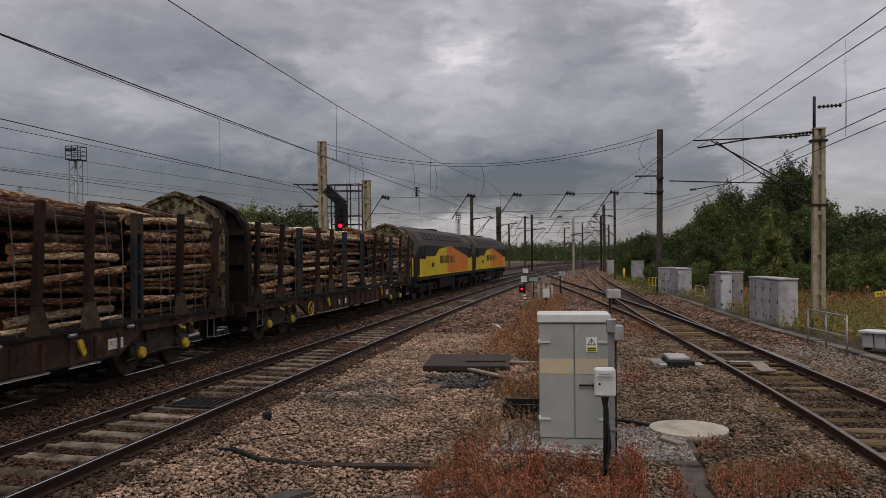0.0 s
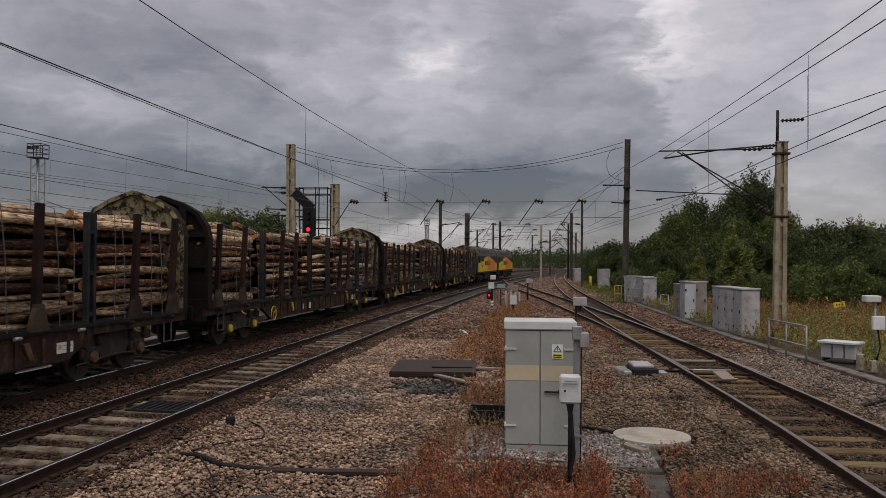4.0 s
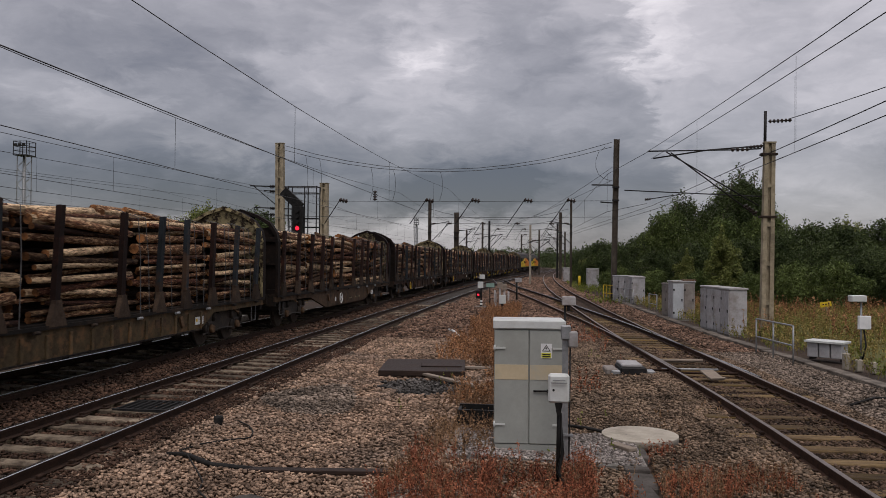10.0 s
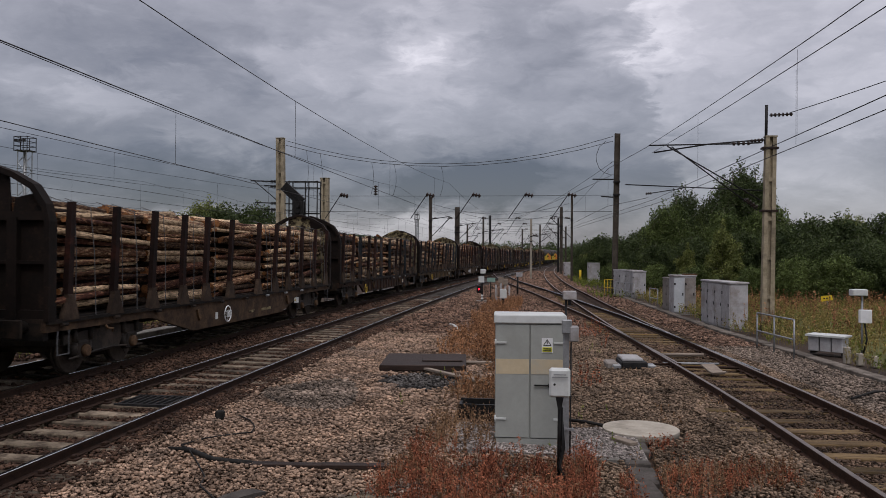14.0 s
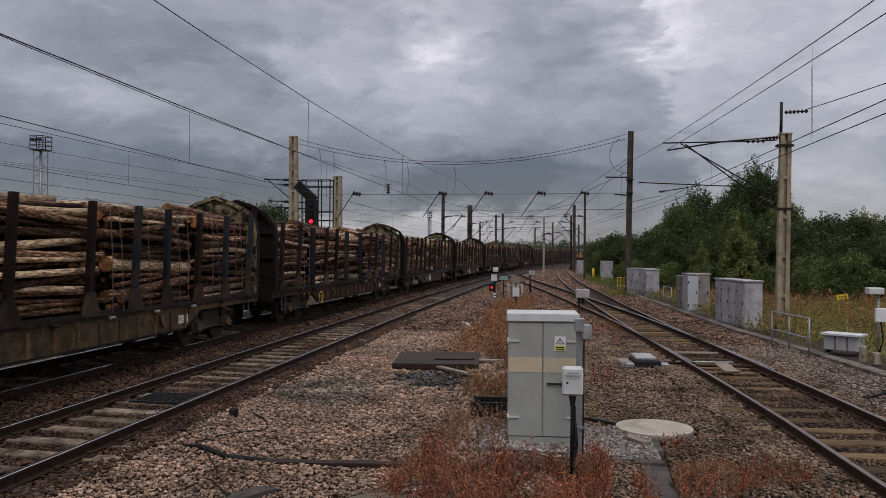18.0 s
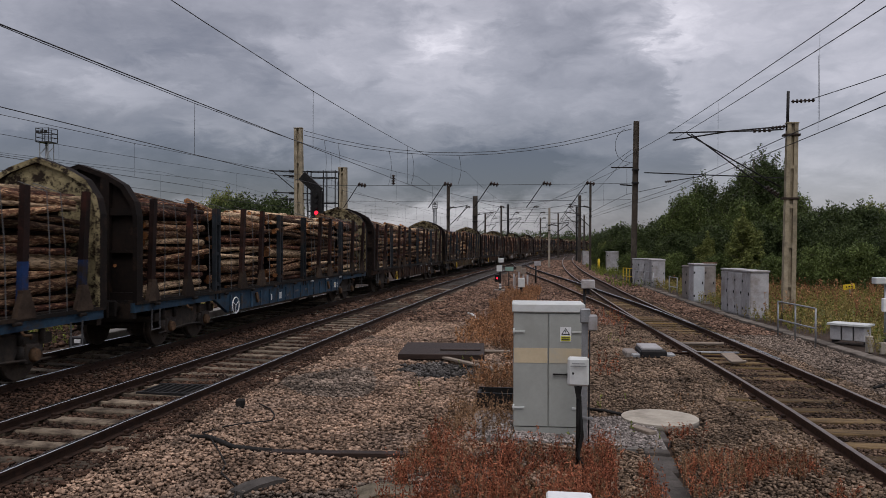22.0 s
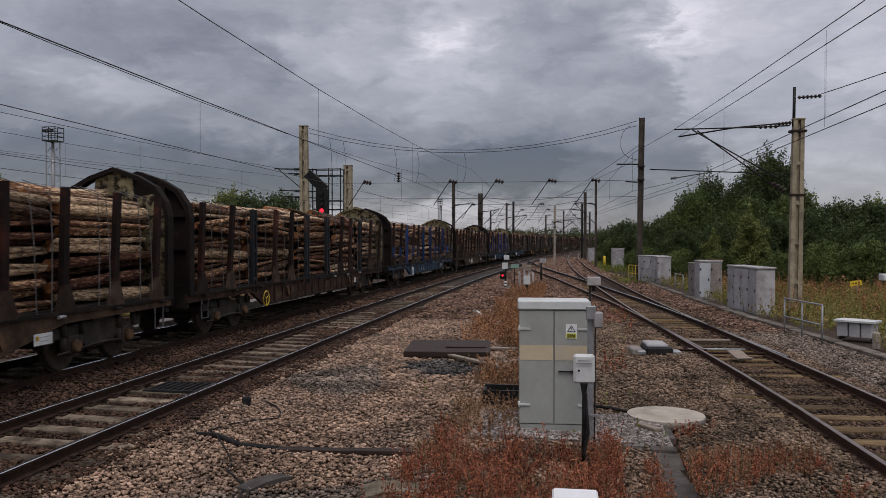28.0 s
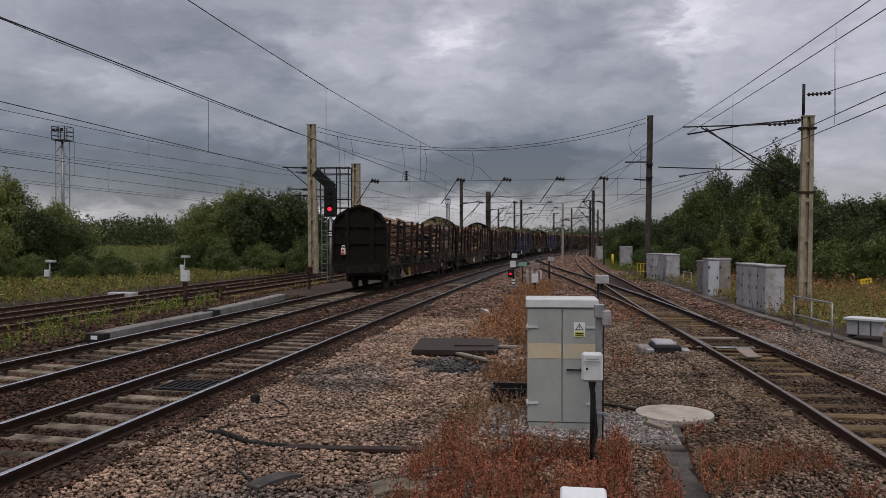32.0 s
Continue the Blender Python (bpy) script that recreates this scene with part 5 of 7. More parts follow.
for y, x0, x1, z in ((87, -11.9, 3.5, 6.6), (105, -10.7, 3.6, 6.7), (130, -12, 4, 6.8), (160, -14, 6, 6.9)):
    wire("cross_span_wire", [(x0, y, z + 1.6), (x1, y, z + 1.6)], 0.02, "cross-span wire down the line", sag=1.2)
    wire("cross_span_wire", [(x0, y, z), (x1, y, z)], 0.016, "cross-span wire down the line", sag=0.05)
    for x in np.linspace(x0 + 2, x1 - 2, 4):
        a = thing("registration_arm", label="slanting registration arm with a dark insulator", category="overhead line arm", group="registration arms")
        bm = bmesh.new()
        insulator(bm, (x, y, z), (x + 0.5, y, z - 0.05), 0.14, 3)
        part("insulator", bm, M_INSUL, a)
        bm = bmesh.new()
        tube(bm, [(x, y, z), (x - 1.0, y, z - 1.6)], 0.03, 5)
        part("arm_tube", bm, M_DARKST, a)


def lattice_tower(x, y, h, w):
    t = thing("floodlight_tower", Matrix.Translation((x, y, -0.3)), "steel lattice floodlight tower with a caged top platform", "lighting tower")
    for sx in (-1, 1):
        for sy in (-1, 1):
            bm = bmesh.new()
            tube(bm, [(sx * w / 2, sy * w / 2, 0), (sx * w / 2, sy * w / 2, h)], 0.07, 5)
            part("leg", bm, M_STEEL, t)
    z, k = 0.0, 0
    while z < h - 1.2:
        s = 1 if k % 2 else -1
        for a, b in (((-s, -1), (s, -1)), ((-s, 1), (s, 1)), ((-1, -s), (-1, s)), ((1, -s), (1, s))):
            bm = bmesh.new()
            tube(bm, [(a[0] * w / 2, a[1] * w / 2, z), (b[0] * w / 2, b[1] * w / 2, z + 1.15)], 0.035, 4)
            part("brace", bm, M_STEEL, t)
        z, k = z + 1.15, k + 1
    bm = bmesh.new()
    tube(bm, [(0, 0, 0), (0, 0, h)], 0.2, 6)
    part("core_pipe", bm, M_STEEL, t)
    g = w * 0.78
    bm = bmesh.new()
    box(bm, -g, g, -g, g, h, h + 0.12)
    part("platform", bm, M_DARKST, t)
    for sx in (-1, 0, 1):
        for sy in (-1, 1):
            part("cage_post", boxes((sx * g - 0.04, sx * g + 0.04, sy * g - 0.04, sy * g + 0.04, h, h + 2.0)), M_DARKST, t)
    for z in (0.7, 1.3, 1.95):
        bm = bmesh.new()
        tube(bm, [(-g, -g, h + z), (g, -g, h + z), (g, g, h + z), (-g, g, h + z), (-g, -g, h + z)], 0.045, 4)
        part("cage_rail", bm, M_DARKST, t)
    for k in range(3):
        part("floodlight", boxes((g * (-0.8 + 0.6 * k), g * (-0.4 + 0.6 * k), -g - 0.2, -g, h + 1.2, h + 1.6)), M_DARKST, t)
    return t


lattice_tower(-70.3, 100, 16.6, 1.25)
lattice_tower(-35.5, 230, 13.2, 0.85)

# ---- colour-light signal with its cage and ladder ----
sig = thing("colour_light_signal", Matrix.Translation((-14.85, 47.6, -0.3)), "tall black colour-light signal showing red, with ladder and cage", "railway signal")
bm = bmesh.new()
tube(bm, [(0, 0, 0), (0, 0, 4.6)], 0.085, 10)
part("post", bm, M_STEEL, sig)
part("base_plate", boxes((-0.25, 0.25, -0.25, 0.25, 0.0, 0.08)), M_DARKST, sig)
part("signal_head", boxes((-0.33, 0.33, -0.22, 0.1, 4.25, 6.05), bevel=0.02), M_BLACK, sig)
bm = bmesh.new()
box(bm, -0.3, 0.3, -0.14, 0.14, -0.78, 0.78, bevel=0.02)
ob = part("route_indicator", bm, M_BLACK, sig, "angled black route indicator arm")
ob.matrix_basis = Matrix.Translation((-0.42, -0.02, 6.5)) @ Matrix.Rotation(radians(-48), 4, "Y")
for k in range(5):
    u = -0.48 + k * 0.24
    bm = bmesh.new()
    tube(bm, [(0, -0.16, u), (0, -0.19, u)], 0.07, 8)
    part("indicator_lens", bm, M_BLACK, ob)
for k, z in enumerate((5.75, 5.4, 5.05)):
    bm = bmesh.new()
    tube(bm, [(0, -0.22, z), (0, -0.4, z)], 0.13, 10)
    part("dark_lens", bm, M_BLACK, sig)
bm = bmesh.new()
tube(bm, [(0, -0.22, 4.66), (0, -0.27, 4.66)], 0.125, 14)
part("red_lens", bm, M_REDLAMP, sig, "lit red signal lens")
part("cage_floor", boxes((-0.75, 1.15, 0.1, 0.9, 4.2, 4.25)), M_DARKST, sig)
for x in (-0.7, 0.35, 1.12):
    for y in (0.12, 0.88):
        part("cage_post", boxes((x - 0.03, x + 0.03, y - 0.03, y + 0.03, 4.2, 7.35)), M_DARKST, sig)
for z in (4.75, 5.3, 6.9, 7.3):
    bm = bmesh.new()
    tube(bm, [(-0.72, 0.1, z), (1.14, 0.1, z), (1.14, 0.9, z), (-0.72, 0.9, z)], 0.03, 4)
    part("cage_rail", bm, M_DARKST, sig)
for x in (-0.75, -0.4):
    bm = bmesh.new()
    tube(bm, [(x, 0.5, 0), (x, 0.5, 5.2)], 0.025, 5)
    part("ladder_stile", bm, M_STEEL, sig)
for z in np.arange(0.3, 5.2, 0.3):
    part("ladder_rung", boxes((-0.75, -0.4, 0.48, 0.52, z, z + 0.025)), M_STEEL, sig)
bm = bmesh.new()
box(bm, -0.14, 0.14, -0.11, -0.09, 2.9, 3.3)
part("number_plate", bm, M_BLACK, sig)
for k in range(2):
    part("plate_bar", boxes((-0.1, 0.1, -0.125, -0.112, 2.98 + k * 0.15, 3.06 + k * 0.15)), M_WHITE, sig)


# ---- cabinets ----
def handle_bar(parent, x0, x1, y, z):
    bm = bmesh.new()
    tube(bm, [(x0, y, z), (x1, y, z)], 0.012, 6)
    box(bm, x1 - 0.02, x1 + 0.03, y - 0.03, y + 0.02, z - 0.025, z + 0.025, bevel=0.006)
    part("handle", bm, M_BLACK, parent)


cab = thing("location_cabinet", Matrix.Translation((-0.085, 10.87, -0.17)) @ Matrix.Rotation(radians(3.0), 4, "Z"), "grey steel trackside equipment cabinet with a faded tan band", "equipment cabinet")
part("plinth", boxes((-0.47, 0.47, -0.02, 0.5, 0.0, 0.09)), M_CABGREY, cab)
part("body", boxes((-0.48, 0.48, 0.0, 0.52, 0.09, 1.68), bevel=0.008), M_CABGREY, cab)
bm = bmesh.new()
box(bm, -0.5, 0.5, -0.05, 0.56, 1.675, 1.80, bevel=0.015)
part("roof", bm, M_CABTOP, cab, "pale grey overhanging roof")
for k, (x0, x1) in enumerate(((-0.475, -0.008), (0.008, 0.475))):
    d = part("door", boxes((x0, x1, -0.028, -0.002, 0.1, 1.66), bevel=0.006), M_CABGREY, cab)
    part("tan_band", boxes((x0 + 0.004, x1 - 0.004, -0.032, -0.027, 0.98, 1.185)), M_CABBAND, d, "faded tan painted band")
    hx = x0 if k == 0 else x1
    for z in (0.35, 1.40):
        bm = bmesh.new()
        box(bm, hx - (0.015 if k == 0 else 0.15), hx + (0.15 if k == 0 else 0.015), -0.045, -0.03, z, z + 0.025)
        tube(bm, [(hx, -0.035, z - 0.03), (hx, -0.035, z + 0.055)], 0.014, 6)
        part("hinge", bm, M_CABTOP, d)
handle_bar(cab, 0.06, 0.27, -0.05, 0.83)
part("warning_plate", boxes((0.16, 0.31, -0.035, -0.029, 1.28, 1.48)), M_WHITE, cab, "white electrical warning plate")
bm = bmesh.new()
prism(bm, [(0.175, 1.375), (0.235, 1.468), (0.295, 1.375)], -0.038, -0.035)
part("warning_triangle", fixed(bm), M_BLACK, cab)
bm = bmesh.new()
prism(bm, [(0.193, 1.385), (0.235, 1.450), (0.277, 1.385)], -0.0405, -0.038)
part("triangle_field", fixed(bm), M_WHITE, cab)
bm = bmesh.new()
prism(bm, [(0.24, 1.445), (0.222, 1.415), (0.235, 1.415), (0.225, 1.388), (0.25, 1.42), (0.238, 1.42)], -0.043, -0.0405)
part("lightning_mark", fixed(bm), M_BLACK, cab)
part("plate_band", boxes((0.168, 0.302, -0.038, -0.035, 1.288, 1.355)), M_WARNYEL, cab, "yellow-green band of plain bars")
for k in range(2):
    part("plate_bar", boxes((0.18, 0.29, -0.0405, -0.038, 1.30 + k * 0.026, 1.314 + k * 0.026)), M_DARKST, cab)
tagged(mesh_ob("cabinet_base_slab", boxes((-1.15, 1.45, 10.3, 12.0, -0.32, -0.17), bevel=0.02), M_SLAB), "gravel-strewn concrete base slab under the cabinet", "slab")
tagged(mesh_ob("slab_kerb", boxes((-1.2, -1.1, 10.2, 12.0, -0.3, -0.13), bevel=0.015), M_WOODPALE), "weathered timber edging board beside the slab", "board")

# post with a white box before the cabinet
pb = thing("isolator_post", Matrix.Translation((0.27, 9.1, -0.25)), "black cable post with a white switch box", "switch box post")
bm = bmesh.new()
tube(bm, [(0, 0, 0), (0.01, 0, 1.25)], 0.026, 8)
part("post", bm, M_BLACK, pb)
bm = bmesh.new()
box(bm, -0.12, 0.12, -0.12, 0.0, 1.08, 1.41, bevel=0.025)
part("switch_box", bm, M_CABTOP, pb, "white enamelled switch box")
bm = bmesh.new()
tube(bm, [(-0.06, -0.145, 1.235), (-0.06, -0.155, 1.235)], 0.014, 8)
part("lock", bm, M_BLACK, pb)
for z, w in ((1.34, 0.07), (1.31, 0.09)):
    part("plate_bar", boxes((0.0 - w, w, -0.146, -0.142, z, z + 0.012)), M_STEEL, pb)
bm = bmesh.new()
prism(bm, [(-0.045, 1.085), (0.045, 1.085), (0.02, 0.94), (-0.02, 0.94)], -0.1, -0.04)
part("cable_gland", fixed(bm), M_BLACK, pb)
bm = bmesh.new()
tube(bm, [(0.02, 0.0, 0.95), (0.05, -0.03, 0.5), (0.0, -0.04, 0.28), (0.12, -0.1, 0.06), (0.28, -0.3, 0.03)], 0.022, 6)
part("cable", bm, M_BLACK, pb)
# grey channel post with small boxes right behind it
gp = thing("terminal_post", Matrix.Translation((0.40, 10.35, -0.25)), "grey channel post with small terminal boxes", "terminal box post")
part("channel", boxes((-0.05, 0.03, -0.03, 0.03, 0, 1.78)), M_STEEL, gp)
part("terminal_box", boxes((0.03, 0.15, -0.1, 0.06, 1.58, 1.78), bevel=0.015), M_CABOLD, gp)
part("upper_box", boxes((-0.07, 0.06, -0.09, 0.03, 1.68, 1.86), bevel=0.01), M_STEEL, gp)
bm = bmesh.new()
tube(bm, [(0.055, 0, 1.6), (0.05, 0, 0.6), (0.045, 0, 0.0)], 0.012, 6)
part("cable", bm, M_DARKST, gp)
part("cross_bar", boxes((-0.08, 0.1, -0.05, -0.03, 0.42, 0.45)), M_STEEL, gp)
gp2 = thing("lineside_post", Matrix.Translation((0.72, 17.2, -0.25)), "slim steel post with a pale box on top", "terminal box post")
bm = bmesh.new()
tube(bm, [(-0.08, 0, 0), (-0.08, 0, 1.85)], 0.03, 6)
part("post", bm, M_DARKST, gp2)
part("head_box", boxes((-0.15, 0.14, -0.12, 0.12, 1.74, 1.93), bevel=0.015), M_CABOLD, gp2)
part("side_box", boxes((-0.04, 0.03, -0.06, 0.06, 1.62, 1.74), bevel=0.01), M_DARKST, gp2)


def big_cabinet(x, y, turn, w, d, h, doors, paint, label, door_paints=()):
    t = thing("relay_cabinet", Matrix.Translation((x, y, -0.28)) @ Matrix.Rotation(radians(turn), 4, "Z"), label, "equipment cabinet", "cabinets beside the side track")
    part("plinth", boxes((-0.02, w + 0.02, -0.02, d + 0.02, -0.1, 0.06)), M_SLAB, t)
    part("body", boxes((0, w, 0, d, 0.06, h), bevel=0.01), paint, t)
    bm = bmesh.new()
    box(bm, -0.04, w + 0.04, -0.04, d + 0.04, h, h + 0.07, bevel=0.012)
    part("roof", bm, paint, t)
    for k in range(doors):
        a, b = w * k / doors + 0.02, w * (k + 1) / doors - 0.02
        dr = part("door", boxes((a, b, -0.03, 0.0, 0.12, h - 0.06), bevel=0.006), door_paints[k] if door_paints else paint, t)
        for z in (0.3, h - 0.4):
            part("hinge", boxes((a - 0.01, a + 0.06, -0.045, -0.028, z, z + 0.1)), M_DARKST, dr)
        part("handle", boxes((b - 0.1, b - 0.05, -0.05, -0.03, h * 0.5, h * 0.5 + 0.12)), M_DARKST, dr)
    return t


# doors look towards the track: the long side runs along it
big_cabinet(6.72, 33.0, -83, 3.15, 0.66, 1.72, 4, M_CABOLD, "weathered grey four-door relay cabinet")
big_cabinet(6.4, 37.7, 4, 1.02, 0.9, 1.78, 2, M_CABOLD, "weathered cabinet with one pale blue and one brown door", (M_CABPALE, M_CABBROWN))
big_cabinet(6.32, 40.3, -83, 2.3, 0.8, 1.62, 3, M_CABBROWN, "brown-stained old equipment cabinet")
big_cabinet(5.1, 53.0, -60, 2.0, 0.8, 1.75, 3, M_CABOLD, "grey three-door cabinet beyond the handrail")
big_cabinet(6.0, 50.3, 4, 0.85, 0.8, 1.72, 1, M_CABOLD, "pale grey single-door cabinet")
big_cabinet(5.15, 79.6, 4, 1.15, 0.9, 1.95, 1, M_CABOLD, "pale cabinet far down the line")
big_cabinet(3.6, 104, 4, 0.9, 0.8, 1.8, 1, M_CABOLD, "pale cabinet far down the line")
t = thing("roof_ridge", Matrix.Translation((6.9, 38.1, 1.56)), "rusty ridge plate on top of the cabinet", "roof plate")
part("plate", boxes((0.0, 0.6, -0.3, 0.3, 0.01, 0.07)), M_AXLERUST, t)


def handrail(points, h, paint, label, name="handrail"):
    t = thing(name, label=label, category="handrail")
    for p in points:
        bm = bmesh.new()
        tube(bm, [(p[0], p[1], -0.35), (p[0], p[1], -0.25 + h)], 0.024, 6)
        part("upright", bm, paint, t)
    for f in (1.0, 0.5):
        bm = bmesh.new()
        tube(bm, [(p[0], p[1], -0.25 + h * f) for p in points], 0.024, 6)
        part("rail_bar", bm, paint, t)
    return t


handrail([(6.48, 24.0), (6.6, 22.75), (6.74, 21.5)], 1.05, M_STEEL, "galvanised two-bar handrail beside the cable trough")
handrail([(6.0, 42.6), (6.2, 41.2)], 1.0, M_STEEL, "short galvanised handrail by the old cabinet")
handrail([(4.6, 54.2), (4.78, 53.8), (4.96, 53.4), (5.14, 53.0)], 1.1, M_YELLOW, "yellow-painted guard rail at the foot of the mast", "guard_rail")
handrail([(5.2, 52.6), (5.6, 50.6), (5.95, 48.8)], 1.0, M_STEEL, "galvanised handrail before the cabinets")
t = thing("marker_post", Matrix.Translation((4.45, 81.2, -0.3)), "short yellow marker post", "post")
bm = bmesh.new()
tube(bm, [(0, 0, 0), (0, 0, 1.25)], 0.12, 8)
part("post", bm, M_YELLOW, t)

# low triple box on legs with its post
lb = thing("cable_box", Matrix.Translation((7.72, 23.2, -0.25)) @ Matrix.Rotation(radians(-38), 4, "Z") @ Matrix.Scale(0.78, 4), "low grey cable termination boxes with a flat lid", "equipment box")
part("lid", boxes((-0.08, 1.25, -0.35, 0.5, 0.62, 0.70), bevel=0.01), M_CABTOP, lb)
for k in range(3):
    part("tank", boxes((0.0 + k * 0.4, 0.36 + k * 0.4, -0.25, 0.4, 0.1, 0.62), bevel=0.02), M_CABOLD, lb)
for x in (0.05, 1.1):
    part("leg", boxes((x, x + 0.08, -0.2, 0.35, 0.0, 0.1)), M_DARKST, lb)
lp = thing("camera_post", Matrix.Translation((8.9, 22.7, -0.3)), "grey post with a white box and a small lamp head", "terminal box post")
bm = bmesh.new()
tube(bm, [(0, 0, 0), (0, 0, 1.75)], 0.03, 8)
part("post", bm, M_STEEL, lp)
part("box", boxes((-0.1, 0.22, -0.12, 0.0, 0.95, 1.32), bevel=0.015), M_WHITE, lp)
part("head", boxes((-0.3, 0.1, -0.15, 0.15, 1.7, 1.88), bevel=0.02), M_CABTOP, lp)
bm = bmesh.new()
tube(bm, [(0.05, -0.05, 0.95), (0.1, -0.08, 0.5), (-0.02, -0.1, 0.05)], 0.025, 6)
part("cable", bm, M_BLACK, lp)
for k, (x, y, h) in enumerate(((7.95, 21.2, 0.42), (8.15, 20.9, 0.3), (8.4, 20.6, 0.28))):
    t = thing("marker_stub", Matrix.Translation((x, y, -0.28)), "short pale concrete marker stub", "marker", "marker stubs")
    part("stub", boxes((-0.08, 0.08, -0.08, 0.08, 0, h), bevel=0.015), M_PALECON, t)
t = thing("yellow_sign", Matrix.Translation((13.45, 38, -0.05)) @ Matrix.Rotation(radians(-9), 4, "Y") @ Matrix.Scale(0.8, 4), "small tilted yellow sign on a post in the grass", "sign")
part("post", boxes((-0.03, 0.03, 0, 0.05, 0, 0.85)), M_WOODPALE, t)
part("plate", boxes((-0.33, 0.3, -0.03, 0.0, 0.62, 0.92), bevel=0.005), M_YELLOW, t)
for k in range(3):
    part("plate_bar", boxes((-0.2 + k * 0.15, -0.12 + k * 0.15, -0.038, -0.031, 0.74, 0.81)), M_DARKST, t)

# cable trough of concrete lids along the side track
trough = thing("cable_trough", label="line of worn concrete cable-trough lids", category="cable trough", kind="structure")
TR = poly_line([(7.9, 10), (7.32, 19.6), (6.86, 25), (6.48, 29.3), (6.15, 36), (5.85, 44), (5.2, 60), (4.9, 80)])
bm = bmesh.new()
box(bm, -0.17, 0.17, -0.48, 0.48, -0.3, -0.15, bevel=0.015)
lid = bpy.data.meshes.new("trough_lid")
bm.to_mesh(lid)
bm.free()
lid.materials.append(M_TROUGH)
rng = random.Random(3)
for s in np.arange(12, 62, 1.0):
    p, h = TR(s)
    share("trough_lid", lid, trough, Matrix.Translation(p + Vector((0, 0, rng.uniform(-0.015, 0.02)))) @ Matrix.Rotation(h + rng.uniform(-0.015, 0.015), 4, "Z"))

# long concrete slabs between the train's track and the sidings
for x0, y0, x1, y1 in ((-12.3, 18.9, -12.15, 24.9), (-12.4, 25.8, -12.75, 33.4)):
    t = thing("concrete_beam", label="long pale concrete beam lying beside the track", category="concrete beam", group="beams beside the track")
    a = math.atan2(-(x1 - x0), y1 - y0)
    t.matrix_basis = Matrix.Translation((x0, y0, -0.28)) @ Matrix.Rotation(a, 4, "Z")
    length = math.hypot(x1 - x0, y1 - y0)
    part("beam", boxes((-0.22, 0.22, 0.15, length, 0, 0.27), bevel=0.02), M_SLAB, t)
    part("end_block", boxes((-0.26, 0.26, -0.15, 0.15, 0, 0.25), bevel=0.01), M_DARKST, t)
    part("reflector", boxes((-0.09, 0.09, -0.165, -0.151, 0.1, 0.2)), M_WHITE, t)


def lineside_post(x, y, h, head, bx, label):
    t = thing("lineside_post", Matrix.Translation((x, y, -0.28)), label, "terminal box post", "lineside box posts")
    bm = bmesh.new()
    tube(bm, [(0, 0, 0), (0, 0, h)], 0.035, 6)
    part("post", bm, M_STEEL, t)
    if head:
        part("head", boxes((-0.2, 0.34, -0.1, 0.1, h, h + 0.13), bevel=0.015), M_CABOLD, t)
    if bx:
        part("box", boxes((-0.26, -0.02, -0.12, 0.0, h * 0.5, h * 0.5 + 0.36), bevel=0.015), M_CABTOP, t)
    return t


lineside_post(-27.3, 37.7, 1.5, True, True, "steel post with a pale box and lamp head")
lineside_post(-23.4, 45, 1.6, True, True, "steel post with a pale box and lamp head")
lineside_post(-24.1, 62, 1.5, True, True, "steel post with a pale box and lamp head")
for x, y, h, w in ((-14.9, 28.7, 1.5, 0.12), (-15.25, 32.5, 0.7, 0.2), (-14.2, 41.5, 1.2, 0.14)):
    t = thing("stub_post", Matrix.Translation((x, y, -0.28)), "dark stub post with a pale box on top", "post", "stub posts")
    part("post", boxes((-w / 2, w / 2, -w / 2, w / 2, 0, h * 0.8)), M_WBROWN, t)
    part("box", boxes((-w * 1.2, w * 1.2, -w, w, h * 0.72, h), bevel=0.01), M_CABTOP if w < 0.13 else M_WBROWN, t)
t = thing("grey_box", Matrix.Translation((-20.2, 33.0, -0.28)), "low grey box lying in the weeds", "equipment box")
part("box", boxes((-0.6, 0.6, -0.3, 0.3, 0, 0.3), bevel=0.03), M_CABOLD, t)
for dx in (0, 0.75):
    t = thing("pale_box", Matrix.Translation((-25.0 + dx, 57.5, -0.28)), "pale equipment box in the grass", "equipment box", "pale boxes")
    part("box", boxes((-0.3, 0.3, -0.25, 0.25, 0, 0.65), bevel=0.02), M_PALECON, t)

# ground signal and posts between the tracks
gs = thing("ground_signal", Matrix.Translation((-3.05, 44.0, -0.25)), "short ground signal showing red with plates above it", "railway signal")
bm = bmesh.new()
tube(bm, [(0, 0, 0), (0, 0, 1.9)], 0.05, 8)
part("post", bm, M_DARKST, gs)
part("lamp_case", boxes((-0.3, -0.02, -0.15, 0.1, 0.55, 0.98), bevel=0.02), M_BLACK, gs)
bm = bmesh.new()
tube(bm, [(-0.16, -0.15, 0.77), (-0.16, -0.19, 0.77)], 0.055, 12)
part("red_lens", bm, M_REDLAMP, gs, "lit red lens")
part("plate", boxes((-0.2, 0.12, -0.07, -0.05, 1.15, 1.5)), M_CABTOP, gs)
part("top_box", boxes((-0.1, 0.2, -0.1, 0.1, 1.65, 1.9), bevel=0.02), M_CABTOP, gs)
part("base", boxes((-0.35, 0.35, -0.3, 0.3, -0.05, 0.12), bevel=0.02), M_SLAB, gs)
for z in (0.2, 0.36):
    part("white_band", boxes((-0.065, 0.065, -0.065, 0.065, z, z + 0.1)), M_WHITE, gs)
t = thing("side_plate", Matrix.Translation((-2.55, 43.8, -0.25)), "small green plate on a thin post", "sign")
part("post", boxes((-0.03, 0.03, -0.02, 0.02, 0, 1.2)), M_DARKST, t)
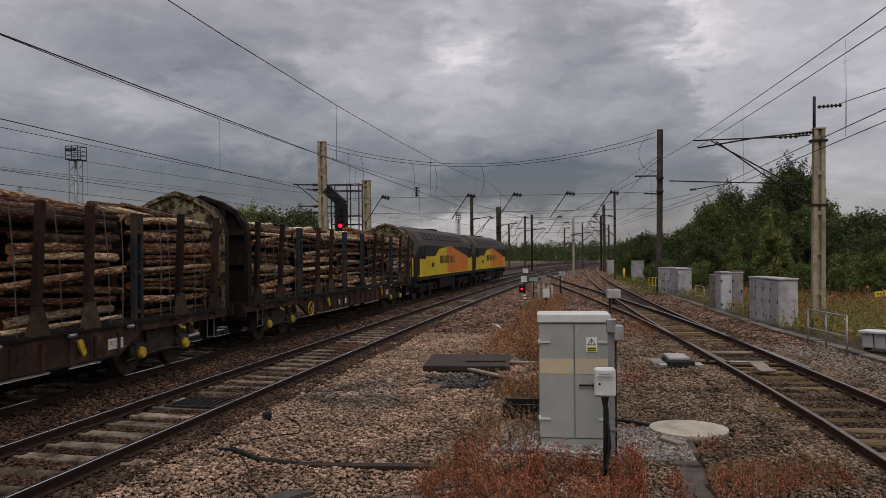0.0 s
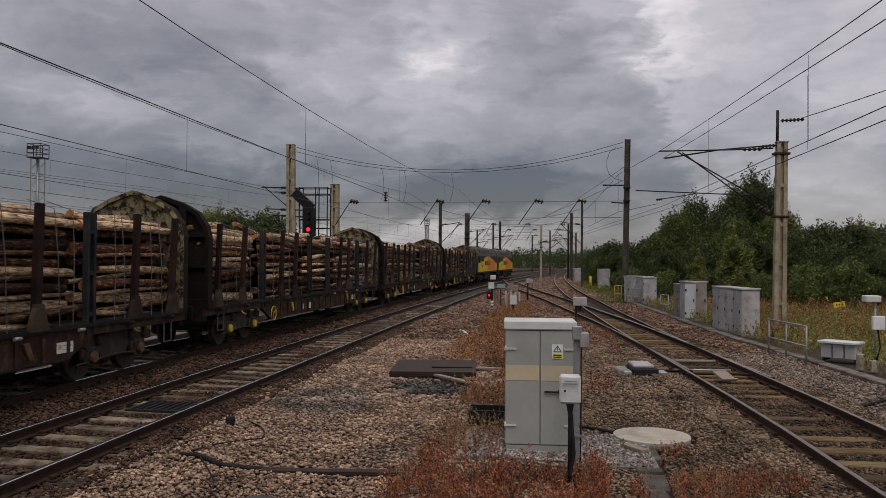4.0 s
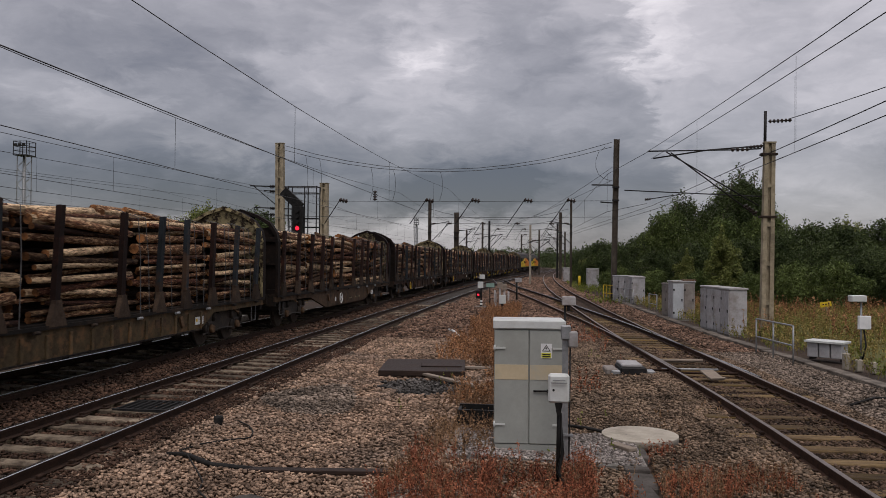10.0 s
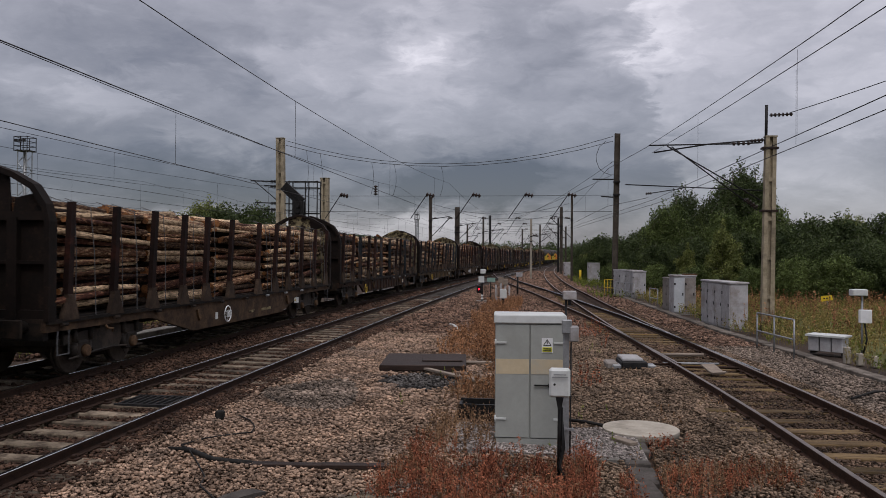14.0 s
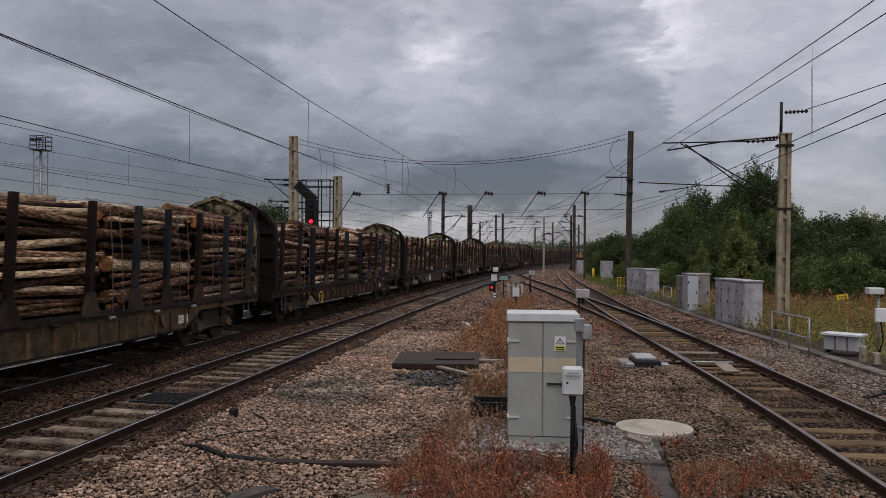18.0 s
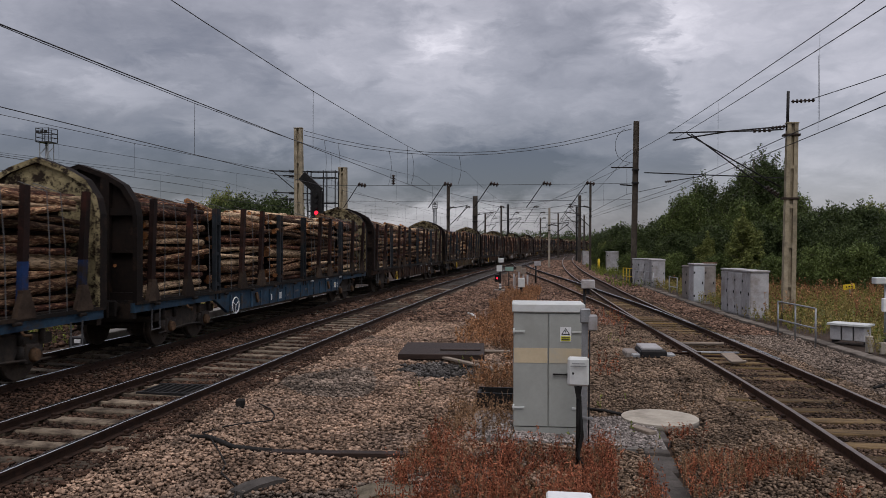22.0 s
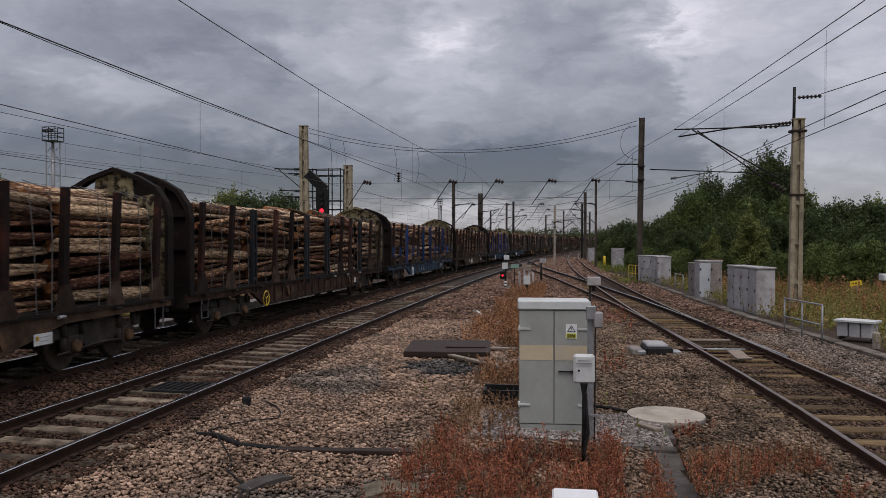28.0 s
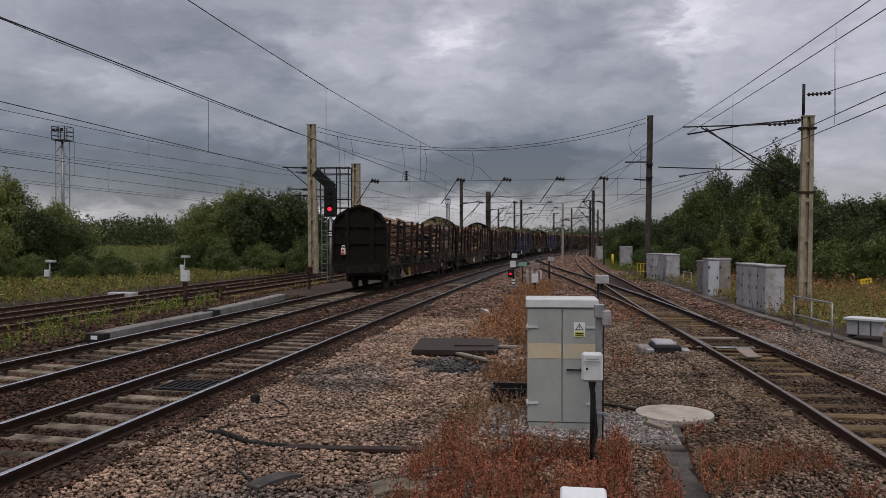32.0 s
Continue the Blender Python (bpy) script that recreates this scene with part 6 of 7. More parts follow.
part("plate", boxes((-0.2, 0.25, -0.04, -0.02, 1.2, 1.42)), mat("faded_green_enamel", (0.16, 0.26, 0.22), (0.24, 0.36, 0.31), 5, 0.5), t)
for x, y, h in ((-2.15, 42.2, 0.95), (-1.95, 43.0, 1.25), (-1.75, 44.2, 1.1), (-2.35, 45.5, 1.0), (-1.6, 46.5, 0.9)):
    t = thing("trackside_stake", Matrix.Translation((x, y, -0.28)), "dark stake with a small weathered box", "post", "stakes between the tracks")
    part("stake", boxes((-0.05, 0.05, -0.05, 0.05, 0, h)), M_CABOLD, t)
    if h > 1:
        part("box", boxes((-0.14, 0.14, -0.1, 0.1, h - 0.05, h + 0.28), bevel=0.01), M_WOODPALE, t)
t = thing("lineside_post", Matrix.Translation((-1.62, 38.2, -0.28)), "black post with a white box and a head box", "terminal box post", "lineside box posts")
bm = bmesh.new()
tube(bm, [(0, 0, 0), (0, 0, 1.0)], 0.07, 8)
part("post", bm, M_BLACK, t)
part("box", boxes((-0.15, 0.17, -0.12, 0.1, 0.62, 1.05), bevel=0.02), M_CABTOP, t)
t = thing("lineside_post", Matrix.Translation((-1.25, 52, -0.28)), "dark post with a pale head box", "terminal box post", "lineside box posts")
bm = bmesh.new()
tube(bm, [(0, 0, 0), (0, 0, 1.5)], 0.06, 8)
part("post", bm, M_DARKST, t)
part("box", boxes((-0.1, 0.32, -0.12, 0.1, 1.3, 1.58), bevel=0.02), M_CABOLD, t)

# point machine, rods and boards at the turnout
pm = thing("point_machine", Matrix.Translation((2.25, 18.9, -0.2)) @ Matrix.Rotation(radians(3), 4, "Z"), "grey electric point machine beside the turnout", "point machine")
part("casing", boxes((-0.3, 0.3, -0.42, 0.5, 0.02, 0.2), bevel=0.03), M_DARKST, pm)
part("cover", boxes((-0.28, 0.2, -0.4, 0.42, 0.2, 0.27), bevel=0.02), M_CABOLD, pm)
part("motor_case", boxes((-0.62, -0.34, -0.3, 0.35, 0.0, 0.15), bevel=0.03), M_CABBROWN, pm)
for s in (-1, 1):
    part("end_lug", boxes((min(s * 0.3, s * 0.5), max(s * 0.3, s * 0.5), -0.4, 0.0, 0.02, 0.12), bevel=0.02), M_STEEL, pm)
part("drive_rod", boxes((0.3, 2.3, -0.2, -0.13, -0.02, 0.05)), M_RAIL, pm)
for k, (x0, x1, y, m) in enumerate(((3.15, 4.3, 20.8, M_YELLOW), (3.0, 4.3, 19.1, M_STEEL), (3.1, 4.6, 18.5, M_RAIL), (2.6, 3.4, 18.9, M_RAIL))):
    t = thing("stretcher_bar", Matrix.Translation((0, y, -0.1)), "stretcher bar across the point blades", "rod", "stretcher bars")
    bm = bmesh.new()
    tube(bm, [(x0, 0, 0), (x1, 0.03, 0.01)], 0.03 if k else 0.045, 6)
    part("bar", bm, M_WOODPALE if k == 0 else m, t)
t = thing("board_cover", Matrix.Translation((3.86, 17.8, -0.05)) @ Matrix.Rotation(radians(18), 4, "Z") @ Matrix.Rotation(radians(16), 4, "X") @ Matrix.Scale(0.78, 4), "tan plywood cover lying between the rails", "board")
part("board", boxes((-0.2, 0.22, -0.32, 0.32, 0, 0.05), bevel=0.006), M_WOODPALE, t)
part("cleat", boxes((-0.22, 0.24, -0.34, -0.26, 0.045, 0.08)), M_WOODPALE, t)

# manhole lid, planks and slabs
t = thing("manhole_cover", Matrix.Translation((1.56, 11.95, -0.24)), "round pale concrete manhole cover", "manhole cover")
bm = bmesh.new()
tube(bm, [(0, 0, 0), (0, 0, 0.11), (0, 0, 0.12)], 0.56, 40)
part("lid", bm, M_PALECON, t)
for x, y, l, w, h, turn, m, label in ((-2.62, 18.4, 1.95, 2.1, 0.13, 5, M_WOODDARK, "dark wet timber cover board lying on the ballast"), (-2.2, 18.3, 0.95, 0.55, 0.03, 7, M_WOODDARK, "smaller dark board on top of the cover")):
    t = thing("timber_board", Matrix.Translation((x, y, -0.17 if h > 0.1 else -0.038)) @ Matrix.Rotation(radians(turn), 4, "Z"), label, "board", "boards on the ballast")
    part("board", boxes((-l / 2, l / 2, -w / 2, w / 2, 0, h), bevel=0.012), m, t)
for x, y, l, turn, z in ((-1.65, 16.45, 2.45, -49, -0.14), (-1.35, 18.5, 0.6, 0, -0.12), (-3.08, 9.4, 0.98, 4, -0.2), (-2.2, 9.47, 0.86, 5, -0.195), (1.22, 11.1, 0.42, -55, -0.15)):
    t = thing("plank", Matrix.Translation((x, y, z)) @ Matrix.Rotation(radians(turn), 4, "Z"), "weathered grey plank lying on the stones", "board", "loose planks")
    part("plank", boxes((-l / 2, l / 2, -0.07, 0.07, 0, 0.05), bevel=0.008), M_WOODPALE if y > 10 else M_WOODDARK, t)
t = thing("black_box", Matrix.Translation((-0.98, 12.5, -0.25)), "open black plastic cable box beside the cabinet", "cable box")
part("side", boxes((-0.25, 0.4, -0.04, 0.0, 0.02, 0.31)), M_BLACK, t)
part("back", boxes((-0.25, 0.4, 0.36, 0.4, 0.02, 0.33)), M_BLACK, t)
for x in (-0.25, 0.36):
    part("end", boxes((x, x + 0.04, 0.0, 0.36, 0.02, 0.3)), M_BLACK, t)
path = thing("slab_path", label="row of dark weathered concrete slabs among weeds", category="path", kind="structure")
bm = bmesh.new()
box(bm, -0.19, 0.19, -0.33, 0.33, -0.28, -0.17, bevel=0.015)
lid2 = bpy.data.meshes.new("path_slab")
bm.to_mesh(lid2)
bm.free()
lid2.materials.append(M_PATHSLAB)
for k in range(6):
    y = 7.75 + k * 0.68
    share("path_slab", lid2, path, Matrix.Translation((1.22 + (y - 8) * 0.05 + rng.uniform(-0.05, 0.05), y, rng.uniform(-0.05, 0.0))) @ Matrix.Rotation(radians(rng.uniform(-9, 6)), 4, "Z") @ Matrix.Rotation(radians(rng.uniform(-2.5, 2.5)), 4, "X") @ Matrix.Diagonal((0.85, 0.97, 1, 1)))
# pipes and cables lying on the ballast
M_RUBBER = mat("dusty_black_rubber", (0.008, 0.008, 0.008), (0.03, 0.028, 0.026), 9, 0.75, bump=0.1)
for pts, r, label in (([(-4.86, 9.93, -0.17), (-4.5, 9.77, -0.13), (-4.25, 9.56, -0.13), (-4.03, 9.43, -0.15), (-3.5, 9.38, -0.165)], 0.034, "black pipe lying across the ballast"),
                      ([(-4.74, 10.05, -0.15), (-4.5, 9.75, -0.12), (-4.1, 9.15, -0.14), (-3.82, 8.7, -0.15), (-3.72, 8.35, -0.15), (-3.35, 7.9, -0.15), (-3.2, 7.5, -0.15), (-3.24, 6.9, -0.16)], 0.011, "thin black cable trailing over the ballast"),
                      ([(-4.76, 10.07, -0.15), (-4.61, 10.5, -0.15), (-4.3, 10.75, -0.14), (-4.08, 10.9, -0.14), (-4.17, 11.26, -0.14), (-4.4, 11.7, -0.15), (-4.74, 12.1, -0.16)], 0.011, "thin black cable trailing over the ballast"),
                      ([(0.45, 12.6, -0.16), (0.8, 12.4, -0.15), (1.06, 12.2, -0.16)], 0.026, "dark pipe beside the manhole cover"),
                      ([(5.9, 15.5, -0.2), (6.6, 16.2, -0.17), (7.6, 16.4, -0.2), (8.6, 16.0, -0.2)], 0.025, "black cable lying on grey stones"),
                      ([(-3.2, 29.0, -0.15), (-2.9, 27.8, -0.1), (-2.6, 26.6, -0.16)], 0.05, "pale bent pipe on the ballast")):
    bm = bmesh.new()
    tube(bm, pts, r, 6)
    tagged(mesh_ob("ground_pipe", bm, M_RUBBER if "pale" not in label else M_CABTOP, smooth=True), label, "cable")
t = thing("flat_stone", Matrix.Translation((-3.14, 8.0, -0.2)) @ Matrix.Rotation(1.1, 4, "Z"), "broken flat concrete fragment", "stone")
bm = bmesh.new()
prism(bm, [(-0.32, 0), (-0.3, 0.06), (-0.1, 0.085), (0.15, 0.08), (0.32, 0.05), (0.28, 0)], -0.1, 0.11)
part("stone", fixed(bm), M_PATHSLAB, t)
t = thing("black_clip", Matrix.Translation((-4.98, 11.9, -0.19)), "small black rubber block lying on the ballast", "block")
part("block", boxes((-0.07, 0.07, -0.05, 0.05, 0, 0.14), bevel=0.02), M_RUBBER, t)
t = thing("concrete_lump", Matrix.Translation((-1.75, 8.05, -0.28)) @ Matrix.Rotation(0.35, 4, "Z"), "worn pale concrete lump half sunk in the ballast", "stone")
bm = bmesh.new()
prism(bm, [(-0.42, 0), (-0.34, 0.1), (-0.1, 0.15), (0.18, 0.14), (0.36, 0.08), (0.42, 0)], -0.24, 0.24)
bmesh.ops.bevel(bm, geom=list(bm.edges), offset=0.035, segments=2, affect="EDGES")
part("lump", fixed(bm), M_MOSSY, t)
# rail-side grating in the near track
g = thing("track_grating", Matrix.Translation((-6.6, 12.9, -0.16)), "dark steel grating between the near rails", "grating")
for e in (-0.4, 0.4):
    part("frame", boxes((-0.5, 0.45, e - 0.03, e + 0.03, 0, 0.05)), M_DARKST, g)
for k in range(8):
    part("bar", boxes((-0.48 + k * 0.125, -0.44 + k * 0.125, -0.4, 0.4, 0.0, 0.045)), M_DARKST, g)
# white box at the platform's end, under the camera's view
t = thing("platform_box", Matrix.Translation((0.11, 5.62, -0.3)), "white-topped post box near the platform end", "equipment box")
part("body", boxes((-0.14, 0.14, -0.1, 0.16, 0, 0.85)), M_STEEL, t)
bm = bmesh.new()
box(bm, -0.165, 0.165, -0.13, 0.19, 0.85, 0.93, bevel=0.015)
part("lid", bm, M_WHITE, t)


# ---- vegetation ----
def leaf_cloud(rng, centres, radii, count, size, flatten=1.15):
    """Leaves as small bent quads scattered in clumps round centres; denser towards each clump's outside."""
    centres, radii = np.asarray(centres), np.asarray(radii)
    pick = rng.choice(len(centres), count, p=radii**2 / (radii**2).sum())
    d = rng.normal(size=(count, 3))
    d /= np.linalg.norm(d, axis=1)[:, None]
    rad = rng.uniform(0.25, 1.0, count) ** 0.45
    d[:, 2] *= flatten
    pos = centres[pick] + d * (rad * radii[pick])[:, None] * rng.uniform(0.75, 1.18, count)[:, None]
    a = rng.normal(size=(count, 3))
    a[:, 2] -= 0.35
    a /= np.linalg.norm(a, axis=1)[:, None]
    b = np.cross(a, rng.normal(size=(count, 3)))
    b /= np.linalg.norm(b, axis=1)[:, None]
    s = size * rng.uniform(0.55, 1.35, count)[:, None]
    v = np.stack([pos - a * s, pos + b * s * 0.45, pos + a * s, pos - b * s * 0.45], 1).reshape(-1, 3)
    return v, np.arange(count * 4).reshape(-1, 4)


def make_tree(name, h, spread, seed, leaves, size, material, label, low=0.15, trunk=0.14, limbs=40, peak=0.4, rise=0.5, droop=0.3):
    """A tapered trunk with limbs that rise and droop, and tufts of leaves along each limb, with gaps between. peak: where the crown is widest."""
    rng = np.random.default_rng(seed)
    t = thing(name, label=label, category="tree" if h > 4 else "bush")
    bm = bmesh.new()
    lean = rng.uniform(-0.3, 0.3, 2)
    axis = lambda u: Vector((lean[0] * u, lean[1] * u, h * u))
    tube(bm, [(0, 0, -0.3), axis(0.3), axis(0.6), axis(0.93)], trunk, 7, taper=trunk * 0.15)
    centres, radii = [tuple(axis(u)) for u in np.linspace(0.6, 0.95, 6)], [spread * rng.uniform(0.09, 0.16) for _ in range(6)]
    for k in range(limbs):
        u = low + (0.95 - low) * (k + rng.uniform(0.1, 0.9)) / limbs
        f = (u - low) / (1 - low)
        f = 0.65 + 0.35 * f / peak if f < peak else 1 - 0.8 * ((f - peak) / (1 - peak)) ** 1.9
        ang = k * 2.4 + rng.uniform(-0.6, 0.6)
        reach = spread * f * rng.uniform(0.45, 1.12)
        way = Vector((math.cos(ang), math.sin(ang), 0))
        start = axis(u * 0.86)
        line = [start + way * reach * v + Vector((0, 0, reach * (rise * v - droop * v * v * 1.6))) for v in (0, 0.35, 0.7, 1.0)]
        tube(bm, line, trunk * 0.26, 5, taper=trunk * 0.05)
        for v in rng.uniform(0.3, 1.0, 5):
            c = start + way * reach * v + Vector((0, 0, reach * (rise * v - droop * v * v * 1.6)))
            centres.append(tuple(c + Vector(rng.normal(scale=0.07 * spread, size=3))))
            radii.append(spread * rng.uniform(0.08, 0.25) * (0.6 + 0.5 * f))
    part("trunk", bm, M_TREEBARK, t)
    v, q = leaf_cloud(rng, centres, radii, leaves, size, 1.0 + droop)
    v[:, 2] = np.maximum(v[:, 2], 0.02)
    ob = new("crown", soup("crown", v, q, material))
    ob.parent = t
    return t


BIRCH = [make_tree("birch_tree", 10.6, 2.7, 1, 27000, 0.095, M_LEAFDK, "tall birch tree with drooping dark green foliage", 0.1, 0.15, 60, 0.6, 0.9, 0.7),
         make_tree("birch_tree", 7.9, 2.5, 2, 24000, 0.092, M_LEAF, "birch tree with loose green foliage", 0.05, 0.13, 50, 0.35, 0.9, 0.7)]
SCRUB = [make_tree("willow_bush", 5.2, 2.7, 3, 21000, 0.09, M_LEAFDK, "dense dark green lineside bush", 0.03, 0.1, 50, 0.3, 0.6, 0.3),
         make_tree("willow_bush", 6.4, 2.8, 4, 21000, 0.09, M_LEAFYL, "bushy yellow-green willow bush", 0.03, 0.1, 50, 0.4, 0.7, 0.35),
         make_tree("willow_bush", 3.3, 2.2, 6, 15000, 0.08, M_LEAF, "low spreading green leafy bush", 0.03, 0.07, 40, 0.3, 0.5, 0.25),
         make_tree("sapling", 5.2, 1.35, 9, 11000, 0.085, M_LEAFYL, "slim young tree with fresh green leaves", 0.03, 0.06, 40, 0.25, 1.0, 0.4)]


def plant(master, x, y, s=1.0, turn=0.0, z=-0.25):
    m = Matrix.Translation((x, y, z)) @ Matrix.Rotation(turn, 4, "Z")
    if master.name not in used:
        used.add(master.name)
        master.matrix_basis = m
        ob = master
    else:
        ob = copy_thing(master, m)
    ob.scale = (s, s, s * (0.92 + 0.16 * ((x * 7.3 + y) % 1)))
    return ob


B0, B1 = BIRCH
S0, S1, S2, Y0 = SCRUB
for k, (m, x, y, s) in enumerate((
        # trees behind the cabinets
        (B0, 14.7, 61, 0.96), (B0, 15.7, 62, 0.98), (B0, 16.6, 62.5, 0.93), (B0, 13.1, 62.5, 0.8), (B0, 11.2, 61, 0.78), (B1, 10.2, 60, 0.95), (B1, 9.3, 59, 0.85), (S0, 9.2, 62, 1.1), (B1, 17.4, 61, 1.0), (B0, 16.2, 65, 0.86), (B1, 13.2, 57, 0.86), (B1, 15.4, 57, 0.84), (Y0, 11.6, 51, 0.95), (Y0, 12.7, 52.5, 0.82), (Y0, 9.9, 53, 0.72),
        (S0, 10.6, 55, 0.85), (S0, 13.4, 54, 0.85), (S0, 15.6, 53, 0.9), (S0, 8.6, 57, 0.7), (S2, 8.2, 54.5, 0.7), (S2, 10.2, 51, 0.7), (S2, 12.9, 49, 0.7), (S0, 18.3, 55, 1.08), (S0, 20.2, 56, 1.12), (S1, 22.0, 58, 0.95), (S0, 23.8, 55, 1.15), (S0, 26.5, 53, 1.2), (S0, 29.3, 50, 1.2), (S0, 17.2, 50, 0.8), (S0, 19.6, 50, 0.85),
        (S2, 14.6, 46, 0.85), (S2, 16.4, 45.5, 0.95), (S0, 18.5, 46, 0.75), (S0, 21.3, 47, 0.9), (S0, 24.0, 46, 0.95), (S2, 19.8, 43, 0.9), (S2, 22.4, 41.5, 1.0), (S0, 27.0, 44, 1.05), (S2, 25.5, 39, 1.0), (S0, 30, 42, 1.1),
        (S0, 7.4, 85, 1.07), (S2, 7.2, 68, 0.7), (S2, 6.7, 58, 0.6), (S2, 5.6, 86, 0.8), (S0, 8.6, 80, 0.85), (S1, 7.0, 92, 0.7), (S2, 6.8, 74, 0.6), (S0, 6.3, 98, 0.8), (S0, 9.5, 100, 0.95), (S2, 5.6, 108, 0.7), (S0, 8.6, 120, 0.95), (S0, 11.5, 82, 1.05), (S1, 13.0, 72, 0.95), (S0, 10.6, 70, 1.1), (S0, 7.5, 140, 0.9), (S0, 11, 140, 1.1),
        # bushes beyond the sidings
        (S1, -38.4, 48, 1.16), (S0, -36.2, 48, 0.95), (S0, -41.5, 46, 1.5), (S0, -34.2, 49.5, 0.76), (S1, -36.5, 44, 0.8), (S1, -37.8, 53, 1.0), (S2, -33.0, 44, 0.6), (S2, -31.2, 46, 0.5), (S2, -29.4, 46.5, 0.55), (S2, -27.8, 49, 0.48), (S2, -30.6, 50, 0.4), (S2, -34.8, 42, 0.8), (S2, -32.4, 42.5, 0.5), (S2, -30.2, 44, 0.55), (S2, -28.2, 46, 0.5), (S2, -26.4, 48, 0.45), (S2, -25.2, 54, 0.6), (S2, -22.6, 56, 0.62), (S2, -20.4, 58, 0.6), (S2, -38.5, 41, 1.0), (S2, -36.6, 40, 0.7), (S0, -44.0, 43, 1.4),
        (S1, -30.8, 62, 1.04), (S1, -29.0, 64, 1.2), (S1, -27.2, 63, 1.2), (S0, -25.2, 62, 1.45), (S0, -23.2, 63, 1.34), (S0, -21.6, 64, 1.06), (S2, -28.4, 59, 1.0), (S2, -30.0, 58, 0.8), (S2, -26.5, 57, 0.75), (S2, -23.8, 58, 0.8), (S2, -21.0, 60, 0.85), (S2, -19.4, 62, 0.8), (S0, -19.6, 70, 0.95), (S2, -31.5, 60, 0.6), (S2, -17.6, 70, 0.8))):
    plant(m, x, y, s, k * 1.7)


def far_wood(name, cx0, cx1, y, h, seed, label, depth=30, material=None):
    """A far belt of woodland: many overlapping crowns of leaves down to the ground, in one mass."""
    rng = np.random.default_rng(seed)
    n = int(abs(cx1 - cx0) / (h * 0.07))
    tall = h * rng.uniform(0.7, 1.0, n)
    r = tall * rng.uniform(0.24, 0.34, n)
    c = np.stack([rng.uniform(cx0, cx1, n), y + rng.uniform(-depth, depth, n), tall - r * 1.3], 1)
    low = c.copy()
    low[:, 2] = r * 0.7
    c, r = np.concatenate([c, low]), np.concatenate([r, r * 1.25])
    v, q = leaf_cloud(rng, c, r, len(c) * 110, h * 0.045)
    v[:, 2] = np.maximum(v[:, 2], -0.3)
    ob = new(name, soup(name, v, q, material or M_LEAFDK))
    return tagged(ob, label, "woodland", kind="stuff")


far_wood("far_woodland", -330, -130, 270, 12.5, 1, "dark belt of far woodland on the horizon")
far_wood("far_woodland", -150, -30, 290, 8, 5, "dark belt of far woodland on the horizon")
far_wood("far_woodland", -40, 60, 330, 9, 2, "dark belt of far woodland on the horizon")
far_wood("far_woodland", 14, 150, 230, 9, 3, "dark belt of far woodland on the horizon", 22)
far_wood("lineside_scrub", -60, -22, 165, 4.0, 8, "dark lineside scrub down the line", 14)
far_wood("lineside_scrub", 10, 40, 175, 6, 9, "dark lineside scrub down the line", 14)
far_wood("mid_scrub", -150, -60, 125, 1.7, 4, "low green scrub on open land", 24, M_LEAFYL)
far_wood("mid_scrub", -62, -36, 80, 1.1, 6, "low green scrub on open land", 10, M_LEAFYL)
bm = bmesh.new()
rngh = random.Random(4)
pts = [(x, 1900, 22 + 20 * noise.noise((x * 0.0035, 3.1, 0)) + 5 * noise.noise((x * 0.02, 1.1, 0)) + 26 * math.exp(-((x + 560) / 190) ** 2)) for x in range(-2600, 2601, 40)]
low_v = [bm.verts.new((x, y, -20)) for x, y, z in pts]
top_v = [bm.verts.new((x, y + 60, max(4, z))) for x, y, z in pts]
for a, b, c, d in zip(low_v, low_v[1:], top_v[1:], top_v):
    bm.faces.new((a, b, c, d))
tagged(mesh_ob("backdrop_hills", bm, M_FARGREEN), "low wooded hills on the horizon", "hills", kind="structure")


def weeds(name, spots, material, height, leaves, size, seed, label, category="weeds", spread=0.12):
    """Upright weeds: thin stems with small leaves or seed heads along them, in one mass."""
    rng = np.random.default_rng(seed)
    spots = np.asarray(spots)
    n = len(spots)
    hh = height * rng.uniform(0.45, 1.25, n)
    lean = rng.normal(scale=0.18, size=(n, 2)) * hh[:, None]
    base = np.c_[spots[:, :2], spots[:, 2] if spots.shape[1] > 2 else np.full(n, -0.22)]
    top = base + np.c_[lean, hh]
    side = rng.normal(size=(n, 2))
    side /= np.linalg.norm(side, axis=1)[:, None]
    w = np.c_[side * 0.005 * (height / 0.4), np.zeros(n)]
    stems = np.stack([base - w, base + w, top + w * 0.4, top - w * 0.4], 1).reshape(-1, 3)
    u = rng.uniform(0.25, 1.05, (n, leaves))
    pos = (base[:, None] + (top - base)[:, None] * u[..., None]).reshape(-1, 3)
    pos[:, :2] += rng.normal(scale=spread * height * 0.35, size=(n * leaves, 2))
    d = rng.normal(size=(n * leaves, 3))
    d[:, 2] += 0.5
    d /= np.linalg.norm(d, axis=1)[:, None]
    e = np.cross(d, rng.normal(size=(n * leaves, 3)))
    e /= np.linalg.norm(e, axis=1)[:, None]
    s = size * rng.uniform(0.5, 1.4, n * leaves)[:, None]
    lv = np.stack([pos - d * s, pos + e * s * 0.4, pos + d * s, pos - e * s * 0.4], 1).reshape(-1, 3)
    v = np.concatenate([stems, lv])
    ob = new(name, soup(name, v, np.arange(len(v)).reshape(-1, 4), material))
    return tagged(ob, label, category, kind="stuff")


def scatter(rng, n, x0, x1, y0, y1, keep):
    p = np.c_[rng.uniform(x0, x1, n), rng.uniform(y0, y1, n)]
    return p[[keep(*q) for q in p]]


def patchy(scale, level, seed):
    return lambda x, y: noise.noise((x * scale, y * scale, seed)) > level


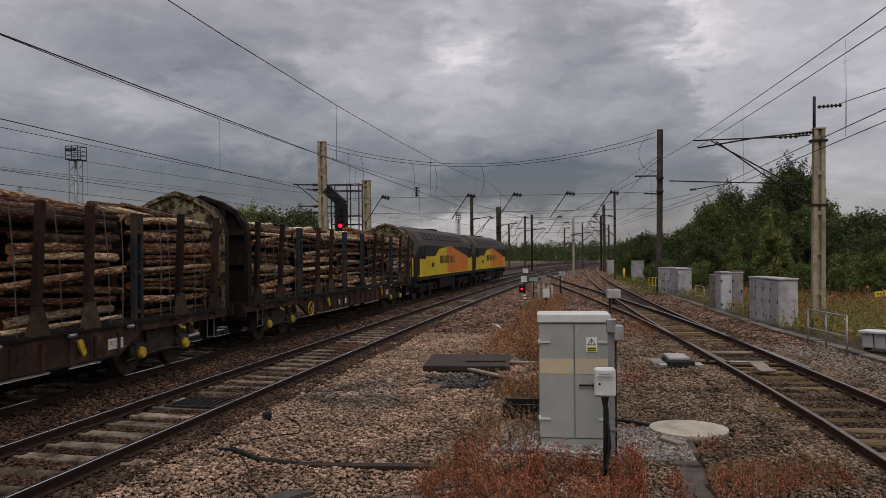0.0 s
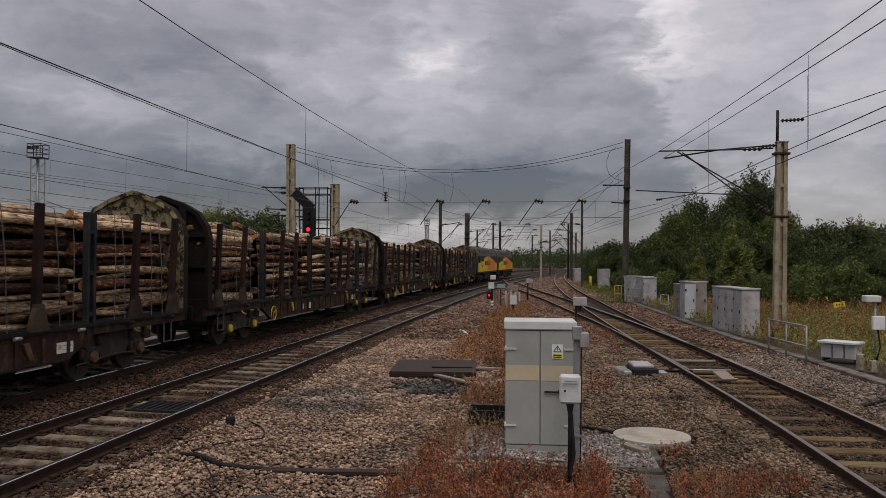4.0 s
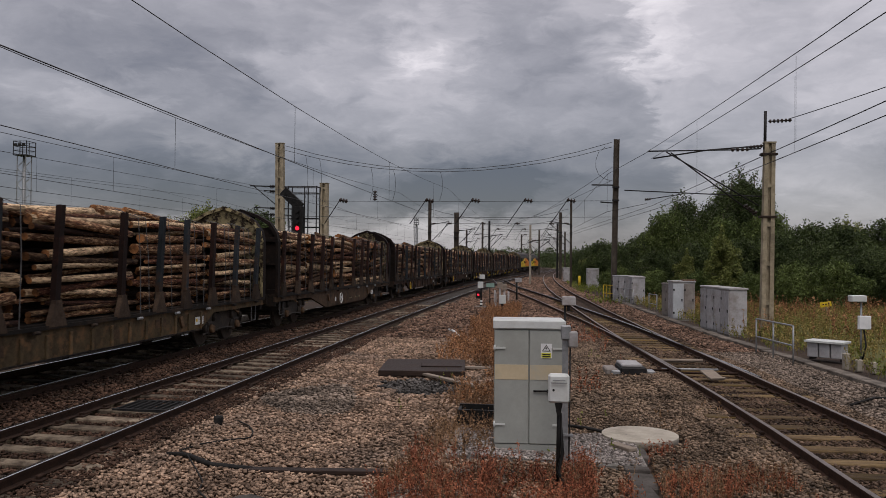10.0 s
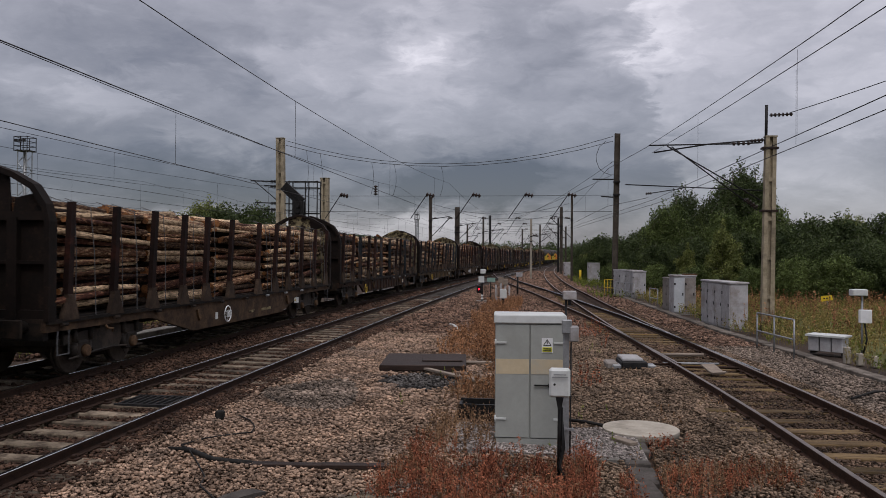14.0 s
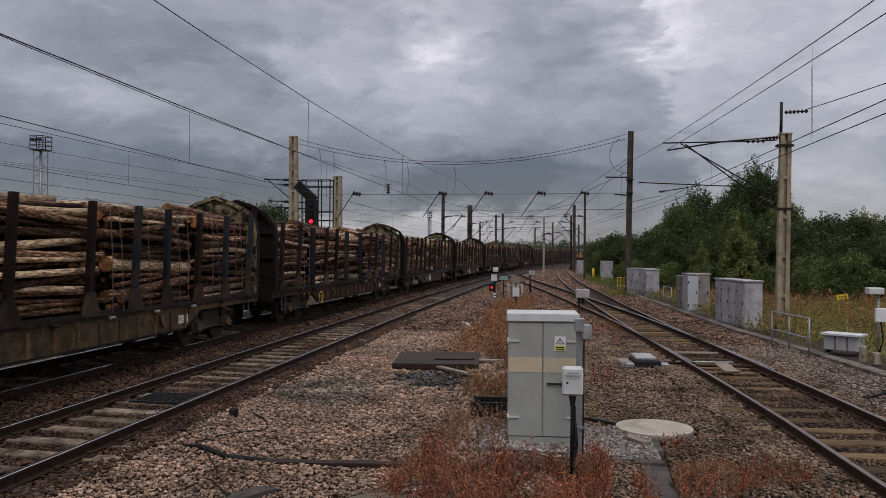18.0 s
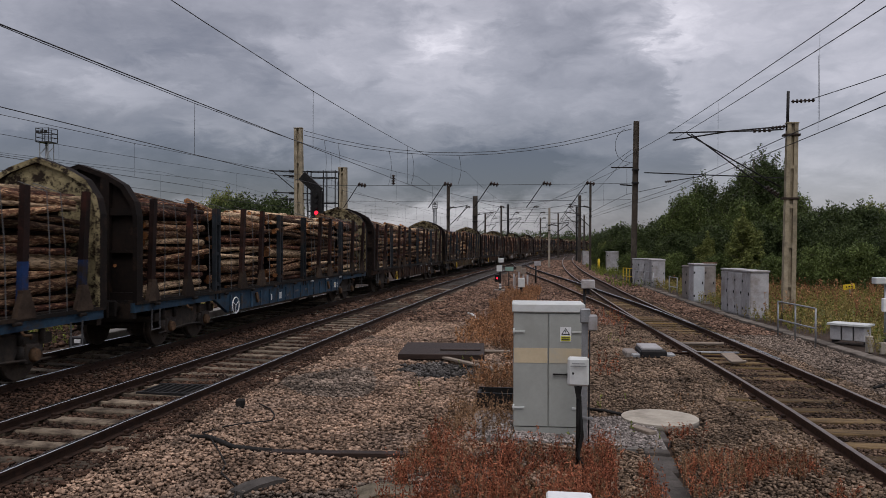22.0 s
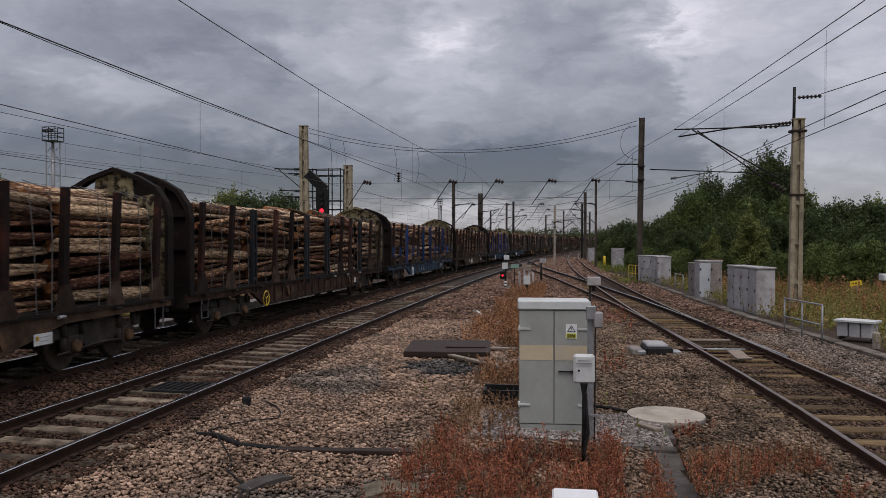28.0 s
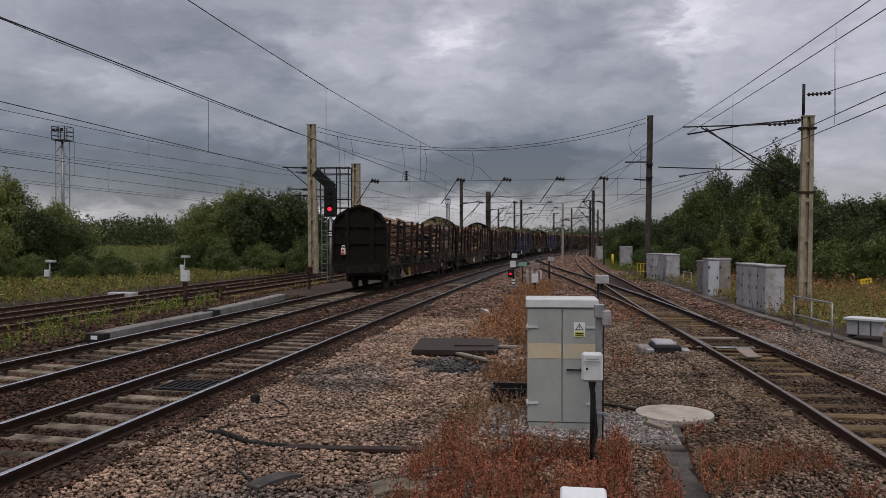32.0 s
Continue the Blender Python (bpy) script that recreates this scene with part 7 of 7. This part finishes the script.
rg = np.random.default_rng(21)
patch = patchy(1.7, -0.12, 1.0)
edge = patchy(0.9, 0.12, 2.0)


def red_area(x, y):
    if 1.06 + (y - 8) * 0.05 < x < 1.36 + (y - 8) * 0.05 or (-0.62 < x < 0.45 and y > 10.72):
        return False
    core = -1.75 + max(0, y - 9.3) * 0.35 < x < 1.3 and y < 9.95
    return (core and patch(x, y)) or (x > 1.35 and y < 11.5 and edge(x, y))


clump = patchy(2.6, 0.05, 6.0)
weeds("red_weeds", scatter(rg, 4600, -1.9, 1.3, 5.4, 10.5, lambda x, y: red_area(x, y) and clump(x, y)), M_REDWEED, 0.37, 32, 0.0155, 1, "thick rust-red dying weeds on the ballast")
weeds("red_weeds", scatter(rg, 3200, -1.9, 1.3, 5.4, 10.6, lambda x, y: red_area(x, y) and not clump(x, y)), M_REDWEED, 0.2, 26, 0.0145, 40, "low rust-red weeds between the taller clumps")
weeds("red_weeds", scatter(rg, 1500, 1.35, 3.0, 5.4, 11.2, red_area), M_REDWEED, 0.21, 22, 0.0155, 41, "low rust-red weeds beside the slab path")
weeds("red_weeds", scatter(rg, 2300, -1.9, 3.0, 5.4, 10.6, red_area), M_TANWEED, 0.3, 24, 0.014, 7, "tan seed heads among the red weeds")
tan = patchy(0.5, -0.12, 5.0)
strip = lambda x, y: (-1.5 if y < 17 else -1.6 if y < 19.9 else -2.6) < x < -0.75 and tan(x, y)
weeds("brown_weeds", scatter(rg, 3600, -3.2, -0.6, 14.0, 44, strip), M_ORANGEWEED, 0.42, 16, 0.032, 2, "brown seeding weeds between the tracks")
weeds("brown_weeds", scatter(rg, 900, -1.6, -0.5, 10.2, 20, lambda x, y: tan(x, y) and not (-0.62 < x and 10.6 < y < 11.5)), M_TANWEED, 0.32, 14, 0.022, 3, "brown seeding weeds beside the cabinet")
weeds("red_weeds", scatter(rg, 420, 0.4, 2.2, 15.5, 30, patchy(0.6, 0.18, 8.0)), M_REDWEED, 0.4, 16, 0.03, 4, "rust-red weeds behind the cabinet")
weeds("green_weeds", scatter(rg, 330, -3.0, 2.6, 9.0, 22, patchy(0.8, 0.3, 12.0)), M_GREENGR, 0.22, 12, 0.022, 5, "small green weeds on the ballast")
weeds("green_weeds", scatter(rg, 300, 2.0, 3.4, 12.0, 20, patchy(0.8, 0.2, 14.0)), M_TANWEED, 0.16, 10, 0.02, 6, "small dry weeds near the side track")
# grass beyond the trough on the cabinets' side
rightg = lambda x, y: x > TR(max(10, min(y, 79)))[0].x + 0.45 and (x - 8.0) ** 2 + (y - 22.4) ** 2 > 1.7
weeds("rough_grass", scatter(rg, 15000, 6, 26, 16, 58, rightg), M_GRASS, 0.5, 10, 0.042, 8, "rough yellow-green grass beyond the trough", "grass")
weeds("rough_grass", scatter(rg, 5200, 6, 26, 16, 58, rightg), M_GREENGR, 0.36, 10, 0.042, 9, "green weeds in the rough grass", "grass")
weeds("rusty_docks", scatter(rg, 3600, 7.5, 26, 27, 58, lambda x, y: rightg(x, y) and patchy(0.25, -0.02, 3.0)(x, y)), M_ORANGEWEED, 0.8, 14, 0.05, 10, "rusty-brown seeding docks in the grass")
weeds("rough_grass", scatter(rg, 1500, 3.6, 6.6, 42, 95, patchy(0.3, 0.0, 33.0)), M_GREENGR, 0.4, 9, 0.06, 18, "green weeds beside the far cabinets", "grass")
# grass beyond the sidings and weeds in them
leftg = lambda x, y: x < main_line(-21.9, y)[0].x
weeds("rough_grass", scatter(rg, 7000, -48, -21, 22, 60, leftg), M_GRASS, 0.45, 8, 0.075, 11, "rough dry grass beyond the sidings", "grass")
weeds("rough_grass", scatter(rg, 4500, -48, -21, 22, 60, leftg), M_GREENGR, 0.45, 8, 0.075, 12, "green weeds beyond the sidings", "grass")
weeds("siding_weeds", scatter(rg, 800, -15.7, -12.6, 14, 32, patchy(0.5, 0.0, 4.0)), M_GREENGR, 0.42, 12, 0.04, 13, "yellow-green weeds between the beam and the siding")
weeds("siding_weeds", scatter(rg, 380, -19, -13, 12, 45, patchy(0.5, 0.1, 9.0)), M_GRASS, 0.35, 10, 0.04, 14, "dry weeds in the siding")


# ---- ballast: angular stones, each with its own edges ----
def ballast(name, x0, x1, y0, y1, pitch, size, material, seed, label, keep=None, z=-0.205, rough=0.036):
    rng = np.random.default_rng(seed)
    nx, ny = int((x1 - x0) / pitch), int((y1 - y0) / pitch)
    gx, gy = np.meshgrid(np.linspace(x0, x1, nx), np.linspace(y0, y1, ny))
    p = np.c_[gx.ravel(), gy.ravel()] + rng.uniform(-0.55, 0.55, (nx * ny, 2)) * pitch
    if keep is not None:
        p = p[keep(p[:, 0], p[:, 1])]
    n = len(p)
    cube = np.array([(x, y, zz) for zz in (-1, 1) for y in (-1, 1) for x in (-1, 1)], float)
    cube = cube[None] * rng.uniform(0.45, 1.0, (n, 8, 3))
    cube *= rng.uniform(0.6, 1.25, (n, 1, 1)) * np.stack([rng.uniform(0.7, 1.3, n), rng.uniform(0.6, 1.1, n), rng.uniform(0.34, 0.66, n)], 1)[:, None]
    a, b = rng.uniform(0, 6.28, n), rng.normal(scale=0.42, size=n)
    ca, sa, cb, sb = np.cos(a), np.sin(a), np.cos(b), np.sin(b)
    x, y, zz = cube[..., 0], cube[..., 1], cube[..., 2]
    y, zz = y * cb[:, None] - zz * sb[:, None], y * sb[:, None] + zz * cb[:, None]
    x, y = x * ca[:, None] - y * sa[:, None], x * sa[:, None] + y * ca[:, None]
    v = np.stack([x, y, zz], -1) * size
    v[..., 0] += p[:, 0, None]
    v[..., 1] += p[:, 1, None]
    v[..., 2] += (z + rng.uniform(-rough, rough, n) + 0.02 * np.sin(p[:, 0] * 1.7 + p[:, 1] * 0.9))[:, None]
    quad = np.array([(0, 2, 3, 1), (4, 5, 7, 6), (0, 1, 5, 4), (2, 6, 7, 3), (0, 4, 6, 2), (1, 3, 7, 5)])
    q = (quad[None] + 8 * np.arange(n)[:, None, None]).reshape(-1, 4)
    ob = new(name, soup(name, v.reshape(-1, 3), q, material))
    return tagged(ob, label, "ballast", kind="stuff")


def line_x(line, ys):
    t = np.arange(-6, 200, 1.0)
    return np.interp(ys, t, [line(s)[0].x for s in t])


def off_things(x, y):
    """Clear of the cabinet's slab, the manhole and the slab path."""
    slab = (x > -1.1) & (x < 1.4) & (y > 10.3) & (y < 12.0)
    lidr = (x - 1.64) ** 2 + (y - 11.95) ** 2 < 0.33
    walkw = (np.abs(x - 1.2 - (y - 8) * 0.06) < 0.2) & (y < 11.4)
    return ~(slab | lidr | walkw)


nearx = lambda y: np.interp(y, np.arange(-6, 300, 2.0), [main_line(NEAR_X, s)[0].x for s in np.arange(-6, 300, 2.0)])
curvx = lambda y: line_x(CURVE_LINE, y)
trainx = lambda y: nearx(y) + TRAIN_X - NEAR_X
grey = lambda x, y: np.array([noise.noise((a * 0.35, b * 0.35, 7.0)) for a, b in zip(x, y)])
oily = lambda x, y: np.exp(-((x + 2.3) / 0.95) ** 2 - ((y - 16.2) / 1.1) ** 2) + np.array([0.45 * noise.noise((a * 1.6, b * 1.6, 2.0)) for a, b in zip(x, y)]) > 0.42
mid = lambda x, y: (x > nearx(y) + 0.95) & (x < 0.45) & off_things(x, y)
dirty = lambda x, y: (x >= 0.45) & (x < curvx(y) - 1.45) & off_things(x, y)
ballast("ballast_stones", -6.6, 3.2, 5.4, 14, 0.037, 0.0275, M_BALLAST, 1, "pinkish-brown angular ballast stones between the tracks", lambda x, y: mid(x, y) & (grey(x, y) < 0.27) & ~oily(x, y))
ballast("grey_ballast_stones", -6.6, 3.2, 5.4, 14, 0.037, 0.0275, M_GREYST, 2, "grey ballast stones in patches between the tracks", lambda x, y: mid(x, y) & (grey(x, y) >= 0.27) & ~oily(x, y))
ballast("ballast_stones", -6.6, 3.2, 14, 26, 0.052, 0.037, M_BALLAST, 3, "pinkish-brown angular ballast stones between the tracks", lambda x, y: mid(x, y) & (grey(x, y) < 0.27) & ~oily(x, y))
ballast("grey_ballast_stones", -6.6, 3.2, 14, 26, 0.052, 0.037, M_GREYST, 4, "grey ballast stones in patches between the tracks", lambda x, y: mid(x, y) & (grey(x, y) >= 0.27) & ~oily(x, y))
ballast("ballast_stones", -6.6, 3.2, 26, 60, 0.1, 0.06, M_FARST, 5, "reddish-brown ballast further down the line", lambda x, y: (x > nearx(y) + 0.95) & (x < curvx(y) - 1.3))
ballast("oily_ballast_stones", -4.5, -0.5, 13.5, 19, 0.055, 0.035, M_OILST, 21, "dark oily ballast stones beside the cover board", lambda x, y: oily(x, y) & off_things(x, y))
ballast("dirty_ballast_stones", 0.4, 3.2, 5.4, 14, 0.032, 0.0225, M_DIRTST, 31, "small dirty brown ballast stones beside the side track", dirty)
ballast("dirty_ballast_stones", 0.4, 3.2, 14, 26, 0.045, 0.031, M_DIRTST, 32, "small dirty brown ballast stones beside the side track", dirty)
ballast("slab_gravel", -1.08, 1.4, 10.32, 11.98, 0.034, 0.022, M_PALEGR, 6, "pale loose gravel strewn on the cabinet's slab", lambda x, y: ~((np.abs(x + 0.085) < 0.52) & (y > 10.8) & (y < 11.5)), -0.148, 0.008)
# in and beside the near track
inner = lambda x, y, c: np.abs(x - c(y)) < 0.70
ballast("track_ballast", -8, -5, 5.6, 22, 0.05, 0.03, M_BROWNST, 7, "dark rusty ballast between the near rails", lambda x, y: inner(x, y, nearx), -0.185, 0.02)
ballast("track_ballast", -8, -5, 5.6, 30, 0.045, 0.028, M_BROWNST, 8, "rusty ballast shoulder of the near track", lambda x, y: (x > nearx(y) + 0.82) & (x < nearx(y) + 1.35), -0.165, 0.02)
six = lambda x, y: (x > trainx(y) + 0.85) & (x < nearx(y) - 0.85)
ballast("six_foot_ballast", -9.6, -7, 7, 26, 0.058, 0.034, M_BROWNST, 9, "rusty brown ballast between the two main tracks", six, -0.165, 0.03)
ballast("six_foot_ballast", -9.6, -5, 26, 60, 0.15, 0.085, M_BROWNST, 10, "rusty brown ballast between the two main tracks", six, -0.2, 0.03)
ballast("track_ballast", -11.6, -8, 12, 40, 0.1, 0.058, M_BROWNST, 11, "dark ballast between the far main rails", lambda x, y: inner(x, y, trainx), -0.21, 0.02)
ballast("track_ballast", -12.6, -10, 12, 40, 0.1, 0.055, M_GREYST, 12, "grey ballast shoulder beside the concrete beams", lambda x, y: (x < trainx(y) - 0.9) & (x > trainx(y) - 1.8), -0.22, 0.03)
# the side track
side = lambda x, y: (np.abs(x - curvx(y)) < 1.5) & ~(np.abs(np.abs(x - curvx(y)) - 0.75) < 0.08)
ballast("side_ballast", 1.5, 7, 8, 20, 0.038, 0.026, M_SIDEST, 13, "dirty brown ballast in the side track", lambda x, y: side(x, y) & (np.abs(x - curvx(y)) < 0.7), -0.188, 0.022)
ballast("side_ballast", 1.5, 7, 8, 24, 0.038, 0.027, M_DIRTST, 33, "dirty ballast over the sleeper ends of the side track", lambda x, y: side(x, y) & (np.abs(x - curvx(y)) > 0.8), -0.158, 0.022)
ballast("side_ballast", 0.5, 7, 20, 40, 0.065, 0.04, M_SIDEST, 14, "dirty ballast in the turnout", side, -0.19, 0.022)
trx = lambda y: line_x(lambda s: TR(max(10, min(s, 79))), y)
ballast("cess_ballast", 4.5, 9, 10, 24, 0.05, 0.033, M_GREYST, 15, "grey ballast between the side track and the trough", lambda x, y: (x > curvx(y) + 1.4) & (x < trx(y) - 0.15), -0.23, 0.03)
ballast("cess_ballast", 3, 9, 24, 60, 0.1, 0.055, M_FARST, 16, "pinkish ballast between the side track and the trough", lambda x, y: (x > curvx(y) + 1.3) & (x < trx(y) - 0.15), -0.24, 0.03)
ballast("siding_ballast", -22, -12.5, 12, 36, 0.13, 0.062, M_BROWNST, 17, "dirty ballast of the sidings", lambda x, y: x < trainx(y) - 2.6, -0.26, 0.03)
ballast("ballast_stones", -12, 7.5, -6, 5.4, 0.13, 0.075, M_BALLAST, 18, "ballast stones about the platform end", lambda x, y: ~((np.abs(np.abs(x - curvx(y)) - 0.75) < 0.09) | (np.abs(np.abs(x - nearx(y)) - 0.77) < 0.09) | (np.abs(np.abs(x - trainx(y)) - 0.78) < 0.09)), -0.235, 0.03)
ballast("track_ballast", -8, -3.5, 22, 48, 0.1, 0.055, M_BROWNST, 22, "dark rusty ballast between the near rails", lambda x, y: inner(x, y, nearx), -0.185, 0.02)

ballast("far_ballast", -6, 9, 60, 130, 0.2, 0.12, M_FARST, 42, "reddish ballast about the junction down the line", lambda x, y: (x > nearx(y) + 1.0) & (x < curvx(y) + 2.6), -0.27, 0.04)
ballast("six_foot_ballast", -12, 2, 60, 140, 0.25, 0.14, M_BROWNST, 43, "rusty brown ballast of the main line in the distance", lambda x, y: (x > trainx(y) - 1.4) & (x < nearx(y) + 1.0), -0.3, 0.04)


def motions():
    """Key the train: every vehicle runs along its track, every stack rides on its wagon, the wheels turn."""
    times = [i * 1.0 for i in range(33)]
    for ob, behind, half, at in MOVERS:
        walk(ob, [(t, rail_pose(train_s(t) - behind, half) @ at) for t in times])
    wheels = [o for o in scene.objects if o.name.split(".")[0] == "wheelset"]
    spin = []
    for i in range(0, 32 * FPS + 1):
        t = i / FPS
        spin.append((t, Matrix.Rotation(-(train_s(t) - train_s(0)) / 0.46, 4, "X")))
    walk(wheels[0], spin)
    first_keys = wheels[0].animation_data
    for o in wheels[1:]:
        o.rotation_mode = "QUATERNION"
        keys = o.animation_data_create()
        keys.action = first_keys.action
        keys.action_slot = first_keys.action_slot


motions()
